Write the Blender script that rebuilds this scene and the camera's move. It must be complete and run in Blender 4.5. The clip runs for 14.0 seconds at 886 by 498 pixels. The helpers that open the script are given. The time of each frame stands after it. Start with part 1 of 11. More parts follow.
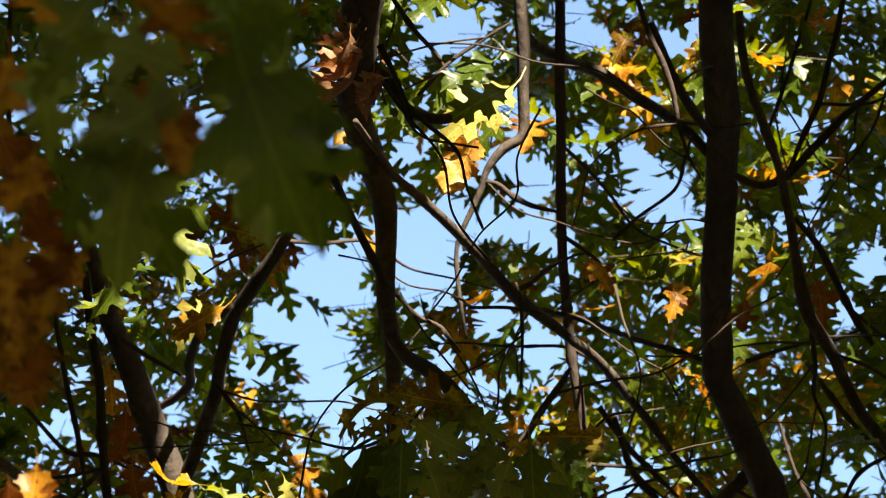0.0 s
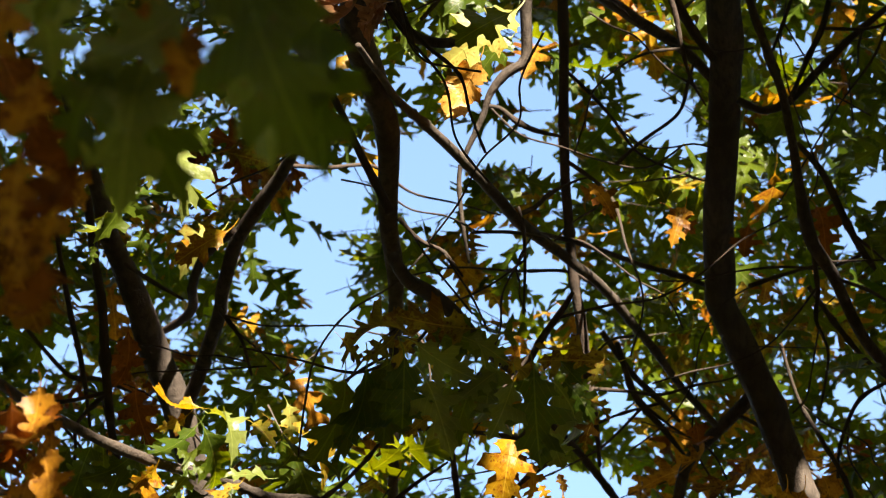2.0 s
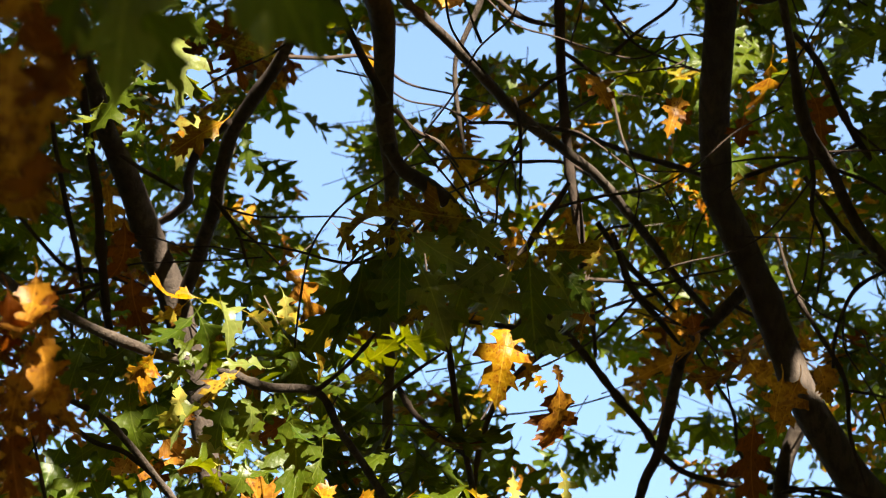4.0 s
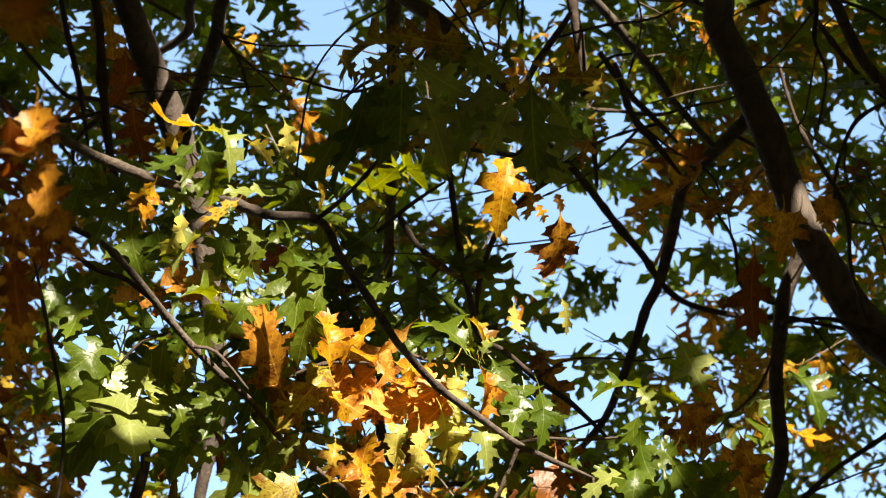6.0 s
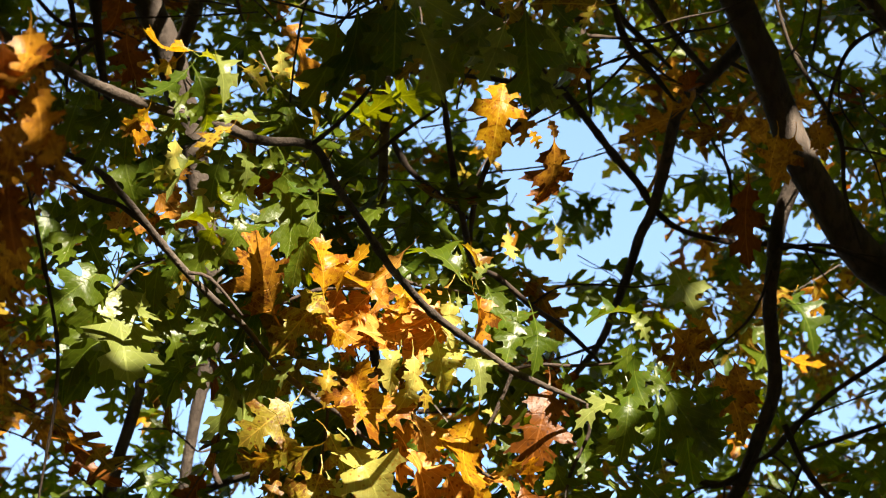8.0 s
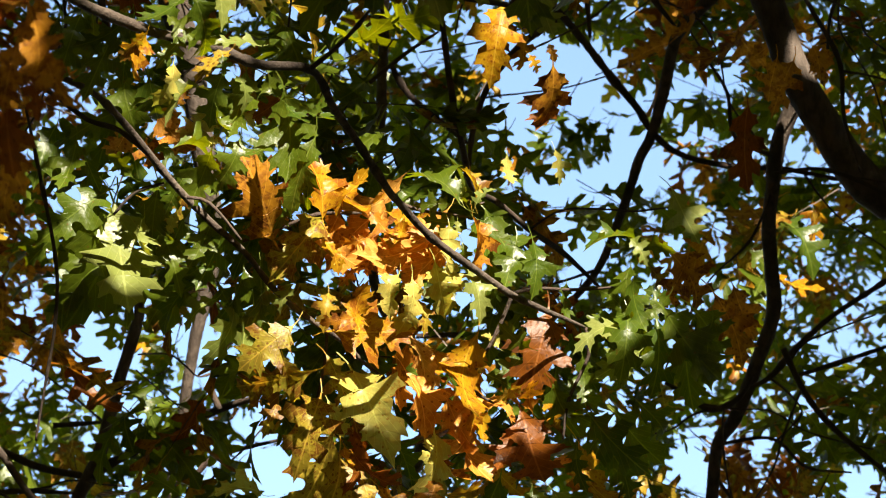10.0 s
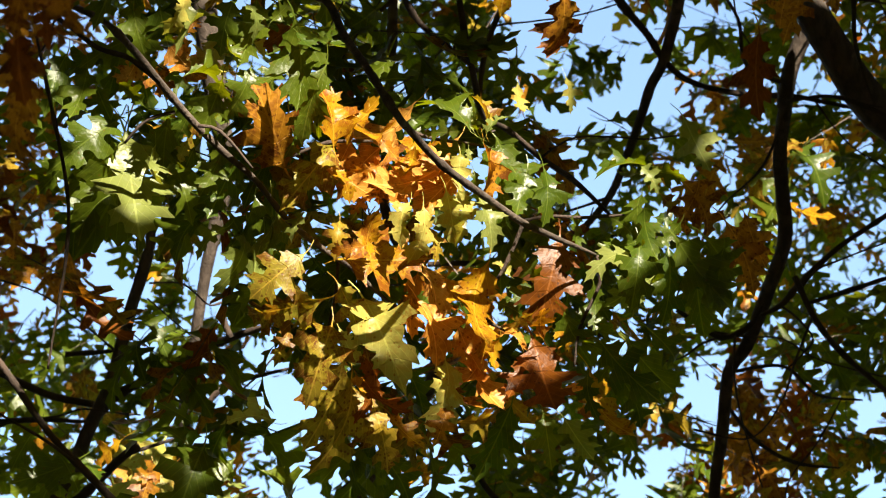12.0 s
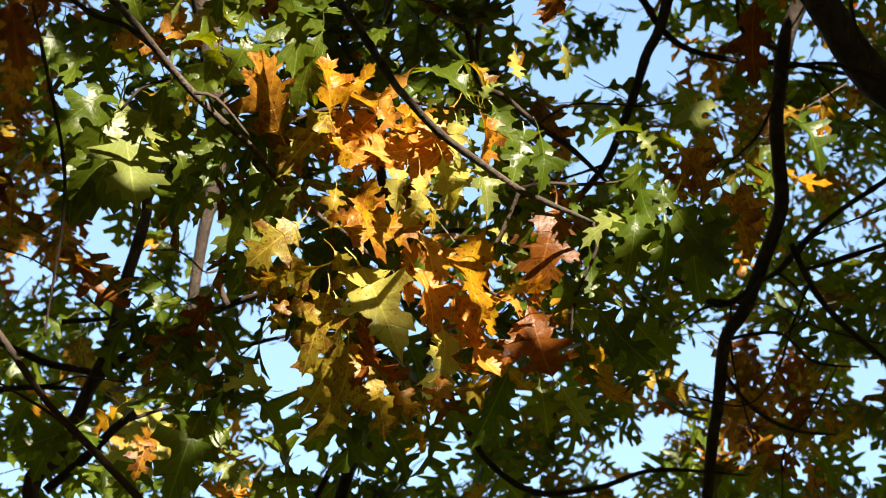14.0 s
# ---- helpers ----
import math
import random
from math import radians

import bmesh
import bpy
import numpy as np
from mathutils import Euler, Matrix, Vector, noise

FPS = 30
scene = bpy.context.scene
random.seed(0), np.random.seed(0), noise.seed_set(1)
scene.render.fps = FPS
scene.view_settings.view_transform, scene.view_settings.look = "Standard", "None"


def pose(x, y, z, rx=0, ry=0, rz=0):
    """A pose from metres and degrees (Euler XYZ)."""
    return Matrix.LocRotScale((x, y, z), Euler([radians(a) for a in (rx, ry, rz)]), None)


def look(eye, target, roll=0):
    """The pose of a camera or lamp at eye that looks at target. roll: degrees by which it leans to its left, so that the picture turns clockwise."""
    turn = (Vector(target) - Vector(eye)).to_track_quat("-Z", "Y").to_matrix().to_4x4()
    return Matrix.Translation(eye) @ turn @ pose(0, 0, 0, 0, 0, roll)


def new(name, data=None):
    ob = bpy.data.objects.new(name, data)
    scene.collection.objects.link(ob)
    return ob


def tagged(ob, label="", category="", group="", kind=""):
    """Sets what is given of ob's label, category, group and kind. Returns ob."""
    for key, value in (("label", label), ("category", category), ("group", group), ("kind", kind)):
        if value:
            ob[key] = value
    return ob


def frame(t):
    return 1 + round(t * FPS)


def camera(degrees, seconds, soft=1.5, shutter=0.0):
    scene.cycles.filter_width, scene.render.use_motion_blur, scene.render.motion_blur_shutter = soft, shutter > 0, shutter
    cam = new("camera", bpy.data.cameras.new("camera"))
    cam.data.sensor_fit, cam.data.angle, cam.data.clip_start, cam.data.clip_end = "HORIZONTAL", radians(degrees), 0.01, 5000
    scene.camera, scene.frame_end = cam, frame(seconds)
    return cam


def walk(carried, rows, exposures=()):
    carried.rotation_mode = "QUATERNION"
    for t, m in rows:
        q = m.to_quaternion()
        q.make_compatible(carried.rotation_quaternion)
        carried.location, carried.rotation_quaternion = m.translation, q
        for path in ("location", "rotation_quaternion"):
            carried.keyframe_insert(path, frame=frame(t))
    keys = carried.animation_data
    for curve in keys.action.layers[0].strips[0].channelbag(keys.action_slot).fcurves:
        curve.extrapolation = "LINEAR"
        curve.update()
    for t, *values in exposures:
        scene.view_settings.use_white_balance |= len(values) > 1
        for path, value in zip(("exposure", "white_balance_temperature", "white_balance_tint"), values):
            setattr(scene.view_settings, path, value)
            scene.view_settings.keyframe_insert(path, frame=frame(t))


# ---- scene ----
cam = camera(16.0, 14.0, soft=1.0)
# A long lens, focused on the sunlit cluster of the near bough.
cam.data.dof.use_dof = True
cam.data.dof.focus_distance = 5.1
cam.data.dof.aperture_fstop = 17.5
# The picture darkens a little as the sunlit leaves come into it.
# Seconds, the eye, then pitch, roll and yaw: the camera tilts down on its stand.
ROWS = [
    (0.0, 0.0000, 0.0000, 1.6500, 36.000, 0.000, -0.000),
    (0.5, -0.0000, 0.0004, 1.6495, 35.680, -0.014, 0.003),
    (1.0, 0.0000, 0.0007, 1.6490, 35.325, -0.022, -0.031),
    (1.5, -0.0000, 0.0011, 1.6484, 34.988, -0.015, 0.002),
    (2.0, -0.0001, 0.0015, 1.6479, 34.651, -0.063, 0.058),
    (2.5, -0.0002, 0.0019, 1.6473, 34.240, -0.085, 0.123),
    (2.7, -0.0002, 0.0021, 1.6470, 34.062, -0.023, 0.132),
    (4.8, 0.0001, 0.0047, 1.6430, 31.553, 0.031, -0.079),
    (5.0, 0.0001, 0.0050, 1.6425, 31.216, -0.002, -0.064),
    (5.5, 0.0000, 0.0058, 1.6411, 30.347, -0.067, -0.027),
    (6.0, 0.0000, 0.0065, 1.6399, 29.646, -0.106, -0.002),
    (6.5, -0.0000, 0.0068, 1.6394, 29.309, -0.102, 0.013),
    (7.0, 0.0000, 0.0071, 1.6389, 29.032, -0.075, -0.012),
    (7.5, 0.0001, 0.0074, 1.6383, 28.679, -0.045, -0.068),
    (8.0, 0.0002, 0.0077, 1.6378, 28.331, -0.039, -0.126),
    (8.2, 0.0003, 0.0078, 1.6376, 28.198, -0.035, -0.157),
    (10.3, 0.0002, 0.0091, 1.6352, 26.763, 0.089, -0.127),
    (10.5, 0.0001, 0.0092, 1.6349, 26.613, 0.061, -0.074),
    (11.0, -0.0001, 0.0095, 1.6343, 26.236, -0.021, 0.072),
    (11.5, -0.0002, 0.0098, 1.6337, 25.933, 0.016, 0.094),
    (12.0, -0.0001, 0.0099, 1.6334, 25.698, 0.068, 0.079),
    (12.5, -0.0001, 0.0101, 1.6330, 25.517, 0.087, 0.086),
    (13.0, -0.0002, 0.0102, 1.6329, 25.404, 0.103, 0.104),
    (13.5, -0.0002, 0.0103, 1.6326, 25.234, 0.114, 0.093),
    (14.0, -0.0000, 0.0104, 1.6324, 25.112, 0.142, 0.009),
]
walk(cam, [(t, pose(x, y, z, 90 + pitch, 0, yaw) @ pose(0, 0, 0, 0, 0, -roll)) for t, x, y, z, pitch, roll, yaw in ROWS], [(0.0, 2.58), (5.0, 2.46), (10.0, 2.29), (14.0, 2.20)])

# ---- daylight ----
SUN_WAY = Vector((0.30, -0.80, 0.47)).normalized()  # towards the sun, behind the camera and to its right
world = bpy.data.worlds.new("sky")
scene.world = world
world.use_nodes = True
sky = world.node_tree.nodes.new("ShaderNodeTexSky")
sky.sky_type, sky.sun_disc = "NISHITA", False
sky.sun_elevation = math.asin(SUN_WAY.z)
sky.sun_rotation = math.atan2(SUN_WAY.x, SUN_WAY.y)
sky.air_density, sky.dust_density, sky.ozone_density = 1.0, 0.8, 1.0
background = world.node_tree.nodes["Background"]
background.inputs["Strength"].default_value = 0.076
world.node_tree.links.new(sky.outputs["Color"], background.inputs["Color"])
sun = new("sun", bpy.data.lights.new("sun", "SUN"))
sun.data.energy, sun.data.angle, sun.data.color = 5.0, radians(0.53), (1.0, 0.89, 0.70)
sun.matrix_world = look(SUN_WAY * 40, (0, 0, 0))


# ---- materials ----
def nodes_of(name):
    mat = bpy.data.materials.new(name)
    mat.use_nodes = True
    tree = mat.node_tree
    tree.nodes.clear()
    return mat, tree, tree.nodes.new("ShaderNodeOutputMaterial")


def node(tree, kind, links=(), **values):
    """A node; values set its properties, links are (input, socket or value)."""
    made = tree.nodes.new(kind)
    for key, value in values.items():
        setattr(made, key, value)
    for key, value in links:
        if isinstance(value, bpy.types.NodeSocket):
            tree.links.new(value, made.inputs[key])
        else:
            made.inputs[key].default_value = value
    return made


def maths(tree, operation, *values):
    return node(tree, "ShaderNodeMath", list(enumerate(values)), operation=operation).outputs[0]


def mixed(tree, factor, a, b, blend="MIX"):
    made = node(tree, "ShaderNodeMix", [(0, factor), (6, a), (7, b)], data_type="RGBA", blend_type=blend)
    return made.outputs[2]


def rgb(r, g, b):
    return (r, g, b, 1.0)


def leaf_material(name, first, second, spot, spotted, glow, sheen=0.010):
    """A thin leaf: its colour varies from first to second, with veins, mottling and rotten spots; glow tints the light that comes through."""
    mat, t, out = nodes_of(name)
    uv = node(t, "ShaderNodeUVMap", uv_map="leaf").outputs[0]
    split = node(t, "ShaderNodeSeparateXYZ", [(0, uv)])
    across, along = split.outputs[0], split.outputs[1]
    geo = node(t, "ShaderNodeNewGeometry")
    chance = maths(t, "FRACT", maths(t, "ADD", geo.outputs["Random Per Island"], node(t, "ShaderNodeObjectInfo").outputs["Random"]))
    chance2 = maths(t, "FRACT", maths(t, "MULTIPLY", chance, 7.31))
    side = maths(t, "ABSOLUTE", across)
    rib = maths(t, "LESS_THAN", side, 0.022)
    step = maths(t, "FRACT", maths(t, "MULTIPLY", maths(t, "SUBTRACT", along, maths(t, "MULTIPLY", side, 0.75)), 7.0))
    vein = maths(t, "LESS_THAN", maths(t, "ABSOLUTE", maths(t, "SUBTRACT", step, 0.5)), 0.045)
    veins = maths(t, "MAXIMUM", rib, maths(t, "MULTIPLY", vein, 0.6))
    coarse = node(t, "ShaderNodeTexNoise", [("Vector", geo.outputs["Position"]), ("Scale", 26.0), ("Detail", 3.0)]).outputs[0]
    fine = node(t, "ShaderNodeTexNoise", [("Vector", geo.outputs["Position"]), ("Scale", 130.0), ("Detail", 4.0), ("Roughness", 0.7)]).outputs[0]
    base = mixed(t, chance, rgb(*first), rgb(*second))
    patch = node(t, "ShaderNodeMapRange", [(0, coarse), (1, 0.35), (2, 0.72), (3, 0.0), (4, 0.55)]).outputs[0]
    base = mixed(t, patch, base, mixed(t, chance2, rgb(*second), rgb(*first)))
    base = mixed(t, maths(t, "MULTIPLY", fine, 0.35), base, rgb(*[0.6 * c for c in first]))
    blotch = node(t, "ShaderNodeTexNoise", [("Vector", geo.outputs["Position"]), ("Scale", 62.0), ("Detail", 2.0)]).outputs[0]
    blotches = node(t, "ShaderNodeMapRange", [(0, blotch), (1, 0.49), (2, 0.60), (3, 0.0), (4, min(0.85, 1.2 * spotted))]).outputs[0]
    base = mixed(t, blotches, base, rgb(*[0.45 * p + 0.55 * q for p, q in zip(first, spot)]))
    # rot starts at the rim and between the veins
    rim = node(t, "ShaderNodeMapRange", [(0, side), (1, 0.3), (2, 1.0), (3, -0.08), (4, 0.10)]).outputs[0]
    rot_at = maths(t, "ADD", maths(t, "ADD", maths(t, "MULTIPLY", coarse, 0.6), maths(t, "MULTIPLY", fine, 0.4)), rim)
    limit = maths(t, "SUBTRACT", 0.68 - 0.17 * spotted, maths(t, "MULTIPLY", chance2, 0.18 * spotted))
    # the turning colour runs in from the rim and the tip
    turning = maths(t, "ADD", maths(t, "MULTIPLY", side, 0.55), maths(t, "ADD", maths(t, "MULTIPLY", along, 0.35), maths(t, "SUBTRACT", coarse, 0.9)))
    edge = node(t, "ShaderNodeMapRange", [(0, turning), (1, -0.05), (2, 0.35), (3, 0.0), (4, min(1.0, 1.1 * spotted))]).outputs[0]
    base = mixed(t, maths(t, "MULTIPLY", edge, maths(t, "ADD", 0.25, maths(t, "MULTIPLY", chance2, 0.6))), base, rgb(*[0.5 * (p + q) for p, q in zip(second, spot)]))
    rot = node(t, "ShaderNodeMapRange", [(0, rot_at), (1, limit), (2, maths(t, "ADD", limit, 0.05))]).outputs[0]
    base = mixed(t, maths(t, "MULTIPLY", rot, 0.85), base, rgb(*spot))
    # small round specks of rot
    speck = node(t, "ShaderNodeTexVoronoi", [("Vector", geo.outputs["Position"]), ("Scale", 150.0), ("Randomness", 1.0)])
    few = maths(t, "LESS_THAN", node(t, "ShaderNodeSeparateColor", [(0, speck.outputs["Color"])]).outputs[0], 0.42 * spotted)
    dot = node(t, "ShaderNodeMapRange", [(0, speck.outputs["Distance"]), (1, 0.26), (2, 0.42), (3, 0.8), (4, 0.0)]).outputs[0]
    base = mixed(t, maths(t, "MULTIPLY", few, dot), base, rgb(*[0.8 * c for c in spot]))
    base = mixed(t, maths(t, "MULTIPLY", veins, 0.35), base, rgb(*[min(1.0, 1.7 * c + 0.03) for c in second]))
    through_light = mixed(t, 1.0, base, rgb(*glow), "MULTIPLY")
    relief = node(t, "ShaderNodeBump", [("Strength", 0.45), ("Distance", 0.003), ("Height", maths(t, "ADD", maths(t, "ADD", maths(t, "MULTIPLY", veins, 0.6), maths(t, "MULTIPLY", fine, 0.5)), maths(t, "MULTIPLY", blotch, 1.6)))]).outputs[0]
    front = node(t, "ShaderNodeBsdfDiffuse", [("Color", base), ("Normal", relief)]).outputs[0]
    back = node(t, "ShaderNodeBsdfTranslucent", [("Color", through_light), ("Normal", relief)]).outputs[0]
    body = node(t, "ShaderNodeMixShader", [(0, 0.48), (1, front), (2, back)]).outputs[0]
    shine = node(t, "ShaderNodeBsdfGlossy", [("Color", rgb(1, 1, 1)), ("Roughness", 0.36), ("Normal", relief)]).outputs[0]
    facing = node(t, "ShaderNodeLayerWeight", [("Blend", 0.5)]).outputs["Facing"]
    gloss = maths(t, "ADD", sheen, maths(t, "MULTIPLY", maths(t, "POWER", facing, 4.0), 2.5 * sheen))
    whole = node(t, "ShaderNodeMixShader", [(0, gloss), (1, body), (2, shine)]).outputs[0]
    t.links.new(whole, out.inputs[0])
    return mat


LEAF_MATERIALS = {
    "green": leaf_material("green_leaf", (0.034, 0.068, 0.003), (0.090, 0.120, 0.006), (0.11, 0.085, 0.010), 0.12, (2.7, 2.1, 0.2), 0.020),
    # paler copy of green: sunlight painted into the colour of chosen leaves
    "light": leaf_material("lightened_green_leaf", (0.13, 0.17, 0.03), (0.21, 0.235, 0.06), (0.18, 0.14, 0.025), 0.15, (1.6, 1.4, 0.25), 0.02),
    "spotted": leaf_material("turning_leaf", (0.22, 0.20, 0.02), (0.36, 0.22, 0.02), (0.13, 0.048, 0.008), 0.92, (1.6, 1.5, 0.5)),
    "yellow": leaf_material("yellow_leaf", (0.40, 0.185, 0.005), (0.37, 0.225, 0.008), (0.20, 0.060, 0.006), 0.75, (1.4, 1.3, 0.5)),
    "pale": leaf_material("pale_yellow_leaf", (0.42, 0.36, 0.085), (0.34, 0.34, 0.07), (0.30, 0.15, 0.015), 0.4, (1.4, 1.4, 0.6)),
    "apricot": leaf_material("apricot_leaf", (0.50, 0.19, 0.012), (0.58, 0.34, 0.085), (0.24, 0.07, 0.008), 0.5, (1.4, 1.1, 0.5)),
    "orange": leaf_material("orange_leaf", (0.36, 0.15, 0.012), (0.42, 0.20, 0.015), (0.12, 0.036, 0.008), 0.75, (1.5, 1.3, 0.5)),
    "rust": leaf_material("rust_leaf", (0.15, 0.044, 0.004), (0.21, 0.070, 0.006), (0.07, 0.025, 0.008), 0.5, (1.6, 1.2, 0.5)),
    "dead": leaf_material("dead_leaf", (0.34, 0.17, 0.08), (0.40, 0.21, 0.10), (0.16, 0.07, 0.03), 0.4, (0.8, 0.6, 0.4)),
}


def bark_material(name, dark, light):
    mat, t, out = nodes_of(name)
    geo = node(t, "ShaderNodeNewGeometry")
    place = geo.outputs["Position"]
    coarse = node(t, "ShaderNodeTexNoise", [("Vector", place), ("Scale", 9.0), ("Detail", 4.0)]).outputs[0]
    long = node(t, "ShaderNodeMapping", [("Vector", place), ("Scale", (1.0, 1.0, 0.25))]).outputs[0]
    crack = node(t, "ShaderNodeTexNoise", [("Vector", long), ("Scale", 70.0), ("Detail", 5.0), ("Roughness", 0.65)]).outputs[0]
    grain = node(t, "ShaderNodeTexNoise", [("Vector", place), ("Scale", 260.0), ("Detail", 3.0)]).outputs[0]
    base = mixed(t, node(t, "ShaderNodeMapRange", [(0, coarse), (1, 0.35), (2, 0.65)]).outputs[0], rgb(*dark), rgb(*light))
    base = mixed(t, node(t, "ShaderNodeMapRange", [(0, crack), (1, 0.40), (2, 0.55), (3, 0.75), (4, 0.0)]).outputs[0], base, rgb(0.032, 0.023, 0.018))
    base = mixed(t, maths(t, "MULTIPLY", grain, 0.3), base, rgb(0.085, 0.066, 0.052))
    height = maths(t, "ADD", crack, maths(t, "MULTIPLY", grain, 0.4))
    relief = node(t, "ShaderNodeBump", [("Strength", 0.8), ("Distance", 0.006), ("Height", height)]).outputs[0]
    surface = node(t, "ShaderNodeBsdfPrincipled", [("Base Color", base), ("Roughness", 0.8), ("Normal", relief), ("Specular IOR Level", 0.3)]).outputs[0]
    t.links.new(surface, out.inputs[0])
    return mat


def ground_material():
    mat, t, out = nodes_of("leaf_litter")
    place = node(t, "ShaderNodeNewGeometry").outputs["Position"]
    large = node(t, "ShaderNodeTexNoise", [("Vector", place), ("Scale", 0.6), ("Detail", 4.0)]).outputs[0]
    small = node(t, "ShaderNodeTexNoise", [("Vector", place), ("Scale", 22.0), ("Detail", 4.0)]).outputs[0]
    litter = node(t, "ShaderNodeTexVoronoi", [("Vector", place), ("Scale", 9.0)]).outputs["Distance"]
    base = mixed(t, large, rgb(0.10, 0.085, 0.03), rgb(0.17, 0.12, 0.05))
    # litter tone is raised to bounce warm light upward
    base = mixed(t, node(t, "ShaderNodeMapRange", [(0, litter), (1, 0.35), (2, 0.45), (3, 0.85), (4, 0.0)]).outputs[0], base, rgb(0.34, 0.19, 0.06))
    base = mixed(t, maths(t, "MULTIPLY", small, 0.4), base, rgb(0.03, 0.03, 0.015))
    relief = node(t, "ShaderNodeBump", [("Strength", 0.6), ("Distance", 0.03), ("Height", small)]).outputs[0]
    t.links.new(node(t, "ShaderNodeBsdfPrincipled", [("Base Color", base), ("Roughness", 0.95), ("Normal", relief)]).outputs[0], out.inputs[0])
    return mat


BARK = bark_material("oak_bark", (0.046, 0.033, 0.026), (0.105, 0.080, 0.063))
YOUNG_BARK = bark_material("young_oak_bark", (0.030, 0.017, 0.012), (0.056, 0.035, 0.025))
GROUND = ground_material()


# ---- tools ----
def part(name, mesh, material, parent, label=""):
    ob = new(name, mesh)
    if material:
        mesh.materials.append(material)
    if parent:
        ob.parent = parent
    return tagged(ob, label)


def tube(name, points, sides=10, rough=0.06):
    """A tapered, slightly knotty branch through (x, y, z, radius) points, closed at both ends."""
    pts = [Vector(p[:3]) for p in points]
    radii = [p[3] for p in points]
    path, girth = [], []
    last = len(pts) - 1
    for i in range(last):
        a, b, c, d = pts[max(i - 1, 0)], pts[i], pts[i + 1], pts[min(i + 2, last)]
        steps = max(3, min(14, int((c - b).length / max(0.012, 1.3 * radii[i]))))
        for k in range(steps):
            s = k / steps
            path.append(0.5 * (2 * b + (c - a) * s + (2 * a - 5 * b + 4 * c - d) * s * s + (3 * b - a - 3 * c + d) * s ** 3))
            girth.append(radii[i] * (1 - s) + radii[i + 1] * s)
    path.append(pts[last]), girth.append(radii[last])
    bm = bmesh.new()
    rings = []
    side = None
    for i, (p, r) in enumerate(zip(path, girth)):
        ahead = (path[min(i + 1, len(path) - 1)] - path[max(i - 1, 0)]).normalized()
        side = ahead.orthogonal().normalized() if side is None else (side - ahead * side.dot(ahead)).normalized()
        up = ahead.cross(side)
        shift = noise.noise_vector(p * 9.0) * r * 0.22
        knot = 1.0 + 0.28 * max(0.0, noise.noise(p * 11.0 + Vector((7, 3, 1))) - 0.25)
        if r < 0.012:  # buds and leaf scars on young wood
            knot += 0.9 * max(0.0, noise.noise(p * 42.0 + Vector((1, 5, 2))) - 0.22)
        ring = []
        for k in range(sides):
            turn = 2 * math.pi * k / sides
            out = side * math.cos(turn) + up * math.sin(turn)
            bump = 1.0 + rough * noise.noise((p + out * r) * 40.0) + 0.5 * rough * noise.noise((p + out * r) * 110.0)
            ring.append(bm.verts.new(p + shift + out * r * knot * bump))
        rings.append(ring)
    for a, b in zip(rings, rings[1:]):
        for k in range(sides):
            bm.faces.new((a[k], a[(k + 1) % sides], b[(k + 1) % sides], b[k]))
    bm.faces.new(reversed(rings[0])), bm.faces.new(rings[-1])
    for f in bm.faces:
        f.smooth = True
    mesh = bpy.data.meshes.new(name)
    bm.to_mesh(mesh)
    bm.free()
    return mesh


def branch(tree, name, *points):
    """A branch of a tree, through (x, y, z, radius) points in metres."""
    thick = max(p[3] for p in points)
    return part(name, tube(name, points, 16 if thick > 0.03 else 9), BARK if thick > 0.012 else YOUNG_BARK, tree)


# The outline of one side of an oak leaf of length 1: outward, along, and whether it lies in a bay.
LEAF_EDGE = [(0.012, 0.0, 0), (0.035, 0.05, 1), (0.10, 0.13, 0), (0.21, 0.155, 0), (0.19, 0.20, 0), (0.275, 0.265, 0), (0.17, 0.275, 0), (0.095, 0.30, 1), (0.08, 0.34, 1), (0.11, 0.385, 0), (0.23, 0.415, 0), (0.35, 0.445, 0), (0.325, 0.50, 0), (0.40, 0.585, 0), (0.285, 0.565, 0), (0.25, 0.60, 0), (0.15, 0.565, 0), (0.085, 0.59, 1), (0.075, 0.64, 1), (0.12, 0.675, 0), (0.245, 0.735, 0), (0.22, 0.77, 0), (0.27, 0.86, 0), (0.15, 0.815, 0), (0.075, 0.81, 1), (0.065, 0.845, 1), (0.13, 0.93, 0), (0.06, 0.935, 0), (0.0, 1.03, 0)]
TIPS = (3, 5, 11, 13, 20, 22, 26)
# The plainer outline of a leaf far off, with long fingers.
FAR_EDGE = [(0.012, 0.0, 0), (0.04, 0.09, 0), (0.17, 0.14, 0), (0.205, 0.20, 0), (0.075, 0.215, 1), (0.06, 0.30, 1), (0.20, 0.37, 0), (0.32, 0.42, 0), (0.36, 0.50, 0), (0.23, 0.505, 0), (0.085, 0.47, 1), (0.07, 0.56, 1), (0.19, 0.65, 0), (0.29, 0.72, 0), (0.26, 0.79, 0), (0.13, 0.735, 1), (0.07, 0.745, 1), (0.08, 0.82, 0), (0.145, 0.90, 0), (0.085, 0.935, 0), (0.0, 1.0, 0)]


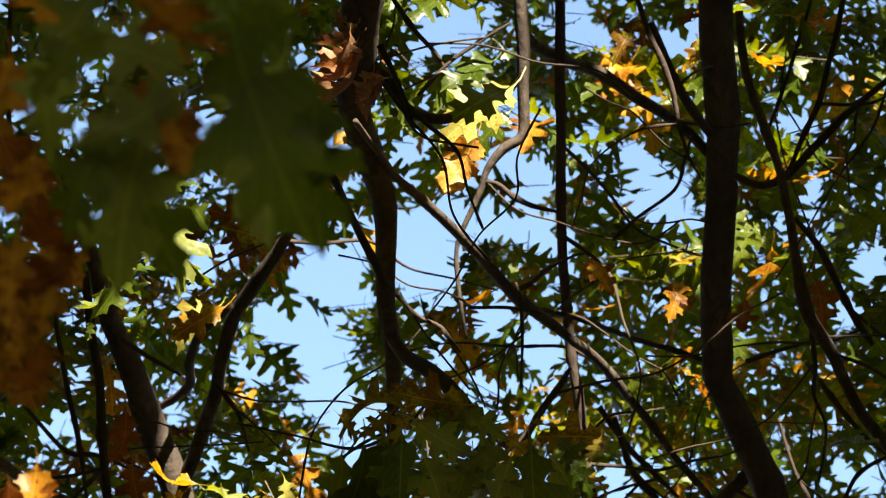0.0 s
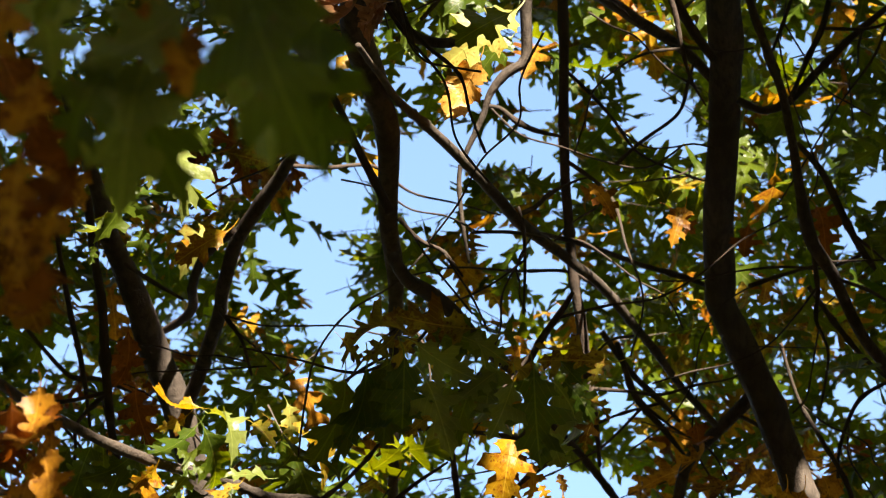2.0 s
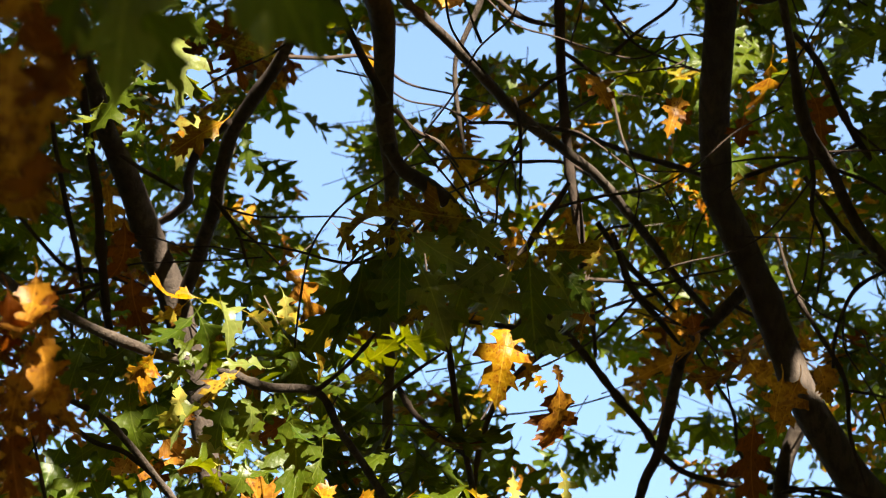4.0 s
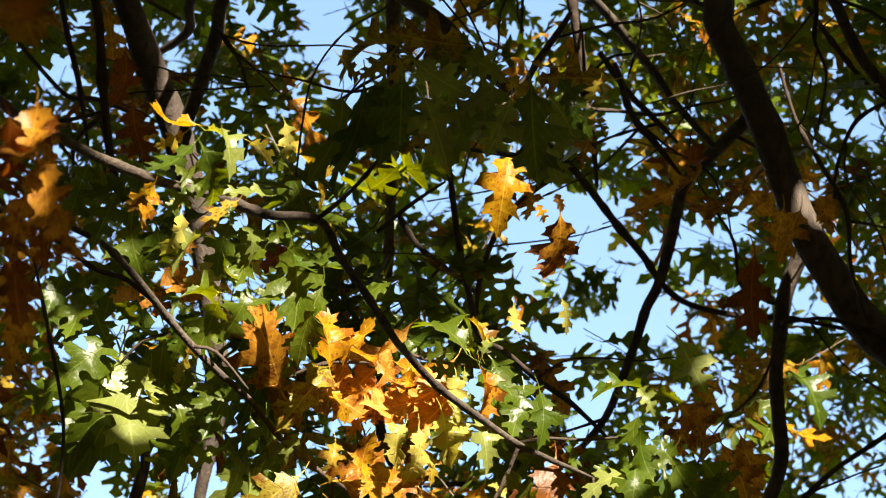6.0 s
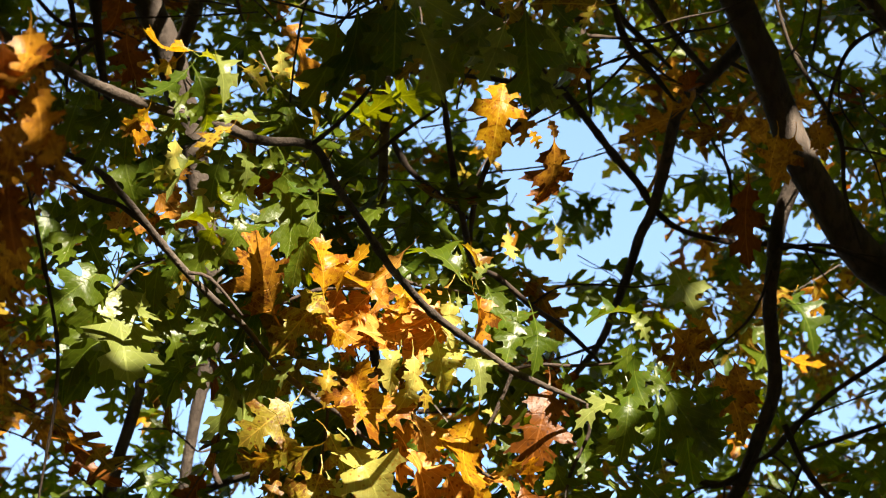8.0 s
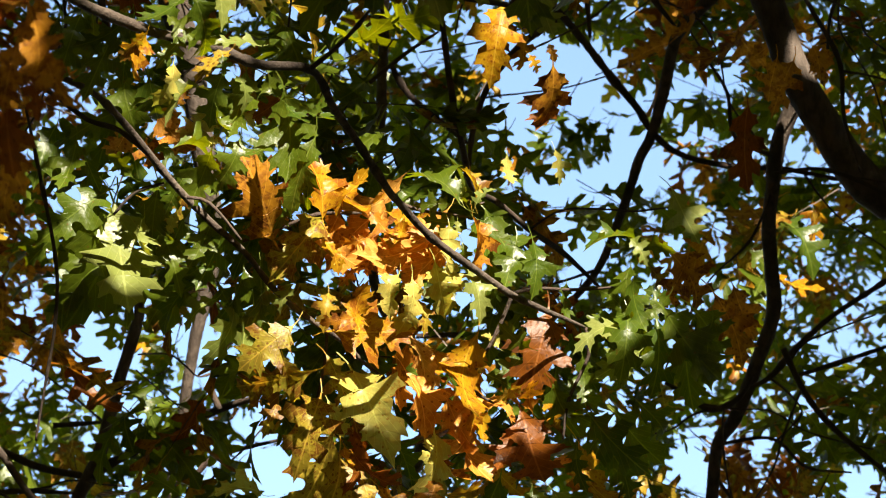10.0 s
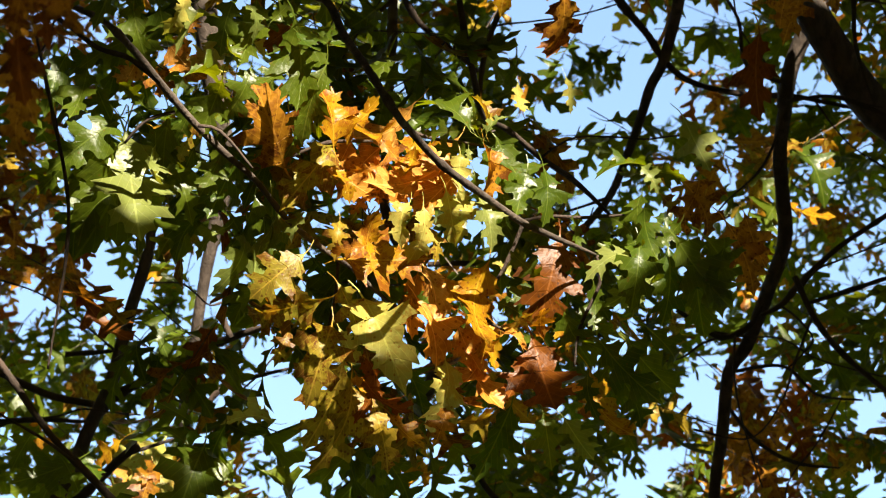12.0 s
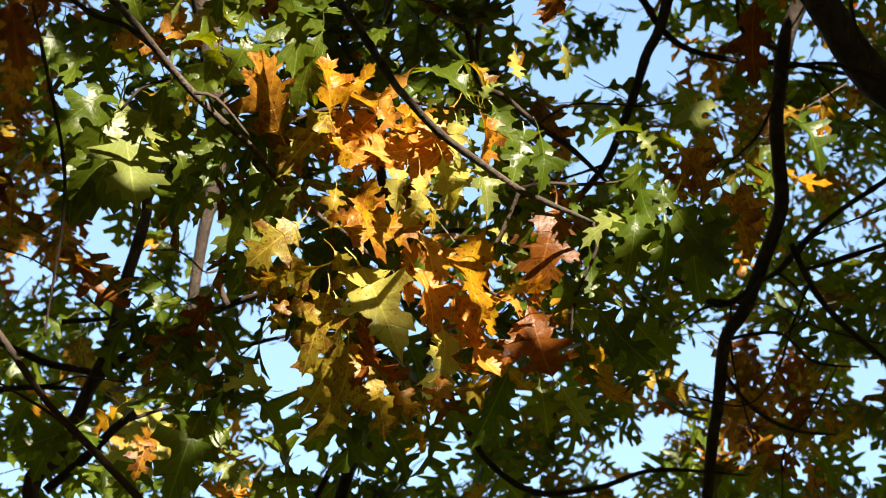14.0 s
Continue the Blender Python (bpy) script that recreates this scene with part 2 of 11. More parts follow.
def leaf_shape(seed, stretch, notch, width, fine, fold, bend, ripple):
    """An oak leaf of length 1 along y, with its stalk behind the origin: vertices, faces and leaf coordinates.
    width: of the lobes; notch: how far the bays between them stay from the rib."""
    rng = random.Random(seed)
    wave = rng.uniform(0, 6.3)
    lean = rng.uniform(-0.12, 0.12)
    droop = rng.uniform(-0.5, 0.9)
    outline = LEAF_EDGE if fine else FAR_EDGE
    sides = []
    for k in range(2):
        shift = rng.uniform(-0.035, 0.035)
        reach = [rng.uniform(0.82, 1.15) for i in range(4)]
        edge, rib = [], 0.0
        for i, (x, y, bay) in enumerate(outline):
            lobe = min(3, 0 if y < 0.32 else 1 if y < 0.62 else 2 if y < 0.83 else 3)
            x *= notch if bay and i > 1 else width * reach[lobe] * rng.uniform(0.95, 1.05)
            y += shift * math.sin(math.pi * min(1.0, y)) + rng.uniform(-0.008, 0.008) * (0.1 < y < 1)
            rib = min(0.985, max(rib + 0.004, y - 0.55 * x if not bay else y - 0.04))
            edge.append((x, y, 1.0 if i == len(outline) - 1 else 0.0 if i == 0 else rib))
        if fine:  # round the bays, and the tips a little
            soft = [edge[0]]
            for i in range(1, len(edge) - 1):
                if i in TIPS:
                    soft += [tuple(0.87 * p + 0.13 * q for p, q in zip(edge[i], edge[i + k])) for k in (-1, 1)]
                else:
                    soft += [tuple(0.72 * p + 0.28 * q for p, q in zip(edge[i], edge[i + k])) for k in (-1, 1)]
            edge = soft + [edge[-1]]
        sides.append(edge)
    verts, coords, faces = [], [], []
    columns = 5 if fine else 3
    for left, right in zip(*sides):
        s = 0.5 * (left[2] + right[2])
        row = [(-left[0], left[1]), (0.0, s), (right[0], right[1])]
        if fine:
            row = [row[0], (0.5 * row[0][0], 0.5 * (row[0][1] + s)), row[1], (0.5 * row[2][0], 0.5 * (row[2][1] + s)), row[2]]
        for x, y in row:
            z = fold * abs(x) - droop * x * x + bend * (y - 0.35) ** 2 + ripple * math.sin(9 * y + wave + (2 if x > 0 else 0)) * abs(x) / width * 2
            verts.append((x + lean * y * y, y * stretch, z - bend * 0.12))
            coords.append((2.4 * x / width, y))
    for i in range(len(sides[0]) - 1):
        for k in range(columns - 1):
            a = i * columns + k
            faces.append((a, a + 1, a + columns + 1, a + columns))
    n = len(verts)
    for s in (-0.26, -0.12):
        verts += [(-0.007 + 1.1 * s * s, s, 0.10 * s * s), (0.007 + 1.1 * s * s, s, 0.10 * s * s)]
        coords += [(0.0, 0.0), (0.0, 0.0)]
    faces += [(n, n + 1, n + 3, n + 2), (n + 2, n + 3, columns - 1, 0)]
    return np.array(verts), np.array(faces), np.array(coords)


NEAR_SHAPES = [leaf_shape(k, 1.0, (1.2, 1.6, 1.0, 1.4)[k % 4], 0.84 + 0.05 * (k % 5), True, (0.15, 0.35, 0.25, 0.5)[k % 4], (-0.45, 0.4, -0.8, 0.6, -1.1)[k % 5], 0.07 + 0.035 * (k % 3)) for k in range(16)]
NEAR_SHAPES += [leaf_shape(60 + k, 1.0, 1.7, 0.95, True, 0.6 + 0.25 * (k % 3), (-1.2, 1.0, -0.6, 1.3)[k % 4], 0.15) for k in range(8)]  # curled up
NEAR_SHAPES += [leaf_shape(80 + k, 1.0, 2.0, 1.15, True, 0.15, (-0.4, 0.3, -0.6)[k], 0.08) for k in range(3)]  # broad
NEAR_SHAPES += [leaf_shape(90 + k, 1.0, 2.5, 0.95, True, (0.2, 0.45, 0.6)[k % 3], (-1.0, 0.7, -0.6, 1.1)[k % 4], 0.20) for k in range(6)]  # dry and crumpled
CURLED_SHAPES = [leaf_shape(50 + k, 1.0, 1.3, 0.75, True, 0.75 + 0.15 * k, (-0.9, 0.8, -0.5, 0.9)[k], 0.14) for k in range(4)]
FAR_SHAPES = [leaf_shape(100 + k, 1.0, 0.75 + 0.2 * (k % 3), 0.88 + 0.08 * (k % 4), False, 0.15 + 0.2 * (k % 3), (-0.7, 0.5, -1.0, 0.8)[k % 4], 0.10) for k in range(12)]
CROWN_SHAPES = [(np.array([(-0.03, 0, 0), (0.03, 0, 0), (-0.30, 0.3, 0.05), (0.34, 0.35, 0.06), (-0.36, 0.62, 0.03), (0.30, 0.68, 0.04), (-0.02, 1, -0.08), (0.02, 1, -0.08)]), np.array([(0, 1, 3, 2), (2, 3, 5, 4), (4, 5, 7, 6)]), np.array([(0, 0), (0, 0), (-0.6, 0.3), (0.6, 0.3), (-0.6, 0.6), (0.6, 0.6), (0, 1), (0, 1)]))]


def leaf_mesh(name, verts, faces, coords, slots=None):
    mesh = bpy.data.meshes.new(name)
    mesh.vertices.add(len(verts))
    mesh.vertices.foreach_set("co", np.asarray(verts, np.float32).ravel())
    mesh.loops.add(4 * len(faces))
    mesh.loops.foreach_set("vertex_index", np.asarray(faces, np.int32).ravel())
    mesh.polygons.add(len(faces))
    mesh.polygons.foreach_set("loop_start", np.arange(0, 4 * len(faces), 4, dtype=np.int32))
    mesh.polygons.foreach_set("use_smooth", np.ones(len(faces), bool))
    if slots is not None:
        mesh.polygons.foreach_set("material_index", np.asarray(slots, np.int32))
    layer = mesh.uv_layers.new(name="leaf")
    layer.data.foreach_set("uv", np.asarray(coords, np.float32)[np.asarray(faces).ravel()].ravel())
    mesh.update(calc_edges=True)
    return mesh


def leaf_axes(way, normal):
    y = np.array(way, float)
    y /= np.linalg.norm(y)
    n = np.array(normal, float)
    z = n - y * n.dot(y)
    z /= max(1e-6, np.linalg.norm(z))
    return np.array([np.cross(y, z), y, z])


NEAR_MESHES = {}


def leaf(tree, colour, base, tip, turn, shape):
    """One leaf from base to tip in metres; turn: degrees by which its blade is rolled about its rib from facing south and down."""
    key = (colour, shape)
    if key not in NEAR_MESHES:
        shapes = CURLED_SHAPES if colour == "dead" else NEAR_SHAPES
        NEAR_MESHES[key] = leaf_mesh("leaf", *shapes[shape % len(shapes)])
        NEAR_MESHES[key].materials.append(LEAF_MATERIALS[colour])
    way = Vector(tip) - Vector(base)
    x, y, z = (Vector(v) for v in leaf_axes(way, (0.10, -1.0, -0.2)))
    ob = new("leaf", NEAR_MESHES[key])
    m = Matrix((x, y, z)).transposed().to_4x4() @ Matrix.Rotation(radians(turn), 4, "Y")
    ob.parent = tree
    ob.matrix_basis = Matrix.Translation(base) @ m @ Matrix.Scale(way.length, 4)
    return ob


COLOURS = list(LEAF_MATERIALS)


def foliage(tree, name, leaves, shapes, label):
    """Many leaves, each (base, way, normal, length, colour), joined into one part."""
    verts, faces, coords, slots = [], [], [], []
    count = 0
    for i, (base, way, normal, length, colour) in enumerate(leaves):
        v, f, c = shapes[(i * 7 + i // 5) % len(shapes)]
        verts.append((v * length) @ leaf_axes(way, normal) + np.array(base))
        faces.append(f + count)
        coords.append(c)
        slots.append(np.full(len(f), COLOURS.index(colour)))
        count += len(v)
    mesh = leaf_mesh(name, np.concatenate(verts), np.concatenate(faces), np.concatenate(coords), np.concatenate(slots))
    for colour in COLOURS:
        mesh.materials.append(LEAF_MATERIALS[colour])
    return tagged(part(name, mesh, None, tree, label), kind="stuff")


def twig_mesh(name, lines):
    """Thin three-sided twigs, each from one point to another."""
    verts, faces = [], []
    for a, b, r in lines:
        a, b = Vector(a), Vector(b)
        side = (b - a).orthogonal().normalized()
        other = (b - a).normalized().cross(side)
        n = len(verts)
        for p, q in ((a, r), ((a + b) / 2 + side * r * 2, r * 0.8), (b, r * 0.4)):
            verts += [p + side * q, p - side * q * 0.5 + other * q * 0.87, p - side * q * 0.5 - other * q * 0.87]
        for k in (0, 3):
            faces += [(n + k + j, n + k + (j + 1) % 3, n + k + 3 + (j + 1) % 3, n + k + 3 + j) for j in range(3)]
    mesh = bpy.data.meshes.new(name)
    mesh.from_pydata(verts, [], faces)
    return mesh


def leaf_spray(x, y, z, ax, ay, az, count, seed):
    """Leaves along a twig that starts at (x, y, z) and runs along (ax, ay, az): base, way, normal and length of each."""
    rng = random.Random(seed)
    leaves = []
    for i in range(count):
        s = (i + 0.6 + 0.5 * rng.random()) / count
        base = (x + ax * s, y + ay * s, z + az * s)
        turn = 2.4 * i + 6.3 * rng.random()
        way = (0.75 * math.cos(turn) + ax * 1.2, 0.6 * math.sin(turn) + ay * 1.2, az * 1.2 - 0.15 - 0.7 * rng.random())
        normal = (rng.uniform(-0.7, 0.7), rng.uniform(-1.0, 0.35), rng.uniform(0.05, 0.9))
        leaves.append((base, way, normal, rng.uniform(0.115, 0.18)))
    return leaves


SPRAYS = {}


def spray(tree, colour, x, y, z, ax, ay, az, count, seed):
    """A leafy shoot of a tree; the colours of its leaves are mixed round the one given."""
    leaves, lines = SPRAYS.setdefault(tree.name, ([], []))
    rng = random.Random(seed + 5)
    kin = {"green": ("green",) * 19 + ("spotted", "orange", "yellow"), "orange": ("orange", "orange", "rust", "spotted"), "spotted": ("spotted", "green", "yellow"), "yellow": ("yellow", "spotted", "pale"), "rust": ("rust", "orange", "spotted")}[colour]
    for base, way, normal, length in leaf_spray(x, y, z, ax, ay, az, count, seed):
        leaves.append((base, way, normal, length, rng.choice(kin)))
    lines.append(((x - 0.15 * ax, y - 0.15 * ay, z - 0.15 * az + 0.01), (x + 0.9 * ax, y + 0.9 * ay, z + 0.9 * az), 0.0019))


# ---- ground ----
# Out of view; its tan litter is brightened to light the leaves from below.
bm = bmesh.new()
bmesh.ops.create_grid(bm, x_segments=40, y_segments=40, size=1500)
for v in bm.verts:
    v.co.z = 0.0
ground_mesh = bpy.data.meshes.new("ground")
bm.to_mesh(ground_mesh)
bm.free()
tagged(part("ground", ground_mesh, GROUND, None), "unseen woodland floor, its tan litter brightened to bounce light", "ground", kind="structure")

# ---- trees ----
def oak(x, y, label):
    ob = new("oak_tree")
    ob.location = (x, y, 0)
    bpy.context.view_layer.update()
    return tagged(ob, label, "tree", "oak trees")


right_oak = oak(2.9, 6.4, "oak with smooth grey-brown bark and green leaves turning orange")
branch(right_oak, "trunk", (0.634, 5.518, 6.645, 0.04), (0.637, 5.621, 6.454, 0.041), (0.642, 5.692, 6.308, 0.041), (0.649, 5.77, 6.152, 0.039), (0.64, 5.863, 5.976, 0.037), (0.631, 5.932, 5.832, 0.036), (0.631, 6, 5.69, 0.036), (0.642, 6.011, 5.62, 0.034), (0.698, 6.054, 5.495, 0.036), (0.749, 6.097, 5.371, 0.037), (0.797, 6.146, 5.236, 0.037), (0.854, 6.181, 5.124, 0.039), (0.927, 6.215, 5.013, 0.042), (0.999, 6.233, 4.93, 0.045), (1.095, 6.257, 4.836, 0.05), (2.088, 6.336, 2.998, 0.075), (2.813, 6.4, 1.209, 0.1), (2.9, 6.4, -0.05, 0.141))
branch(right_oak, "limb", (0.836, 6.253, 5.224, 0.025), (0.805, 6.299, 5.176, 0.02), (0.785, 6.344, 5.127, 0.019), (0.776, 6.397, 5.067, 0.018), (0.782, 6.385, 5.089, 0.017), (0.768, 6.452, 4.992, 0.016), (0.775, 6.52, 4.895, 0.017), (0.779, 6.581, 4.809, 0.017), (0.74, 6.652, 4.705, 0.017), (0.699, 6.717, 4.612, 0.016), (0.657, 6.74, 4.554, 0.015), (0.641, 6.808, 4.44, 0.015), (0.623, 6.877, 4.326, 0.014), (0.613, 6.962, 4.175, 0.013), (0.606, 7.019, 4.084, 0.008), (0.602, 7.071, 4.004, 0.002))
branch(right_oak, "limb", (0.723, 6.186, 5.525, 0.018), (0.686, 6.224, 5.502, 0.016), (0.622, 6.275, 5.457, 0.015), (0.564, 6.327, 5.411, 0.014), (0.535, 6.403, 5.325, 0.014), (0.508, 6.483, 5.234, 0.013), (0.478, 6.523, 5.186, 0.012), (0.446, 6.588, 5.108, 0.011), (0.39, 6.675, 4.987, 0.009), (0.322, 6.735, 4.919, 0.008), (0.296, 6.775, 4.887, 0.004))
branch(right_oak, "limb", (0.166, 5.024, 6.133, 0.016), (0.163, 5.095, 6.036, 0.015), (0.171, 5.151, 5.958, 0.015), (0.171, 5.215, 5.871, 0.013), (0.169, 5.275, 5.788, 0.012), (0.13, 5.294, 5.762, 0.011), (0.095, 5.321, 5.725, 0.008), (0.079, 5.349, 5.686, 0.007), (0.046, 5.39, 5.63, 0.006), (0.029, 5.42, 5.589, 0.005), (0.034, 5.476, 5.511, 0.005), (0.05, 5.533, 5.434, 0.003))
branch(right_oak, "branch", (0.079, 5.336, 5.704, 0.005), (0.115, 5.339, 5.7, 0.005), (0.147, 5.353, 5.68, 0.006), (0.19, 5.366, 5.663, 0.006), (0.245, 5.374, 5.652, 0.003))
branch(right_oak, "limb", (0.173, 5.228, 6.023, 0.011), (0.217, 5.322, 6.05, 0.014), (0.277, 5.406, 6.09, 0.014), (0.353, 5.492, 6.128, 0.015), (0.434, 5.593, 6.144, 0.014), (0.528, 5.697, 6.157, 0.013), (0.63, 5.822, 6.142, 0.012))
branch(right_oak, "limb", (0.255, 5.174, 6.267, 0.01), (0.255, 5.262, 6.147, 0.011), (0.256, 5.334, 6.047, 0.012), (0.257, 5.443, 5.897, 0.011), (0.259, 5.552, 5.747, 0.011), (0.267, 5.64, 5.627, 0.011), (0.28, 5.712, 5.527, 0.011), (0.296, 5.771, 5.447, 0.012), (0.309, 5.836, 5.356, 0.011), (0.325, 5.871, 5.276, 0.008), (0.337, 5.935, 5.17, 0.003))
branch(right_oak, "limb", (-0.165, 4.633, 5.311, 0.006), (-0.131, 4.746, 5.339, 0.006), (-0.092, 4.865, 5.36, 0.008), (-0.027, 4.987, 5.377, 0.01), (0.043, 5.114, 5.386, 0.011), (0.111, 5.245, 5.391, 0.012), (0.171, 5.369, 5.404, 0.013), (0.258, 5.493, 5.418, 0.011), (0.335, 5.616, 5.432, 0.01), (0.402, 5.75, 5.433, 0.01), (0.471, 5.886, 5.43, 0.009), (0.535, 6.022, 5.427, 0.008), (0.617, 6.162, 5.418, 0.008))
branch(right_oak, "limb", (0.601, 4.894, 5.803, 0.008), (0.615, 4.968, 5.7, 0.009), (0.645, 5.022, 5.626, 0.009), (0.679, 5.076, 5.552, 0.009), (0.7, 5.13, 5.478, 0.009), (0.714, 5.184, 5.403, 0.01), (0.73, 5.231, 5.339, 0.014), (0.748, 5.263, 5.294, 0.015), (0.787, 5.3, 5.244, 0.013), (0.824, 5.347, 5.179, 0.012), (0.858, 5.381, 5.132, 0.012), (0.913, 5.42, 5.079, 0.013), (0.982, 5.474, 5.004, 0.014))
branch(right_oak, "branch", (0.746, 5.271, 5.283, 0.005), (0.756, 5.319, 5.218, 0.005), (0.753, 5.352, 5.171, 0.004), (0.778, 5.393, 5.116, 0.003), (0.764, 5.454, 5.032, 0.002))
branch(right_oak, "branch", (0.847, 5.005, 5.99, 0.006), (0.823, 5.075, 5.894, 0.006), (0.805, 5.116, 5.837, 0.006), (0.788, 5.158, 5.779, 0.007), (0.755, 5.2, 5.722, 0.006), (0.726, 5.241, 5.664, 0.004))
branch(right_oak, "branch", (1.009, 5.349, 6.027, 0.007), (0.96, 5.371, 5.997, 0.007), (0.886, 5.407, 5.947, 0.008), (0.811, 5.452, 5.885, 0.009), (0.752, 5.488, 5.835, 0.009), (0.694, 5.5, 5.819, 0.009), (0.638, 5.487, 5.837, 0.008))
branch(right_oak, "branch", (0.757, 5.461, 5.702, 0.006), (0.812, 5.501, 5.648, 0.008), (0.861, 5.558, 5.569, 0.008), (0.909, 5.608, 5.5, 0.008), (0.982, 5.655, 5.436, 0.004))
branch(right_oak, "branch", (0.397, 4.95, 5.896, 0.005), (0.426, 4.999, 5.828, 0.006), (0.452, 5.032, 5.783, 0.007), (0.473, 5.066, 5.735, 0.006), (0.488, 5.111, 5.674, 0.004), (0.508, 5.148, 5.622, 0.003), (0.537, 5.177, 5.583, 0.002))
branch(right_oak, "branch", (0.459, 5.367, 6.172, 0.009), (0.509, 5.434, 6.08, 0.011), (0.55, 5.478, 6.019, 0.011), (0.595, 5.515, 5.969, 0.01))
branch(right_oak, "twig", (0.809, 5.254, 6.157, 0.004), (0.768, 5.334, 6.047, 0.004), (0.731, 5.4, 5.957, 0.004), (0.7, 5.443, 5.897, 0.002))
branch(right_oak, "twig", (0.378, 5.651, 5.781, 0.004), (0.434, 5.621, 5.822, 0.004), (0.516, 5.585, 5.872, 0.004), (0.537, 5.544, 5.928, 0.004), (0.553, 5.515, 5.969, 0.003))
branch(right_oak, "twig", (0.271, 5.531, 5.946, 0.004), (0.321, 5.559, 5.908, 0.004), (0.371, 5.592, 5.862, 0.004), (0.424, 5.634, 5.804, 0.003), (0.497, 5.656, 5.774, 0.003), (0.578, 5.673, 5.75, 0.002))
branch(right_oak, "branch", (0.19, 5.576, 5.544, 0.006), (0.28, 5.67, 5.585, 0.005), (0.359, 5.766, 5.623, 0.006), (0.44, 5.864, 5.657, 0.006), (0.537, 5.962, 5.693, 0.007), (0.626, 6.063, 5.725, 0.004))
branch(right_oak, "branch", (0.242, 6.31, 5.516, 0.007), (0.295, 6.337, 5.471, 0.009), (0.362, 6.379, 5.403, 0.009), (0.415, 6.415, 5.344, 0.009), (0.471, 6.45, 5.288, 0.009), (0.516, 6.484, 5.231, 0.008), (0.577, 6.508, 5.193, 0.007), (0.693, 6.522, 5.17, 0.007), (0.826, 6.526, 5.163, 0.006), (0.959, 6.539, 5.141, 0.004))
branch(right_oak, "branch", (0.248, 5.572, 4.998, 0.007), (0.18, 5.598, 4.956, 0.007), (0.134, 5.622, 4.916, 0.007), (0.099, 5.653, 4.867, 0.006), (0.075, 5.695, 4.797, 0.006), (0.068, 5.738, 4.728, 0.003))
branch(right_oak, "branch", (0.009, 4.877, 4.6, 0.004), (0.021, 5.023, 4.579, 0.006), (0.036, 5.17, 4.554, 0.006), (0.053, 5.308, 4.545, 0.006), (0.071, 5.444, 4.538, 0.005), (0.123, 5.547, 4.558, 0.006), (0.194, 5.674, 4.56, 0.006), (0.267, 5.797, 4.569, 0.006), (0.355, 5.935, 4.549, 0.003))
branch(right_oak, "twig", (-0.124, 5.121, 4.587, 0.004), (-0.061, 5.094, 4.63, 0.004), (0.005, 5.071, 4.668, 0.002))
branch(right_oak, "branch", (0.391, 6.045, 5.566, 0.006), (0.429, 6.105, 5.467, 0.008), (0.494, 6.146, 5.401, 0.008), (0.546, 6.179, 5.346, 0.003))
branch(right_oak, "branch", (0.366, 6.204, 5.7, 0.007), (0.432, 6.259, 5.625, 0.008), (0.486, 6.29, 5.582, 0.007), (0.552, 6.329, 5.528, 0.004))
branch(right_oak, "twig", (0.692, 5.976, 5.674, 0.005), (0.769, 5.961, 5.695, 0.005), (0.86, 5.946, 5.716, 0.003))
branch(right_oak, "twig", (0.76, 5.479, 5.339, 0.005), (0.819, 5.522, 5.269, 0.006), (0.879, 5.559, 5.208, 0.005), (0.95, 5.59, 5.158, 0.003))
branch(right_oak, "twig", (0.701, 5.541, 5.239, 0.004), (0.737, 5.603, 5.138, 0.004), (0.784, 5.646, 5.067, 0.005), (0.843, 5.702, 4.976, 0.005), (0.855, 5.764, 4.876, 0.004), (0.891, 5.825, 4.775, 0.002))
branch(right_oak, "twig", (0.993, 5.831, 5.339, 0.004), (0.906, 5.857, 5.296, 0.005), (0.863, 5.909, 5.212, 0.004), (0.857, 5.948, 5.149, 0.003))
branch(right_oak, "branch", (1.023, 6.275, 4.761, 0.006), (0.973, 6.288, 4.733, 0.006), (0.873, 6.316, 4.673, 0.006), (0.8, 6.344, 4.614, 0.007), (0.744, 6.37, 4.557, 0.007), (0.696, 6.381, 4.534, 0.003))
branch(right_oak, "branch", (0.761, 6.253, 4.571, 0.007), (0.81, 6.297, 4.479, 0.007), (0.884, 6.333, 4.401, 0.007), (0.995, 6.372, 4.319, 0.004))
branch(right_oak, "branch", (0.523, 6.557, 4.629, 0.005), (0.574, 6.571, 4.6, 0.006), (0.628, 6.585, 4.571, 0.007), (0.69, 6.574, 4.594, 0.007), (0.723, 6.552, 4.641, 0.004))
branch(right_oak, "twig", (0.754, 6.179, 4.966, 0.004), (0.848, 6.175, 4.975, 0.004), (0.924, 6.183, 4.957, 0.006), (1.011, 6.2, 4.92, 0.003))
branch(right_oak, "twig", (0.797, 6.371, 4.557, 0.004), (0.897, 6.357, 4.585, 0.006), (1.01, 6.342, 4.619, 0.003))
branch(right_oak, "twig", (0.688, 6.985, 4.66, 0.005), (0.81, 6.979, 4.672, 0.004), (0.892, 7.008, 4.61, 0.004), (1.001, 7.014, 4.598, 0.002))
branch(right_oak, "twig", (0.667, 7.014, 4.598, 0.004), (0.742, 7.054, 4.512, 0.005), (0.837, 7.078, 4.462, 0.005), (0.946, 7.083, 4.45, 0.002))
branch(right_oak, "twig", (0.382, 6.683, 4.979, 0.004), (0.278, 6.679, 4.94, 0.003), (0.169, 6.67, 4.919, 0.002), (0.058, 6.659, 4.915, 0.002), (-0.05, 6.636, 4.895, 0.002))
branch(right_oak, "twig", (0.094, 5.338, 5.702, 0.003), (0.158, 5.343, 5.634, 0.002), (0.244, 5.336, 5.596, 0.002), (0.327, 5.326, 5.553, 0.002), (0.42, 5.324, 5.534, 0.002), (0.498, 5.316, 5.586, 0.002))
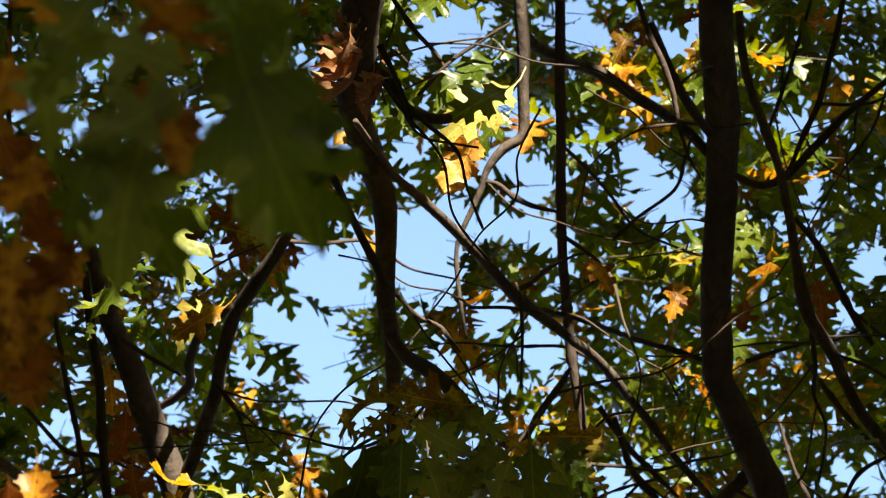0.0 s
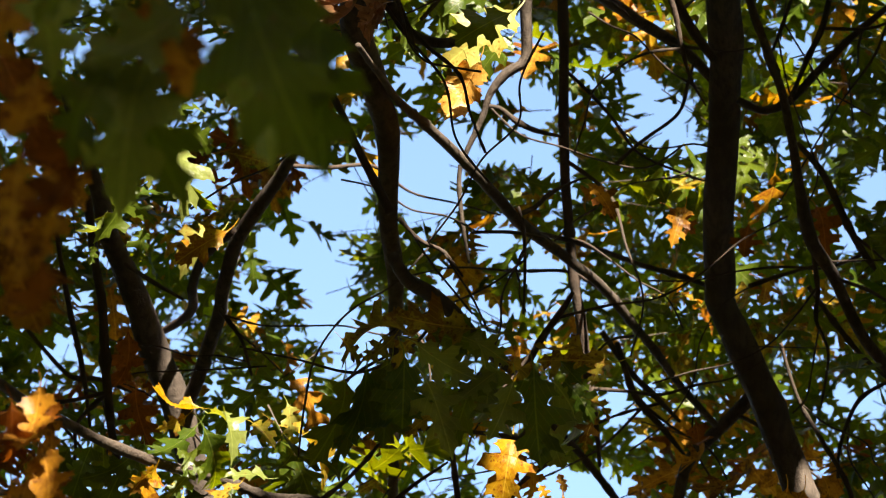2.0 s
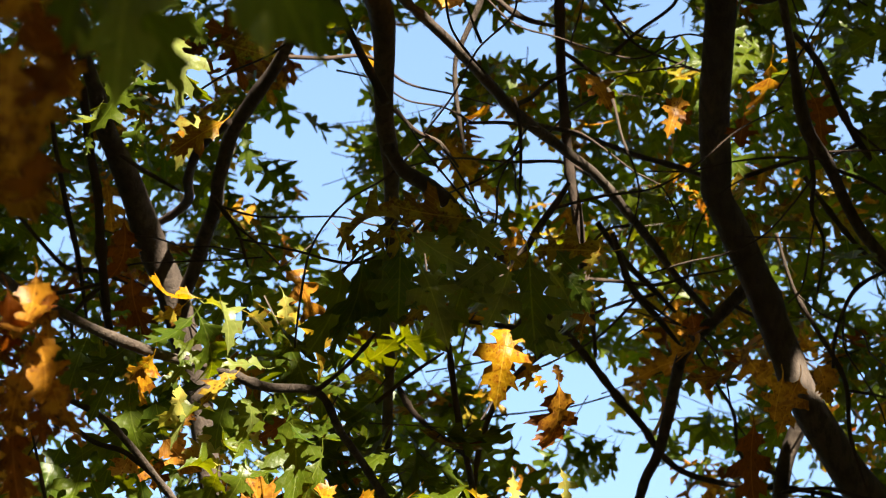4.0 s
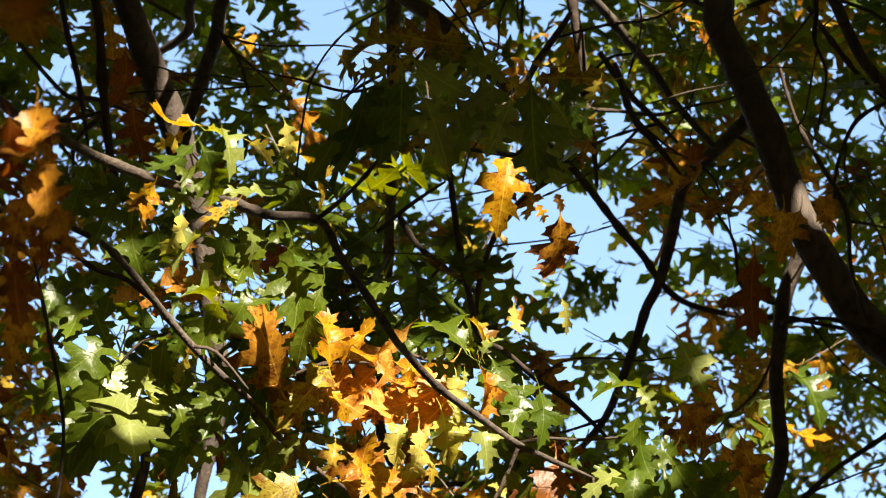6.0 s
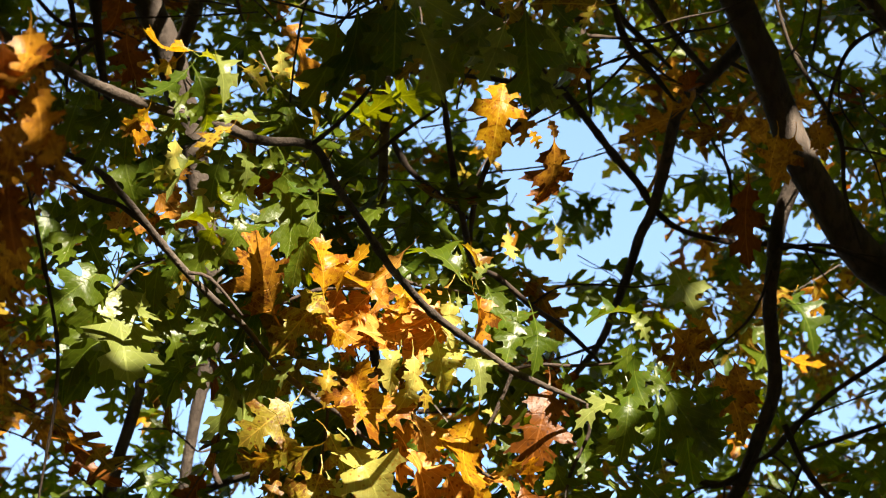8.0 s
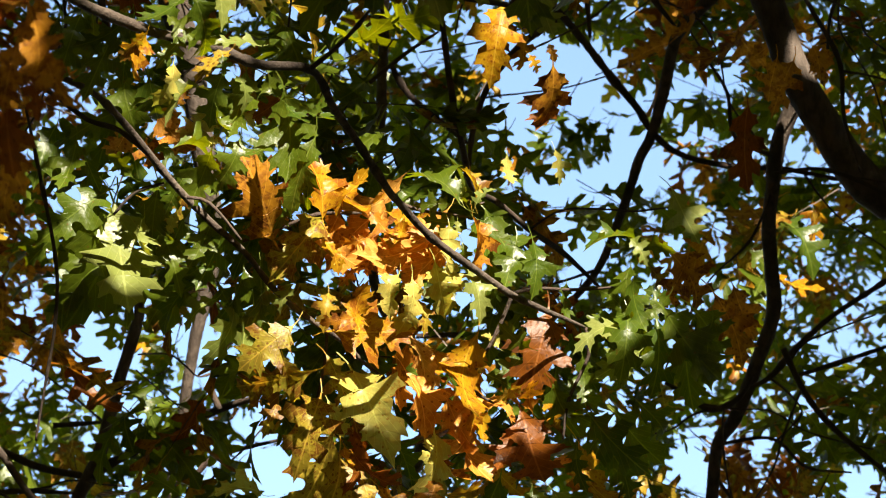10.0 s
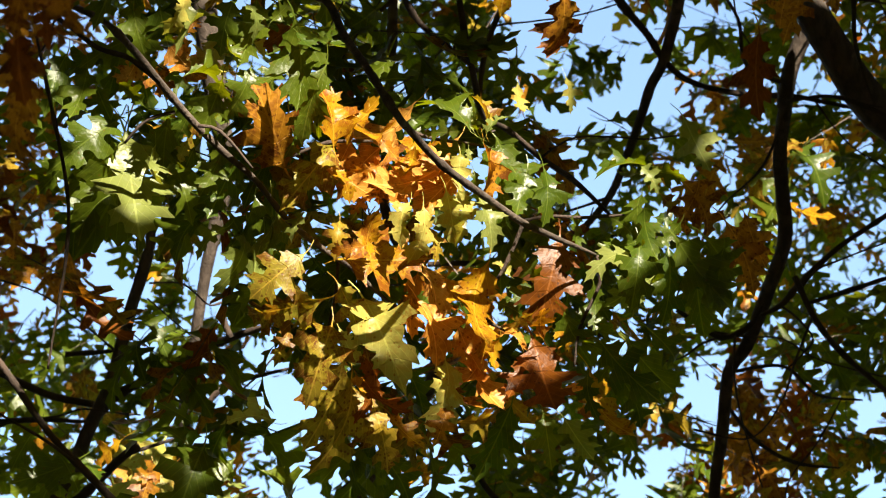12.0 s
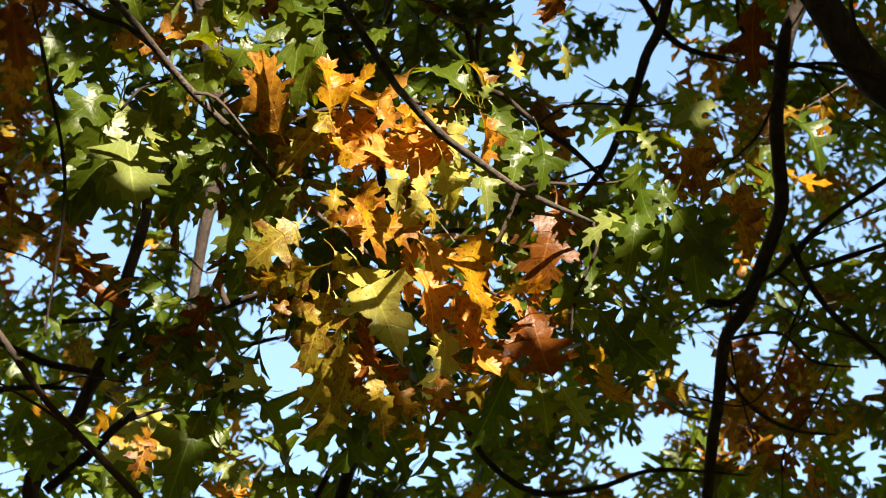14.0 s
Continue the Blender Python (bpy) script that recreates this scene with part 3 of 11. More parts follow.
branch(right_oak, "twig", (0.367, 5.68, 5.432, 0.005), (0.28, 5.718, 5.535, 0.004), (0.149, 5.756, 5.566, 0.003), (0.012, 5.771, 5.585, 0.002), (-0.124, 5.793, 5.564, 0.002))
branch(right_oak, "twig", (0.672, 6.235, 5.493, 0.006), (0.75, 6.217, 5.427, 0.004), (0.809, 6.207, 5.343, 0.003), (0.874, 6.202, 5.263, 0.002), (0.815, 6.205, 5.179, 0.002))
branch(right_oak, "twig", (0.755, 5.313, 5.226, 0.003), (0.705, 5.318, 5.156, 0.002), (0.649, 5.322, 5.092, 0.002), (0.574, 5.327, 5.052, 0.002), (0.491, 5.329, 5.032, 0.002), (0.412, 5.323, 5, 0.002))
branch(right_oak, "twig", (0.864, 6.53, 5.157, 0.003), (0.936, 6.527, 5.042, 0.002), (1.046, 6.541, 4.963, 0.002), (1.135, 6.536, 4.861, 0.002), (1.221, 6.538, 4.756, 0.002))
branch(right_oak, "twig", (0.316, 5.852, 5.32, 0.005), (0.392, 5.836, 5.304, 0.004), (0.469, 5.826, 5.289, 0.004), (0.544, 5.811, 5.304, 0.003), (0.622, 5.801, 5.315, 0.002), (0.69, 5.791, 5.353, 0.002))
branch(right_oak, "twig", (0.951, 7.011, 4.603, 0.002), (0.886, 7.003, 4.485, 0.002), (0.808, 6.995, 4.375, 0.002), (0.792, 6.983, 4.241, 0.002), (0.728, 6.994, 4.123, 0.002))
branch(right_oak, "twig", (0.273, 6.326, 5.49, 0.004), (0.256, 6.303, 5.445, 0.003), (0.22, 6.282, 5.411, 0.002), (0.182, 6.258, 5.382, 0.002), (0.144, 6.225, 5.364, 0.002), (0.115, 6.183, 5.347, 0.002))
branch(right_oak, "twig", (0.775, 6.265, 4.546, 0.003), (0.81, 6.254, 4.586, 0.003), (0.861, 6.244, 4.605, 0.002), (0.912, 6.235, 4.623, 0.002), (0.964, 6.225, 4.639, 0.002))
branch(right_oak, "twig", (0.644, 6.582, 4.577, 0.003), (0.585, 6.589, 4.56, 0.003), (0.534, 6.593, 4.525, 0.002), (0.474, 6.6, 4.513, 0.002), (0.426, 6.632, 4.489, 0.002))
branch(right_oak, "twig", (0.978, 5.363, 6.008, 0.003), (0.928, 5.365, 5.868, 0.003), (0.845, 5.383, 5.746, 0.002), (0.771, 5.396, 5.618, 0.002), (0.698, 5.395, 5.489, 0.002))
branch(right_oak, "twig", (0.913, 5.394, 5.965, 0.003), (0.899, 5.397, 5.915, 0.003), (0.893, 5.396, 5.864, 0.002), (0.872, 5.392, 5.817, 0.002), (0.872, 5.397, 5.765, 0.002), (0.873, 5.401, 5.713, 0.002))
branch(right_oak, "twig", (0.845, 5.713, 4.958, 0.003), (0.942, 5.699, 4.925, 0.002), (1, 5.679, 4.843, 0.002), (1.039, 5.647, 4.754, 0.002), (1.02, 5.62, 4.657, 0.002))
branch(right_oak, "twig", (0.802, 6.29, 4.494, 0.003), (0.755, 6.27, 4.378, 0.003), (0.715, 6.235, 4.263, 0.002), (0.641, 6.199, 4.166, 0.002), (0.521, 6.159, 4.169, 0.002))
branch(right_oak, "twig", (0.782, 6.362, 5.107, 0.006), (0.686, 6.323, 5.138, 0.005), (0.665, 6.271, 5.229, 0.004), (0.609, 6.204, 5.291, 0.003), (0.562, 6.145, 5.366, 0.002), (0.57, 6.07, 5.443, 0.002))
branch(right_oak, "twig", (0.222, 5.609, 5.559, 0.003), (0.295, 5.607, 5.542, 0.003), (0.353, 5.605, 5.495, 0.002), (0.412, 5.624, 5.453, 0.002), (0.476, 5.64, 5.418, 0.002), (0.51, 5.67, 5.358, 0.002))
branch(right_oak, "twig", (0.573, 5.672, 5.752, 0.002), (0.534, 5.589, 5.703, 0.002), (0.531, 5.492, 5.664, 0.002), (0.51, 5.419, 5.592, 0.002), (0.468, 5.351, 5.524, 0.002))
branch(right_oak, "twig", (0.738, 5.388, 5.974, 0.002), (0.766, 5.401, 5.922, 0.002), (0.792, 5.408, 5.869, 0.002), (0.819, 5.419, 5.817, 0.002), (0.867, 5.423, 5.781, 0.002), (0.918, 5.432, 5.751, 0.002))
branch(right_oak, "twig", (0.385, 5.603, 5.847, 0.002), (0.412, 5.593, 5.807, 0.002), (0.449, 5.581, 5.776, 0.002), (0.497, 5.572, 5.77, 0.002), (0.545, 5.562, 5.772, 0.002), (0.589, 5.551, 5.751, 0.002))
branch(right_oak, "twig", (0.748, 5.284, 5.266, 0.003), (0.895, 5.272, 5.264, 0.002), (1.043, 5.276, 5.261, 0.002), (1.184, 5.283, 5.218, 0.002), (1.319, 5.27, 5.16, 0.002))
branch(right_oak, "twig", (0.726, 5.407, 5.948, 0.002), (0.743, 5.423, 5.818, 0.002), (0.767, 5.407, 5.69, 0.002), (0.786, 5.392, 5.561, 0.002), (0.739, 5.368, 5.441, 0.002))
branch(right_oak, "twig", (0.19, 5.666, 4.56, 0.003), (0.253, 5.658, 4.599, 0.002), (0.327, 5.647, 4.597, 0.002), (0.4, 5.633, 4.584, 0.002), (0.473, 5.62, 4.585, 0.002), (0.545, 5.613, 4.564, 0.002))
branch(right_oak, "twig", (0.452, 6.12, 5.443, 0.004), (0.359, 6.109, 5.332, 0.003), (0.257, 6.062, 5.24, 0.002), (0.147, 6.022, 5.155, 0.002), (0.078, 5.989, 5.031, 0.002))
branch(right_oak, "twig", (0.524, 5.45, 6.058, 0.004), (0.561, 5.495, 6.13, 0.003), (0.601, 5.549, 6.193, 0.002), (0.616, 5.62, 6.251, 0.002), (0.629, 5.688, 6.313, 0.002))
branch(right_oak, "twig", (0.777, 6.41, 5.053, 0.004), (0.719, 6.412, 4.92, 0.003), (0.62, 6.408, 4.813, 0.002), (0.555, 6.402, 4.684, 0.002), (0.495, 6.407, 4.551, 0.002))
branch(right_oak, "twig", (0.881, 5.579, 5.541, 0.004), (0.934, 5.591, 5.493, 0.003), (0.986, 5.597, 5.441, 0.002), (1.03, 5.603, 5.383, 0.002), (1.101, 5.598, 5.367, 0.002))
branch(right_oak, "twig", (0.741, 5.606, 5.132, 0.002), (0.784, 5.549, 5.044, 0.002), (0.853, 5.499, 4.97, 0.002), (0.859, 5.43, 4.88, 0.002), (0.884, 5.357, 4.797, 0.002))
branch(right_oak, "twig", (0.658, 6.58, 4.582, 0.003), (0.649, 6.561, 4.48, 0.003), (0.655, 6.541, 4.378, 0.002), (0.672, 6.519, 4.278, 0.002), (0.696, 6.515, 4.177, 0.002))
branch(right_oak, "twig", (0.26, 5.564, 5.731, 0.005), (0.356, 5.556, 5.628, 0.004), (0.387, 5.552, 5.491, 0.003), (0.418, 5.55, 5.353, 0.002), (0.387, 5.564, 5.217, 0.002))
branch(right_oak, "twig", (0.448, 6.117, 5.448, 0.004), (0.522, 6.133, 5.388, 0.003), (0.602, 6.14, 5.334, 0.003), (0.642, 6.166, 5.25, 0.002), (0.661, 6.192, 5.158, 0.002), (0.718, 6.217, 5.084, 0.002))
branch(right_oak, "twig", (0.543, 5.666, 5.76, 0.002), (0.463, 5.648, 5.737, 0.002), (0.385, 5.635, 5.708, 0.002), (0.335, 5.615, 5.642, 0.002), (0.274, 5.598, 5.585, 0.002), (0.225, 5.587, 5.516, 0.002))
branch(right_oak, "twig", (0.487, 5.107, 5.679, 0.003), (0.416, 5.102, 5.664, 0.003), (0.353, 5.106, 5.627, 0.002), (0.302, 5.117, 5.577, 0.002), (0.282, 5.137, 5.51, 0.002), (0.261, 5.148, 5.441, 0.002))
branch(right_oak, "twig", (0.604, 6.579, 4.584, 0.003), (0.686, 6.599, 4.58, 0.002), (0.768, 6.615, 4.582, 0.002), (0.841, 6.626, 4.54, 0.002), (0.921, 6.643, 4.52, 0.002), (1.002, 6.654, 4.503, 0.002))
branch(right_oak, "twig", (0.906, 6.181, 4.961, 0.002), (0.989, 6.172, 4.942, 0.002), (1.071, 6.162, 4.924, 0.002), (1.156, 6.16, 4.934, 0.002), (1.24, 6.172, 4.929, 0.002), (1.323, 6.177, 4.946, 0.002))
branch(right_oak, "twig", (0.759, 5.362, 5.158, 0.002), (0.744, 5.347, 5.09, 0.002), (0.73, 5.336, 5.021, 0.002), (0.714, 5.31, 4.957, 0.002), (0.682, 5.276, 4.903, 0.002))
branch(right_oak, "twig", (0.786, 5.161, 5.776, 0.004), (0.912, 5.134, 5.765, 0.003), (0.988, 5.1, 5.864, 0.002), (1.032, 5.01, 5.945, 0.002), (1.075, 4.899, 5.995, 0.002))
branch(right_oak, "twig", (0.882, 5.887, 5.248, 0.003), (0.874, 5.874, 5.159, 0.002), (0.906, 5.859, 5.075, 0.002), (0.935, 5.841, 4.991, 0.002), (0.948, 5.831, 4.902, 0.002), (0.963, 5.838, 4.813, 0.002))
branch(right_oak, "twig", (0.504, 5.67, 6.154, 0.006), (0.548, 5.659, 6.12, 0.005), (0.6, 5.645, 6.102, 0.004), (0.642, 5.62, 6.075, 0.002), (0.697, 5.605, 6.075, 0.002))
branch(right_oak, "twig", (0.141, 5.307, 5.397, 0.006), (0.182, 5.307, 5.417, 0.005), (0.214, 5.301, 5.448, 0.004), (0.252, 5.301, 5.473, 0.003), (0.294, 5.299, 5.489, 0.002), (0.324, 5.292, 5.456, 0.002))
branch(right_oak, "twig", (0.74, 6.371, 4.555, 0.003), (0.775, 6.352, 4.512, 0.003), (0.805, 6.347, 4.462, 0.002), (0.774, 6.333, 4.414, 0.002), (0.739, 6.31, 4.373, 0.002))
branch(right_oak, "twig", (0.712, 5.972, 5.68, 0.002), (0.63, 5.962, 5.615, 0.002), (0.576, 5.971, 5.525, 0.002), (0.554, 6.001, 5.426, 0.002), (0.495, 6.032, 5.345, 0.002), (0.412, 6.069, 5.291, 0.002))
branch(right_oak, "twig", (0.507, 6.303, 5.565, 0.004), (0.366, 6.334, 5.531, 0.003), (0.245, 6.382, 5.461, 0.002), (0.103, 6.421, 5.448, 0.002), (-0.038, 6.465, 5.446, 0.002))
branch(right_oak, "twig", (0.789, 5.303, 5.24, 0.004), (0.852, 5.251, 5.174, 0.004), (0.904, 5.207, 5.094, 0.003), (0.935, 5.151, 5.01, 0.002), (0.895, 5.063, 4.97, 0.002))
branch(right_oak, "twig", (0.904, 5.603, 5.508, 0.004), (0.817, 5.584, 5.458, 0.003), (0.72, 5.56, 5.444, 0.003), (0.623, 5.541, 5.42, 0.002), (0.525, 5.537, 5.393, 0.002), (0.428, 5.512, 5.376, 0.002))
branch(right_oak, "twig", (0.512, 5.152, 5.617, 0.002), (0.466, 5.131, 5.635, 0.002), (0.426, 5.107, 5.663, 0.002), (0.389, 5.092, 5.7, 0.002), (0.34, 5.08, 5.717, 0.002), (0.294, 5.064, 5.74, 0.002))
leaf(right_oak, "orange", (0.145, 5.402, 4.926), (0.099, 5.424, 4.794), 27, 12)
leaf(right_oak, "orange", (0.127, 5.363, 4.908), (0.138, 5.428, 4.816), 39, 1)
leaf(right_oak, "yellow", (0.173, 5.439, 4.888), (0.178, 5.442, 4.798), 40, 6)
leaf(right_oak, "rust", (0.235, 5.454, 4.818), (0.223, 5.503, 4.69), 21, 23)
leaf(right_oak, "rust", (0.649, 5.709, 4.872), (0.644, 5.758, 4.699), 42, 0)
leaf(right_oak, "orange", (0.813, 5.897, 5.119), (0.844, 5.895, 5.033), -1, 5)
leaf(right_oak, "orange", (0.776, 5.911, 5.099), (0.72, 5.909, 4.971), 15, 10)
leaf(right_oak, "rust", (0.543, 5.837, 5.226), (0.55, 5.813, 5.126), 14, 23)
leaf(right_oak, "green", (0.116, 4.467, 5.255), (0.014, 4.453, 5.17), 2, 0)
leaf(right_oak, "green", (0.099, 4.833, 5.622), (0.004, 4.803, 5.534), 17, 5)
leaf(right_oak, "green", (0.131, 4.849, 5.506), (0.053, 4.873, 5.421), 12, 10)
leaf(right_oak, "green", (0.42, 5.774, 6.315), (0.347, 5.782, 6.296), 35, 14)
leaf(right_oak, "rust", (0.481, 5.525, 5.575), (0.54, 5.543, 5.521), 10, 8)
leaf(right_oak, "rust", (0.654, 5.569, 5.562), (0.637, 5.581, 5.467), 3, 17)
leaf(right_oak, "rust", (0.829, 5.744, 5.731), (0.854, 5.723, 5.594), 4, 2)
leaf(right_oak, "orange", (0.345, 5.651, 5.726), (0.296, 5.707, 5.705), 28, 7)
leaf(right_oak, "orange", (0.409, 5.555, 6.279), (0.42, 5.564, 6.22), 14, 12)
leaf(right_oak, "orange", (0.044, 5.392, 5.841), (0.044, 5.38, 5.725), 15, 1)
leaf(right_oak, "rust", (0.556, 5.37, 6.223), (0.539, 5.354, 6.144), 26, 6)
spray(right_oak, "green", 0, 11.01, 8.517, -0.149, 0.259, -0.22, 5, 14147)
spray(right_oak, "green", 0.086, 8.274, 5.905, 0.189, 0.026, -0.064, 5, 50884)
spray(right_oak, "green", 0.868, 7.68, 7.288, 0.238, 0.265, -0.131, 8, 43910)
spray(right_oak, "green", 0.986, 9.342, 6.766, -0.284, 0.013, 0.157, 8, 99025)
spray(right_oak, "green", 1.782, 11.698, 6.794, -0.158, 0.021, -0.118, 8, 70853)
spray(right_oak, "green", 1.025, 11.157, 5.963, -0.294, 0.134, -0.151, 8, 43147)
spray(right_oak, "green", 1.188, 9.49, 5.714, 0.349, -0.076, -0.003, 6, 38727)
spray(right_oak, "green", 0.641, 7.868, 6.106, 0.294, -0.143, -0.058, 6, 92244)
spray(right_oak, "green", 1.841, 9.657, 8.565, -0.218, 0.166, -0.191, 7, 36676)
spray(right_oak, "green", 1.18, 8.078, 8.474, -0.155, 0.107, -0.297, 6, 33007)
spray(right_oak, "green", 1.242, 6.872, 7.141, -0.281, 0.042, -0.212, 7, 54771)
spray(right_oak, "green", 0.137, 7.585, 4.703, -0.041, 0.178, -0.299, 6, 13698)
spray(right_oak, "green", 1.011, 10.481, 9.099, -0.281, 0.095, 0.094, 8, 31994)
spray(right_oak, "orange", 0.971, 7.514, 4.861, -0.129, -0.084, -0.172, 6, 36556)
spray(right_oak, "green", 1.216, 7.9, 8.272, -0.114, 0.203, -0.09, 7, 25958)
spray(right_oak, "green", 0.433, 10.729, 6.405, -0.039, -0.009, -0.362, 8, 87543)
spray(right_oak, "green", 1.317, 6.644, 6.615, -0.32, 0.134, 0.068, 5, 5544)
spray(right_oak, "green", 1.36, 7.623, 6.752, -0.257, -0.003, -0.242, 8, 59175)
spray(right_oak, "green", 1.065, 8.924, 5.154, 0.301, -0.012, -0.191, 5, 18610)
spray(right_oak, "green", 1.16, 8.443, 7.918, 0.226, -0.177, -0.04, 7, 9090)
spray(right_oak, "green", 1.629, 9.513, 9.077, 0.263, 0.024, 0.184, 8, 13886)
spray(right_oak, "green", 1.263, 11.974, 6.043, -0.212, 0.07, -0.097, 8, 60092)
spray(right_oak, "green", 0.303, 8.016, 7.716, -0.225, 0.062, 0.049, 7, 7475)
spray(right_oak, "orange", 1.142, 11.289, 7.741, -0.186, -0.072, -0.218, 5, 14207)
spray(right_oak, "green", 0.485, 7.263, 6.486, 0.317, -0.05, 0.045, 8, 87593)
spray(right_oak, "green", 0.668, 8.271, 8.55, 0.101, 0.148, -0.191, 7, 41671)
spray(right_oak, "green", 1.311, 7.171, 7.156, -0.124, 0.155, 0.097, 7, 27173)
spray(right_oak, "green", 1.506, 8.367, 7.933, -0.317, 0.11, -0.159, 6, 23506)
spray(right_oak, "orange", 0.968, 9.583, 6.645, 0.183, -0.041, -0.029, 7, 71599)
spray(right_oak, "green", -0.076, 8.655, 8.626, 0.222, 0.108, 0.242, 7, 59351)
spray(right_oak, "green", 0.651, 7.847, 4.862, -0.034, -0.012, -0.225, 6, 17343)
spray(right_oak, "green", 0.574, 10.457, 8.02, 0.314, -0.026, -0.008, 8, 34460)
spray(right_oak, "green", 1.561, 10.025, 7.626, -0.261, -0.215, 0.126, 6, 30893)
spray(right_oak, "green", 0.837, 6.967, 7.704, 0.271, -0.097, -0.014, 8, 91141)
spray(right_oak, "green", 0.879, 8.26, 4.906, 0.093, 0.122, -0.341, 6, 94187)
spray(right_oak, "orange", 1.139, 11.755, 6.729, 0.287, -0.069, -0.202, 8, 71470)
spray(right_oak, "green", 1.311, 9.662, 9.154, -0.2, -0.079, 0.061, 8, 57655)
spray(right_oak, "green", 0.144, 12.076, 5.936, 0.21, -0.157, 0.205, 6, 92535)
spray(right_oak, "green", 1.536, 10.633, 7.412, -0.139, 0.066, -0.1, 6, 39914)
spray(right_oak, "green", 1.16, 12.098, 6.056, 0.167, -0.018, -0.1, 8, 69674)
spray(right_oak, "orange", 1.102, 8.765, 5.373, -0.018, 0.011, -0.29, 7, 32328)
spray(right_oak, "green", 0.759, 8.3, 5.392, -0.256, 0.064, 0.125, 7, 48668)
spray(right_oak, "green", 1.571, 8.724, 6.646, -0.236, -0.25, -0.103, 7, 7116)
spray(right_oak, "green", 0.75, 9.699, 7.288, 0.042, 0.074, 0.274, 7, 25904)
spray(right_oak, "green", 1.184, 6.919, 6.301, -0.017, -0.034, -0.237, 7, 6854)
spray(right_oak, "green", -0.173, 12.491, 6.136, 0.15, -0.257, 0.018, 8, 70623)
spray(right_oak, "green", 0.251, 8.524, 5.003, 0.089, 0.317, -0.127, 8, 83138)
spray(right_oak, "orange", 0.665, 8.849, 5.367, 0.318, 0.143, -0.142, 7, 62740)
spray(right_oak, "green", 0.896, 7.706, 7.517, 0.101, 0.029, -0.164, 6, 43027)
spray(right_oak, "orange", 0.716, 8.227, 5.241, 0.176, 0.075, -0.135, 8, 52096)
spray(right_oak, "green", 0.563, 10.631, 9.709, 0.167, 0.029, -0.242, 8, 50658)
spray(right_oak, "spotted", 1.459, 8.938, 7.79, -0.163, -0.011, -0.139, 8, 30355)
spray(right_oak, "green", 1.552, 10.893, 7.138, -0.087, 0.269, -0.065, 8, 99320)
spray(right_oak, "green", 1.083, 7.556, 5.079, 0.267, 0.161, -0.054, 8, 40642)
spray(right_oak, "green", 0.711, 10.822, 6.893, -0.118, 0.015, -0.261, 5, 32537)
spray(right_oak, "green", 1.563, 9.45, 7.531, 0.124, 0.054, -0.278, 7, 78151)
spray(right_oak, "green", 0.863, 10.689, 8.879, -0.279, 0.133, -0.122, 8, 94697)
spray(right_oak, "green", 0.743, 9.254, 9.482, 0.253, -0.093, 0.135, 7, 51554)
spray(right_oak, "green", 1.023, 6.959, 5.77, 0.259, -0.021, 0.11, 8, 5787)
spray(right_oak, "green", 0.776, 8.281, 6.675, -0.135, 0.085, -0.119, 8, 21238)
spray(right_oak, "green", 0.604, 7.605, 4.982, -0.16, 0.03, 0.137, 6, 18956)
spray(right_oak, "green", 0.159, 8.466, 5.097, 0.355, -0.029, -0.066, 5, 71192)
spray(right_oak, "green", 1.493, 7.812, 7.889, -0.149, -0.117, 0.042, 8, 25541)
spray(right_oak, "green", 0.903, 10.333, 9.646, 0.282, -0.102, -0.167, 8, 47297)
spray(right_oak, "green", 1.461, 9.126, 5.395, -0.043, 0.224, -0.292, 7, 696)
spray(right_oak, "green", 0.554, 10.16, 8.354, 0.131, -0.114, 0.233, 7, 37967)
spray(right_oak, "green", 0.038, 7.307, 6.468, 0.288, 0.157, -0.039, 6, 57652)
spray(right_oak, "green", 1.308, 8.912, 6.783, 0.276, -0.086, 0.1, 6, 59274)
spray(right_oak, "green", 0.069, 8.422, 6.57, -0.311, 0.029, -0.061, 7, 85650)
spray(right_oak, "green", 1.317, 10.418, 9.108, -0.223, 0.127, -0.216, 8, 39939)
spray(right_oak, "green", 0.972, 10.019, 8.673, -0.362, 0.054, -0.08, 8, 98262)
spray(right_oak, "green", 0.505, 8.028, 7.182, -0.157, 0.143, -0.198, 7, 26636)
spray(right_oak, "green", 1.701, 9.731, 7.211, -0.085, -0.129, -0.302, 6, 23943)
spray(right_oak, "green", 0.78, 9.976, 10.182, -0.197, -0.093, -0.04, 6, 92954)
spray(right_oak, "green", 1.881, 11.749, 6.664, -0.088, 0.102, -0.25, 8, 25570)
spray(right_oak, "orange", 0.502, 9.718, 6.212, -0.259, -0.137, -0.008, 5, 85309)
spray(right_oak, "green", 0.851, 10.548, 9.405, -0.234, 0.063, -0.218, 8, 48993)
spray(right_oak, "green", 1.005, 8.345, 7.857, 0.227, -0.181, 0.053, 7, 77037)
spray(right_oak, "green", 1.117, 12.245, 6.704, -0.221, -0.246, -0.037, 6, 86065)
spray(right_oak, "green", 0.601, 9.725, 7.849, 0.272, 0.033, 0.046, 8, 50364)
spray(right_oak, "green", 0.258, 7.707, 7.25, -0.02, 0.197, -0.249, 7, 63963)
spray(right_oak, "green", 1.103, 7.721, 5.837, -0.17, 0.1, -0.082, 6, 70561)
spray(right_oak, "orange", 0.798, 8.331, 4.946, 0.301, -0.053, 0.104, 7, 46824)
spray(right_oak, "green", 1.258, 7.06, 5.751, -0.271, -0.053, -0.148, 6, 27689)
spray(right_oak, "green", 0.473, 7.221, 6.163, 0.213, -0.015, -0.002, 5, 72973)
spray(right_oak, "green", 1.434, 7.469, 7.8, -0.3, -0.084, 0.146, 8, 12744)
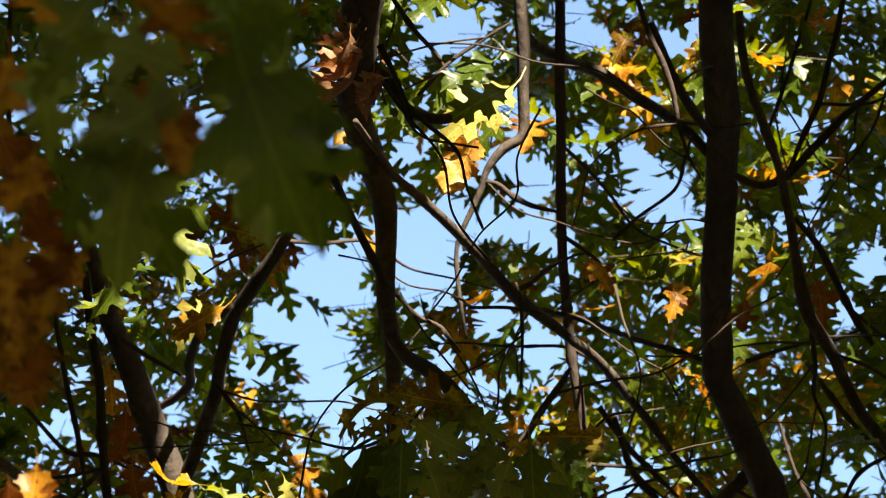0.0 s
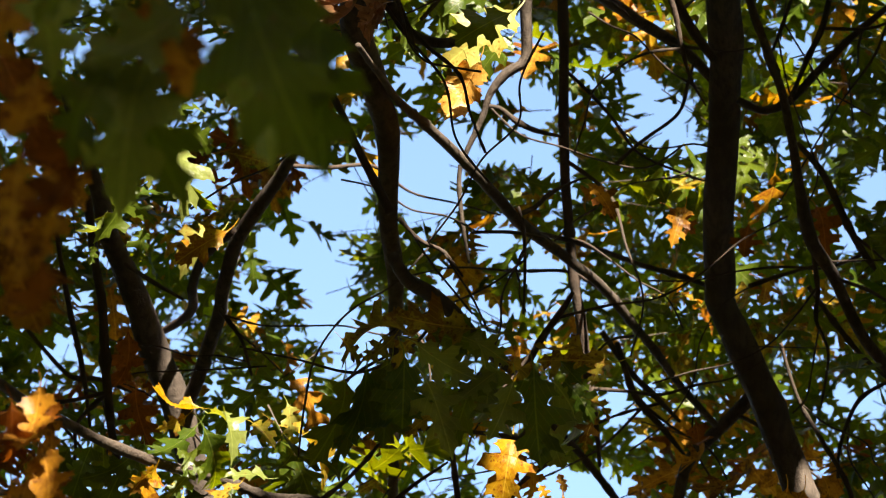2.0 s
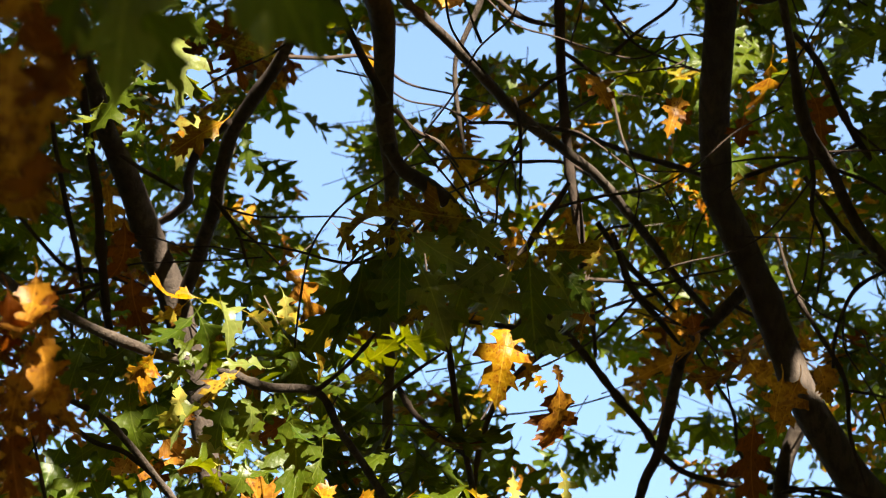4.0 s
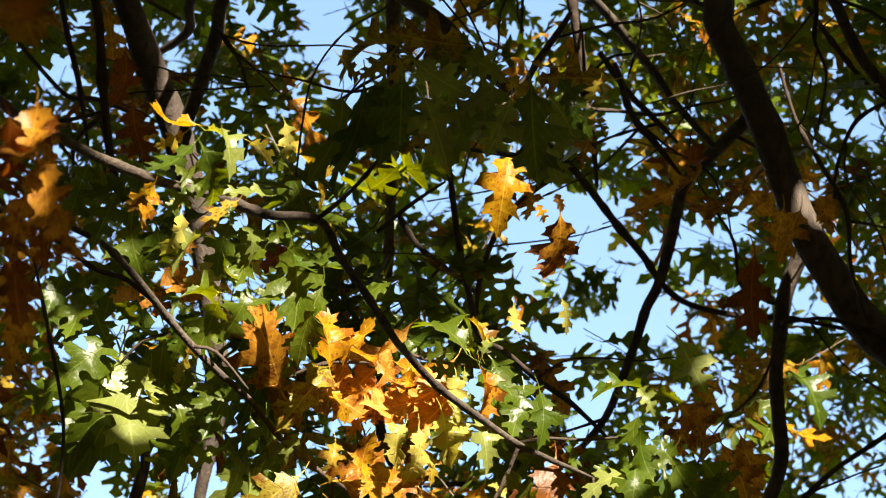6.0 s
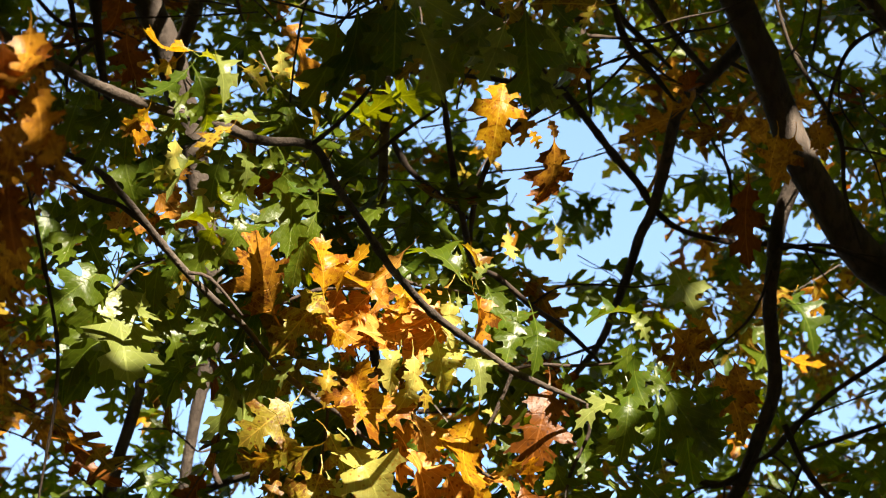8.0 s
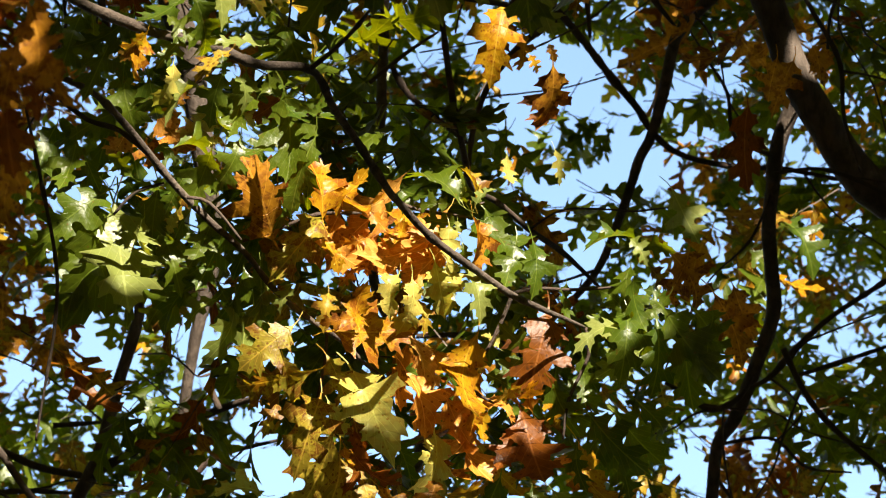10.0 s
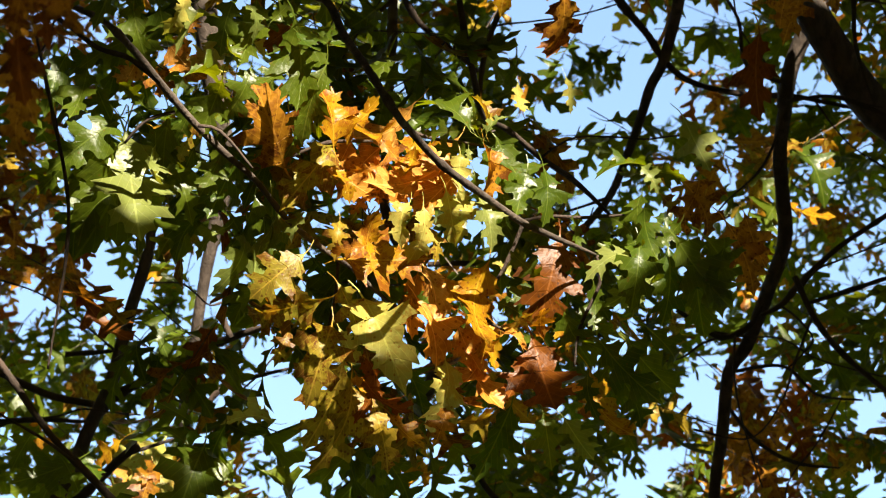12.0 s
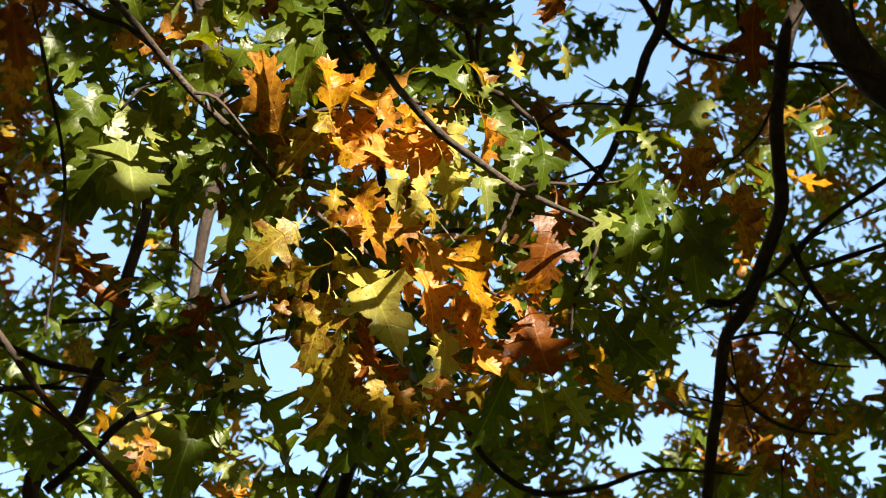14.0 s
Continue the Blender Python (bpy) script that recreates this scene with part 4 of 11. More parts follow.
spray(right_oak, "green", 1.01, 7.503, 7.109, -0.31, -0.003, -0.16, 7, 28976)
spray(right_oak, "green", 0.235, 8.909, 5.337, -0.234, 0.165, -0.231, 6, 57854)
spray(right_oak, "green", 0.825, 10.744, 7.283, 0.273, 0.162, 0.141, 7, 75148)
spray(right_oak, "orange", -0.065, 8.69, 5.796, 0.255, 0.01, -0.107, 7, 11121)
spray(right_oak, "green", 1.061, 6.578, 7.221, 0.169, 0.252, 0.028, 6, 63085)
spray(right_oak, "green", 0.237, 8.153, 5.154, -0.146, -0.039, -0.173, 8, 31035)
spray(right_oak, "spotted", 0.94, 9.584, 6.604, -0.226, -0.213, -0.111, 8, 93218)
spray(right_oak, "green", 1.085, 6.844, 6.41, 0.19, -0.039, -0.182, 8, 88562)
spray(right_oak, "green", 0.92, 7.401, 7.106, -0.289, 0.095, -0.055, 5, 52062)
spray(right_oak, "green", 1.086, 8.815, 5.91, -0.022, 0.036, -0.301, 8, 31192)
spray(right_oak, "green", 1.641, 9.051, 7.542, -0.225, -0.024, -0.119, 6, 93386)
spray(right_oak, "green", 1.091, 10.734, 8.555, 0.151, 0.115, -0.181, 7, 82888)
spray(right_oak, "green", 0.718, 8.734, 7.976, -0.221, 0.095, -0.188, 8, 30061)
spray(right_oak, "green", 1.709, 10.815, 5.704, -0.236, -0.064, -0.119, 7, 75993)
spray(right_oak, "green", 0.052, 11.376, 7.823, -0.129, -0.239, 0.071, 5, 33396)
spray(right_oak, "green", 0.269, 8.083, 5.42, 0.027, -0.069, -0.21, 7, 77656)
spray(right_oak, "green", 0.414, 9.278, 9.857, 0.186, 0.207, -0.149, 6, 26054)
spray(right_oak, "green", 1.31, 8.042, 7.475, -0.277, -0.083, -0.125, 8, 49418)
spray(right_oak, "green", 1.279, 9.341, 7.963, -0.229, -0.002, -0.123, 8, 41452)
spray(right_oak, "green", 1.868, 12.005, 6.07, -0.203, 0.034, -0.184, 8, 35828)
spray(right_oak, "orange", 0.453, 8.213, 8.599, 0.238, 0.049, 0.028, 7, 65576)
spray(right_oak, "green", 1.281, 9.354, 5.556, -0.038, -0.241, -0.272, 6, 28476)
spray(right_oak, "green", 1.881, 11.788, 7.15, -0.063, -0.255, 0.133, 6, 13285)
spray(right_oak, "green", 1.311, 10.74, 6.797, -0.059, 0.183, -0.263, 5, 44071)
spray(right_oak, "green", 0.26, 8.229, 8.08, 0.307, 0.016, 0.155, 8, 53208)
spray(right_oak, "green", 0.486, 6.617, 7.55, 0.26, -0.088, -0.234, 5, 12595)
spray(right_oak, "green", 0.659, 8.303, 8.547, -0.324, 0.027, -0.051, 8, 59876)
spray(right_oak, "green", 1.507, 9.348, 7.045, -0.21, 0.073, -0.015, 8, 74849)
spray(right_oak, "green", 0.347, 8.683, 6.54, 0.23, 0.036, -0.036, 7, 87072)
spray(right_oak, "green", -0.258, 7.558, 8.416, 0.231, 0.019, -0.111, 8, 55994)
spray(right_oak, "green", 0.463, 7.224, 5.13, 0.295, -0.085, -0.054, 8, 51650)
spray(right_oak, "green", 1.822, 8.711, 9.332, -0.248, 0.059, -0.256, 7, 50107)
spray(right_oak, "orange", 1.043, 9.576, 5.938, -0.005, 0.233, -0.117, 7, 84400)
spray(right_oak, "green", 1.155, 7.073, 7.201, -0.239, 0.02, -0.154, 7, 78396)
spray(right_oak, "green", 1.025, 7.771, 7.667, -0.237, -0.027, -0.222, 8, 53140)
spray(right_oak, "green", 0.921, 11.6, 7.419, 0.229, -0.138, -0.221, 7, 33018)
spray(right_oak, "green", 0.068, 7.441, 6.593, 0.264, -0.082, -0.225, 8, 33046)
spray(right_oak, "green", 0.878, 10.199, 8.759, -0.066, 0.219, -0.213, 8, 6849)
spray(right_oak, "green", 1.13, 9.892, 8.747, 0.223, 0.054, -0.208, 7, 71841)
spray(right_oak, "spotted", 1.374, 10.707, 7.293, 0.213, 0.221, -0.069, 8, 65868)
spray(right_oak, "green", 0.798, 9.799, 6.065, -0.2, 0.153, -0.078, 7, 26071)
spray(right_oak, "green", 0.921, 7.514, 6.252, -0.207, 0.263, 0.001, 7, 87638)
spray(right_oak, "green", 1.123, 11.492, 8.206, 0.325, -0.056, -0.07, 8, 45144)
spray(right_oak, "green", 1.026, 11.281, 6.249, -0.345, -0.096, 0.048, 6, 65274)
spray(right_oak, "green", 1.097, 7.204, 7.007, 0.167, -0.113, -0.083, 7, 8414)
spray(right_oak, "green", 0.023, 9.167, 7.299, 0.369, 0.015, 0.026, 8, 63716)
spray(right_oak, "green", 0.342, 9.772, 5.896, 0.258, 0.059, -0.035, 6, 48051)
spray(right_oak, "green", 0.149, 10.383, 8.097, -0.18, 0.01, -0.273, 6, 14394)
spray(right_oak, "green", 0.627, 9.12, 8.311, -0.343, -0.041, -0.144, 8, 66354)
spray(right_oak, "green", 1.046, 7.667, 4.56, -0.071, -0.056, -0.269, 6, 44935)
spray(right_oak, "green", -0.011, 9.793, 9.229, 0.051, -0.225, -0.267, 6, 48727)
spray(right_oak, "green", 0.207, 6.713, 6.536, -0.098, 0.282, 0.188, 7, 93329)
spray(right_oak, "green", 0.898, 10.575, 5.479, -0.262, -0.172, 0.059, 7, 58474)
spray(right_oak, "green", 0.876, 11.043, 5.777, -0.269, -0.162, -0.172, 5, 32352)
spray(right_oak, "green", 1.007, 7.441, 4.951, -0.219, -0.177, -0.108, 7, 13897)
spray(right_oak, "green", 1.365, 9.641, 6.416, 0.295, 0.04, -0.198, 6, 46887)
spray(right_oak, "spotted", 0.632, 7.196, 5.403, 0.249, 0.019, -0.149, 6, 72373)
spray(right_oak, "green", 0.288, 7.296, 7.338, 0.221, 0.081, -0.081, 8, 52330)
spray(right_oak, "spotted", 1.034, 7.032, 6.26, -0.237, -0.091, -0.038, 6, 93365)
spray(right_oak, "green", 0.49, 11.645, 6.016, 0.134, -0.079, 0.147, 7, 69962)
spray(right_oak, "green", 0.624, 7.805, 4.718, 0.222, -0.048, -0.111, 7, 7910)
spray(right_oak, "green", 0.853, 9.18, 9.379, -0.228, 0.133, -0.18, 8, 88301)
spray(right_oak, "green", 0.692, 8.105, 7.214, 0.132, 0.169, -0.119, 8, 81687)
spray(right_oak, "green", 0.671, 7.595, 7.627, 0.258, 0.142, -0.212, 7, 5523)
spray(right_oak, "green", 1.372, 11.027, 6.64, -0.273, 0.159, 0.141, 8, 48004)
spray(right_oak, "green", 1.023, 8.237, 5.533, 0.253, 0.176, -0.215, 6, 21795)
spray(right_oak, "green", 1.147, 7.35, 8.044, 0.231, 0.053, -0.142, 7, 14881)
spray(right_oak, "green", 0.518, 8.797, 5.429, -0.079, 0.035, -0.218, 8, 25894)
spray(right_oak, "orange", 1.453, 11.412, 7.221, -0.21, 0.112, -0.095, 8, 15969)
spray(right_oak, "green", 2.001, 10.284, 9.544, -0.174, -0.089, 0.055, 8, 94875)
spray(right_oak, "green", 1.016, 9.576, 8.194, -0.083, 0.126, -0.339, 8, 65925)
spray(right_oak, "green", 1.377, 8.969, 8.519, 0.319, -0.009, -0.151, 7, 99721)
spray(right_oak, "green", 0.308, 8.476, 4.717, 0.254, 0.068, 0.062, 8, 17798)
spray(right_oak, "green", 0.051, 10.868, 7.991, 0.128, -0.078, -0.182, 8, 38933)
spray(right_oak, "spotted", 0.101, 7.736, 6.141, -0.1, 0.273, -0.053, 6, 47202)
spray(right_oak, "green", 0.463, 10.775, 6.963, -0.283, 0.117, 0.142, 6, 40969)
spray(right_oak, "green", 0.606, 12.139, 6.412, -0.175, 0.109, -0.146, 6, 73474)
spray(right_oak, "green", 1.05, 10.736, 5.835, -0.072, 0.057, -0.318, 8, 11944)
spray(right_oak, "green", 0.661, 6.797, 6.623, 0.255, -0.118, -0.163, 5, 87589)
spray(right_oak, "green", 0.258, 9.062, 8.864, -0.326, 0.041, -0.019, 7, 87112)
spray(right_oak, "green", 0.826, 9.634, 5.821, -0.29, -0.107, -0.073, 6, 70894)
spray(right_oak, "green", 1.644, 10.187, 7.005, 0.065, 0.088, -0.19, 8, 53358)
spray(right_oak, "orange", 1.291, 11.823, 6.391, -0.314, 0.178, 0.026, 8, 31024)
spray(right_oak, "green", 0.412, 8.87, 7.333, 0.103, 0.085, -0.292, 8, 74306)
spray(right_oak, "green", 0.185, 7.331, 5.753, 0.007, -0.123, -0.191, 5, 63)
spray(right_oak, "green", 1.32, 9.372, 6.647, 0.247, 0.145, -0.023, 5, 19663)
spray(right_oak, "orange", 1.379, 9.738, 6.795, 0.268, 0.049, 0.084, 6, 88950)
spray(right_oak, "spotted", 1.044, 8.297, 5.734, -0.293, -0.029, 0.091, 6, 4867)
spray(right_oak, "orange", 0.738, 7.789, 4.777, 0.262, -0.015, -0.141, 7, 61979)
spray(right_oak, "green", 1.429, 10.184, 6.376, -0.269, -0.006, 0.082, 5, 69322)
spray(right_oak, "green", 0.726, 7.955, 5.456, 0.184, 0.178, -0.069, 6, 25443)
spray(right_oak, "green", 0.299, 7.575, 5.187, 0.079, 0.209, -0.199, 8, 30589)
spray(right_oak, "green", 1.372, 7.768, 8.528, -0.075, 0.311, -0.148, 8, 47884)
spray(right_oak, "green", 1.804, 11.452, 7.443, -0.324, -0.056, 0.031, 7, 73297)
spray(right_oak, "spotted", 0.852, 11.183, 8.297, -0.088, -0.179, -0.3, 5, 36838)
spray(right_oak, "green", 1.352, 8.843, 6.168, 0.161, 0.108, -0.059, 5, 79475)
spray(right_oak, "green", 0.685, 9.189, 9.81, 0.242, -0.127, -0.185, 6, 86786)
spray(right_oak, "green", 1.105, 11.35, 8.419, 0.31, -0.087, 0.002, 5, 29836)
spray(right_oak, "green", 0.062, 8.816, 8.913, 0.257, 0.041, -0.066, 8, 67437)
spray(right_oak, "green", 0.784, 10.245, 6.24, 0.186, 0.084, 0.051, 5, 96364)
spray(right_oak, "green", 1.644, 10.061, 6.469, 0.002, 0.168, -0.312, 8, 73981)
spray(right_oak, "green", 1.088, 10.043, 6.141, -0.147, -0.286, -0.111, 6, 60443)
spray(right_oak, "green", 1.017, 7.487, 5.467, 0.215, -0.138, 0.073, 6, 73657)
spray(right_oak, "green", 0.537, 9.967, 10.475, 0.14, -0.166, -0.206, 6, 81329)
spray(right_oak, "green", 1.367, 8.294, 7.816, 0.137, 0.163, -0.044, 5, 85212)
spray(right_oak, "green", 1.475, 10.198, 8.336, -0.22, 0.174, -0.157, 8, 70134)
spray(right_oak, "green", 1.244, 9.785, 10.132, 0.034, 0.111, -0.246, 8, 94638)
spray(right_oak, "green", 0.915, 10.164, 9.703, 0.088, 0.254, 0.134, 8, 33344)
spray(right_oak, "green", 1.363, 10.41, 5.737, 0.154, 0.091, -0.159, 8, 95708)
spray(right_oak, "green", 1.973, 10.797, 8.309, -0.3, -0.03, -0.113, 7, 39407)
spray(right_oak, "green", 0.618, 7.5, 7.228, -0.162, -0.072, -0.134, 8, 79297)
spray(right_oak, "orange", 0.721, 10.327, 9.374, -0.27, -0.122, -0.015, 5, 45389)
spray(right_oak, "green", 0.6, 9.465, 5.153, -0.324, -0.004, -0.053, 5, 11712)
spray(right_oak, "spotted", 1.777, 11.223, 7.993, 0.028, 0.044, -0.302, 5, 20250)
spray(right_oak, "green", 0.461, 8.394, 7.753, 0.193, -0.104, 0.025, 8, 13125)
spray(right_oak, "green", 0.782, 6.849, 6.395, -0.211, 0.257, -0.069, 7, 24867)
spray(right_oak, "orange", 0.466, 7.215, 5.829, 0.289, -0.137, 0.05, 7, 39312)
spray(right_oak, "green", 1.246, 9.415, 6.495, -0.078, 0.099, -0.211, 6, 3510)
spray(right_oak, "green", 0.992, 9.272, 9.878, -0.241, 0.19, -0.033, 7, 9571)
spray(right_oak, "green", 1.451, 11.296, 5.881, -0.323, -0.175, -0.053, 8, 36269)
spray(right_oak, "green", 0.099, 8.016, 5.133, -0.13, 0.128, 0.05, 8, 28280)
spray(right_oak, "green", 1.091, 9.535, 6.663, 0.018, -0.351, 0.042, 8, 4358)
spray(right_oak, "green", 0.853, 10.003, 8.294, 0.121, 0.214, -0.252, 8, 94428)
spray(right_oak, "green", 1.207, 11.091, 8.023, 0.289, -0.056, 0.089, 6, 12446)
spray(right_oak, "green", 0.743, 10.483, 10.027, 0.065, -0.173, -0.244, 6, 81431)
spray(right_oak, "green", 0.911, 8.163, 8.189, 0.311, 0.183, 0.113, 5, 28232)
spray(right_oak, "green", 1.048, 7.46, 8.07, 0.017, -0.17, 0.063, 8, 95040)
spray(right_oak, "green", 0.033, 9.504, 8.219, 0.196, 0.104, -0.104, 8, 1566)
spray(right_oak, "green", 1.087, 10.018, 7.488, -0.25, -0.1, -0.038, 6, 77274)
spray(right_oak, "green", 0.121, 9.804, 5.747, 0.075, 0.165, -0.197, 5, 25479)
spray(right_oak, "green", 0.946, 9.124, 6.548, -0.032, 0.219, -0.011, 8, 26553)
spray(right_oak, "green", 1.218, 8.575, 4.857, -0.29, -0.122, -0.165, 5, 34766)
spray(right_oak, "green", 0.065, 7.037, 7.474, 0.292, -0.174, -0.13, 5, 23771)
spray(right_oak, "green", 0.29, 7.89, 4.782, 0.269, -0.197, 0.101, 7, 40934)
spray(right_oak, "green", 0.905, 10.15, 8.611, 0.188, -0.085, 0.04, 7, 77519)
spray(right_oak, "green", 1.685, 10.286, 5.514, -0.119, 0.116, 0.079, 6, 75853)
spray(right_oak, "green", -0.123, 6.758, 7.7, 0.269, -0.102, -0.19, 5, 39246)
spray(right_oak, "green", 0.436, 6.486, 6.268, 0.2, 0.09, 0.033, 8, 71834)
spray(right_oak, "green", 1.081, 7.972, 6.603, -0.324, 0.177, 0.057, 8, 89355)
spray(right_oak, "green", 0.403, 8.065, 6.243, -0.183, 0.133, -0.272, 5, 4142)
spray(right_oak, "green", 1.976, 10.249, 9.113, -0.2, 0.079, -0.176, 7, 18594)
spray(right_oak, "green", 0.992, 9.436, 9.268, 0.118, 0.012, -0.242, 7, 24570)
spray(right_oak, "green", 0.028, 11.049, 8.907, -0.129, -0.071, -0.107, 7, 60639)
spray(right_oak, "green", 1.457, 8.546, 6.827, -0.145, -0.087, -0.119, 5, 75769)
spray(right_oak, "green", 0.244, 10.35, 7.097, 0.215, 0.045, -0.291, 7, 48013)
spray(right_oak, "green", 0.954, 8.186, 5.388, 0.227, -0.008, -0.111, 7, 43550)
spray(right_oak, "green", 1.527, 9.09, 6.69, 0.018, -0.011, -0.35, 6, 74460)
spray(right_oak, "green", 0.888, 11.686, 5.83, 0.144, -0.148, 0.089, 7, 10153)
spray(right_oak, "green", 1.063, 8.069, 4.636, 0.138, 0.109, -0.048, 6, 70892)
spray(right_oak, "green", 1.255, 8.866, 6.821, -0.176, 0.22, -0.056, 8, 70237)
spray(right_oak, "green", 0.292, 7.934, 7.248, 0.19, -0.044, 0.047, 7, 32774)
spray(right_oak, "green", 0.279, 11.359, 6.074, -0.112, 0.03, -0.195, 7, 33052)
spray(right_oak, "green", 1.157, 7.348, 6.941, -0.181, -0.027, -0.275, 6, 90184)
spray(right_oak, "green", 0.506, 9.066, 9.718, 0.076, 0.199, -0.041, 7, 58079)
spray(right_oak, "green", 0.601, 10.469, 6.805, 0.107, -0.114, -0.193, 7, 18822)
spray(right_oak, "green", 1.488, 8.523, 8.7, 0.188, 0.14, 0.107, 8, 82718)
spray(right_oak, "green", 1.546, 8.99, 9.519, 0.283, 0.19, 0.015, 7, 1552)
spray(right_oak, "green", 0.966, 8.764, 6.5, 0.081, -0.076, -0.317, 8, 36216)
spray(right_oak, "green", 0.997, 10.206, 8.337, -0.246, -0.019, -0.068, 6, 58034)
spray(right_oak, "green", 0.618, 12.304, 6.242, 0.119, -0.128, 0.101, 5, 90808)
spray(right_oak, "green", -0.051, 7.232, 6.63, -0.159, -0.095, -0.016, 7, 60551)
spray(right_oak, "green", 1.437, 10.457, 8.964, -0.274, 0.087, -0.22, 6, 37867)
spray(right_oak, "green", 0.633, 6.796, 6.394, 0.287, 0.112, -0.142, 8, 86055)
spray(right_oak, "green", 1.235, 8.907, 9.213, 0.213, -0.096, -0.072, 6, 72262)
spray(right_oak, "green", 0.531, 8.636, 5.988, -0.031, -0.078, -0.198, 6, 75846)
spray(right_oak, "green", 0.664, 10.197, 9.993, -0.113, 0.039, -0.14, 8, 32644)
spray(right_oak, "green", 1.597, 10.309, 7.167, 0.066, -0.224, 0.034, 6, 96671)
spray(right_oak, "green", 1.397, 7.965, 7.579, -0.262, 0.128, -0.116, 7, 65062)
spray(right_oak, "green", 1.134, 8.167, 7.915, 0.261, -0.031, 0.014, 7, 17478)
spray(right_oak, "green", 0.604, 7.593, 6.962, 0.258, 0.02, -0.22, 8, 23618)
spray(right_oak, "green", 1.415, 9.732, 7.792, -0.105, 0.162, -0.182, 7, 75455)
spray(right_oak, "green", 1.015, 8.863, 6.931, 0.156, 0.132, 0.033, 8, 28656)
spray(right_oak, "green", 0.702, 9.233, 4.973, -0.162, 0.117, 0.105, 8, 8839)
spray(right_oak, "green", 1.222, 11.196, 6.687, 0.019, -0.113, -0.146, 5, 62916)
spray(right_oak, "green", 1.231, 11.001, 6.511, -0.305, 0.178, 0.051, 6, 76810)
spray(right_oak, "orange", 1.374, 10.717, 6.946, 0.204, 0.06, 0.046, 5, 11924)
spray(right_oak, "green", 1.578, 9.452, 9.462, -0.062, 0.083, -0.197, 6, 33326)
spray(right_oak, "green", 0.725, 7.09, 6.292, -0.307, -0.134, -0.134, 5, 15443)
spray(right_oak, "green", 0.81, 8.704, 7.095, 0.22, 0.006, 0.117, 8, 36454)
spray(right_oak, "spotted", 0.999, 7.029, 5.36, -0.138, -0.064, -0.105, 5, 72169)
spray(right_oak, "green", 1.265, 7.301, 4.434, -0.162, 0.017, 0.315, 7, 8629)
spray(right_oak, "green", 0.66, 11.238, 7.84, -0.202, 0.048, -0.008, 6, 77279)
spray(right_oak, "green", 0.305, 7.88, 5.764, 0.326, -0.04, 0.004, 5, 29034)
spray(right_oak, "green", 0.429, 9.022, 7.095, 0.317, -0.036, -0.104, 5, 43014)
spray(right_oak, "green", 1.257, 7.82, 7.978, 0.286, 0.064, -0.155, 8, 19606)
spray(right_oak, "green", 1.231, 9.608, 7.927, 0.176, 0.014, 0.079, 7, 24052)
spray(right_oak, "green", 0.745, 9.982, 8.702, -0.03, -0.183, -0.201, 6, 85263)
spray(right_oak, "green", 0.937, 8.967, 8.159, 0.175, 0.13, 0.164, 6, 65143)
spray(right_oak, "green", 0.802, 6.795, 7.505, -0.211, 0.107, 0.06, 7, 14124)
spray(right_oak, "spotted", 1.619, 9.748, 8.422, -0.109, 0.231, -0.156, 7, 98534)
spray(right_oak, "green", 0.697, 6.23, 7.023, -0.071, 0.062, -0.287, 8, 54318)
spray(right_oak, "green", 1.26, 9.18, 5.409, 0.193, 0.118, -0.157, 5, 18346)
spray(right_oak, "green", 0.215, 8.012, 5.193, 0.125, 0.093, 0.135, 5, 11991)
spray(right_oak, "green", 0.582, 8.517, 7.225, 0.094, 0.339, 0.134, 6, 40337)
spray(right_oak, "green", 1.453, 9.848, 10.129, 0.273, -0.023, 0.025, 7, 24368)
spray(right_oak, "spotted", 1.451, 10.787, 8.99, 0.089, 0.194, -0.262, 8, 90336)
spray(right_oak, "green", 0.956, 9.542, 8.815, -0.033, -0.007, 0.206, 5, 53840)
spray(right_oak, "green", 1.189, 7.111, 7.29, 0.165, 0.119, -0.147, 8, 90291)
spray(right_oak, "green", 0.488, 10.014, 9.169, 0.015, -0.227, -0.286, 5, 90737)
spray(right_oak, "orange", 0.902, 9.301, 6.77, -0.012, 0.241, 0.056, 7, 48722)
spray(right_oak, "green", 1.066, 7.481, 5.095, 0.212, 0.076, 0.101, 5, 51842)
spray(right_oak, "green", 0.322, 10.107, 5.734, -0.034, -0.141, -0.189, 7, 59336)
spray(right_oak, "green", 0.426, 6.551, 6.376, 0.244, 0.212, 0.187, 8, 85849)
spray(right_oak, "green", 0.279, 6.07, 7.239, -0.039, 0.032, -0.254, 6, 27282)
spray(right_oak, "orange", 1.326, 11.199, 6.644, -0.011, -0.103, -0.292, 6, 97159)
spray(right_oak, "orange", 1.057, 10.392, 5.691, -0.092, 0.052, 0.312, 6, 13603)
spray(right_oak, "green", 0.173, 6.088, 6.94, -0.171, -0.073, 0.059, 6, 4542)
spray(right_oak, "green", 1.383, 10.064, 5.726, 0.046, -0.28, -0.116, 6, 84288)
spray(right_oak, "green", 1.621, 8.686, 7.383, -0.086, 0.259, -0.147, 5, 93091)
spray(right_oak, "green", 0.403, 9.888, 8.526, 0.223, -0.036, -0.031, 5, 38647)
spray(right_oak, "spotted", 1.311, 8.117, 4.667, -0.284, -0.016, -0.184, 5, 85641)
spray(right_oak, "green", 1.288, 7.467, 7.961, -0.068, 0.073, -0.162, 8, 84231)
spray(right_oak, "orange", 1.32, 7.464, 8.294, 0.203, 0.004, -0.105, 8, 29539)
spray(right_oak, "green", 1.642, 9.134, 7.053, -0.085, 0.147, -0.164, 7, 68502)
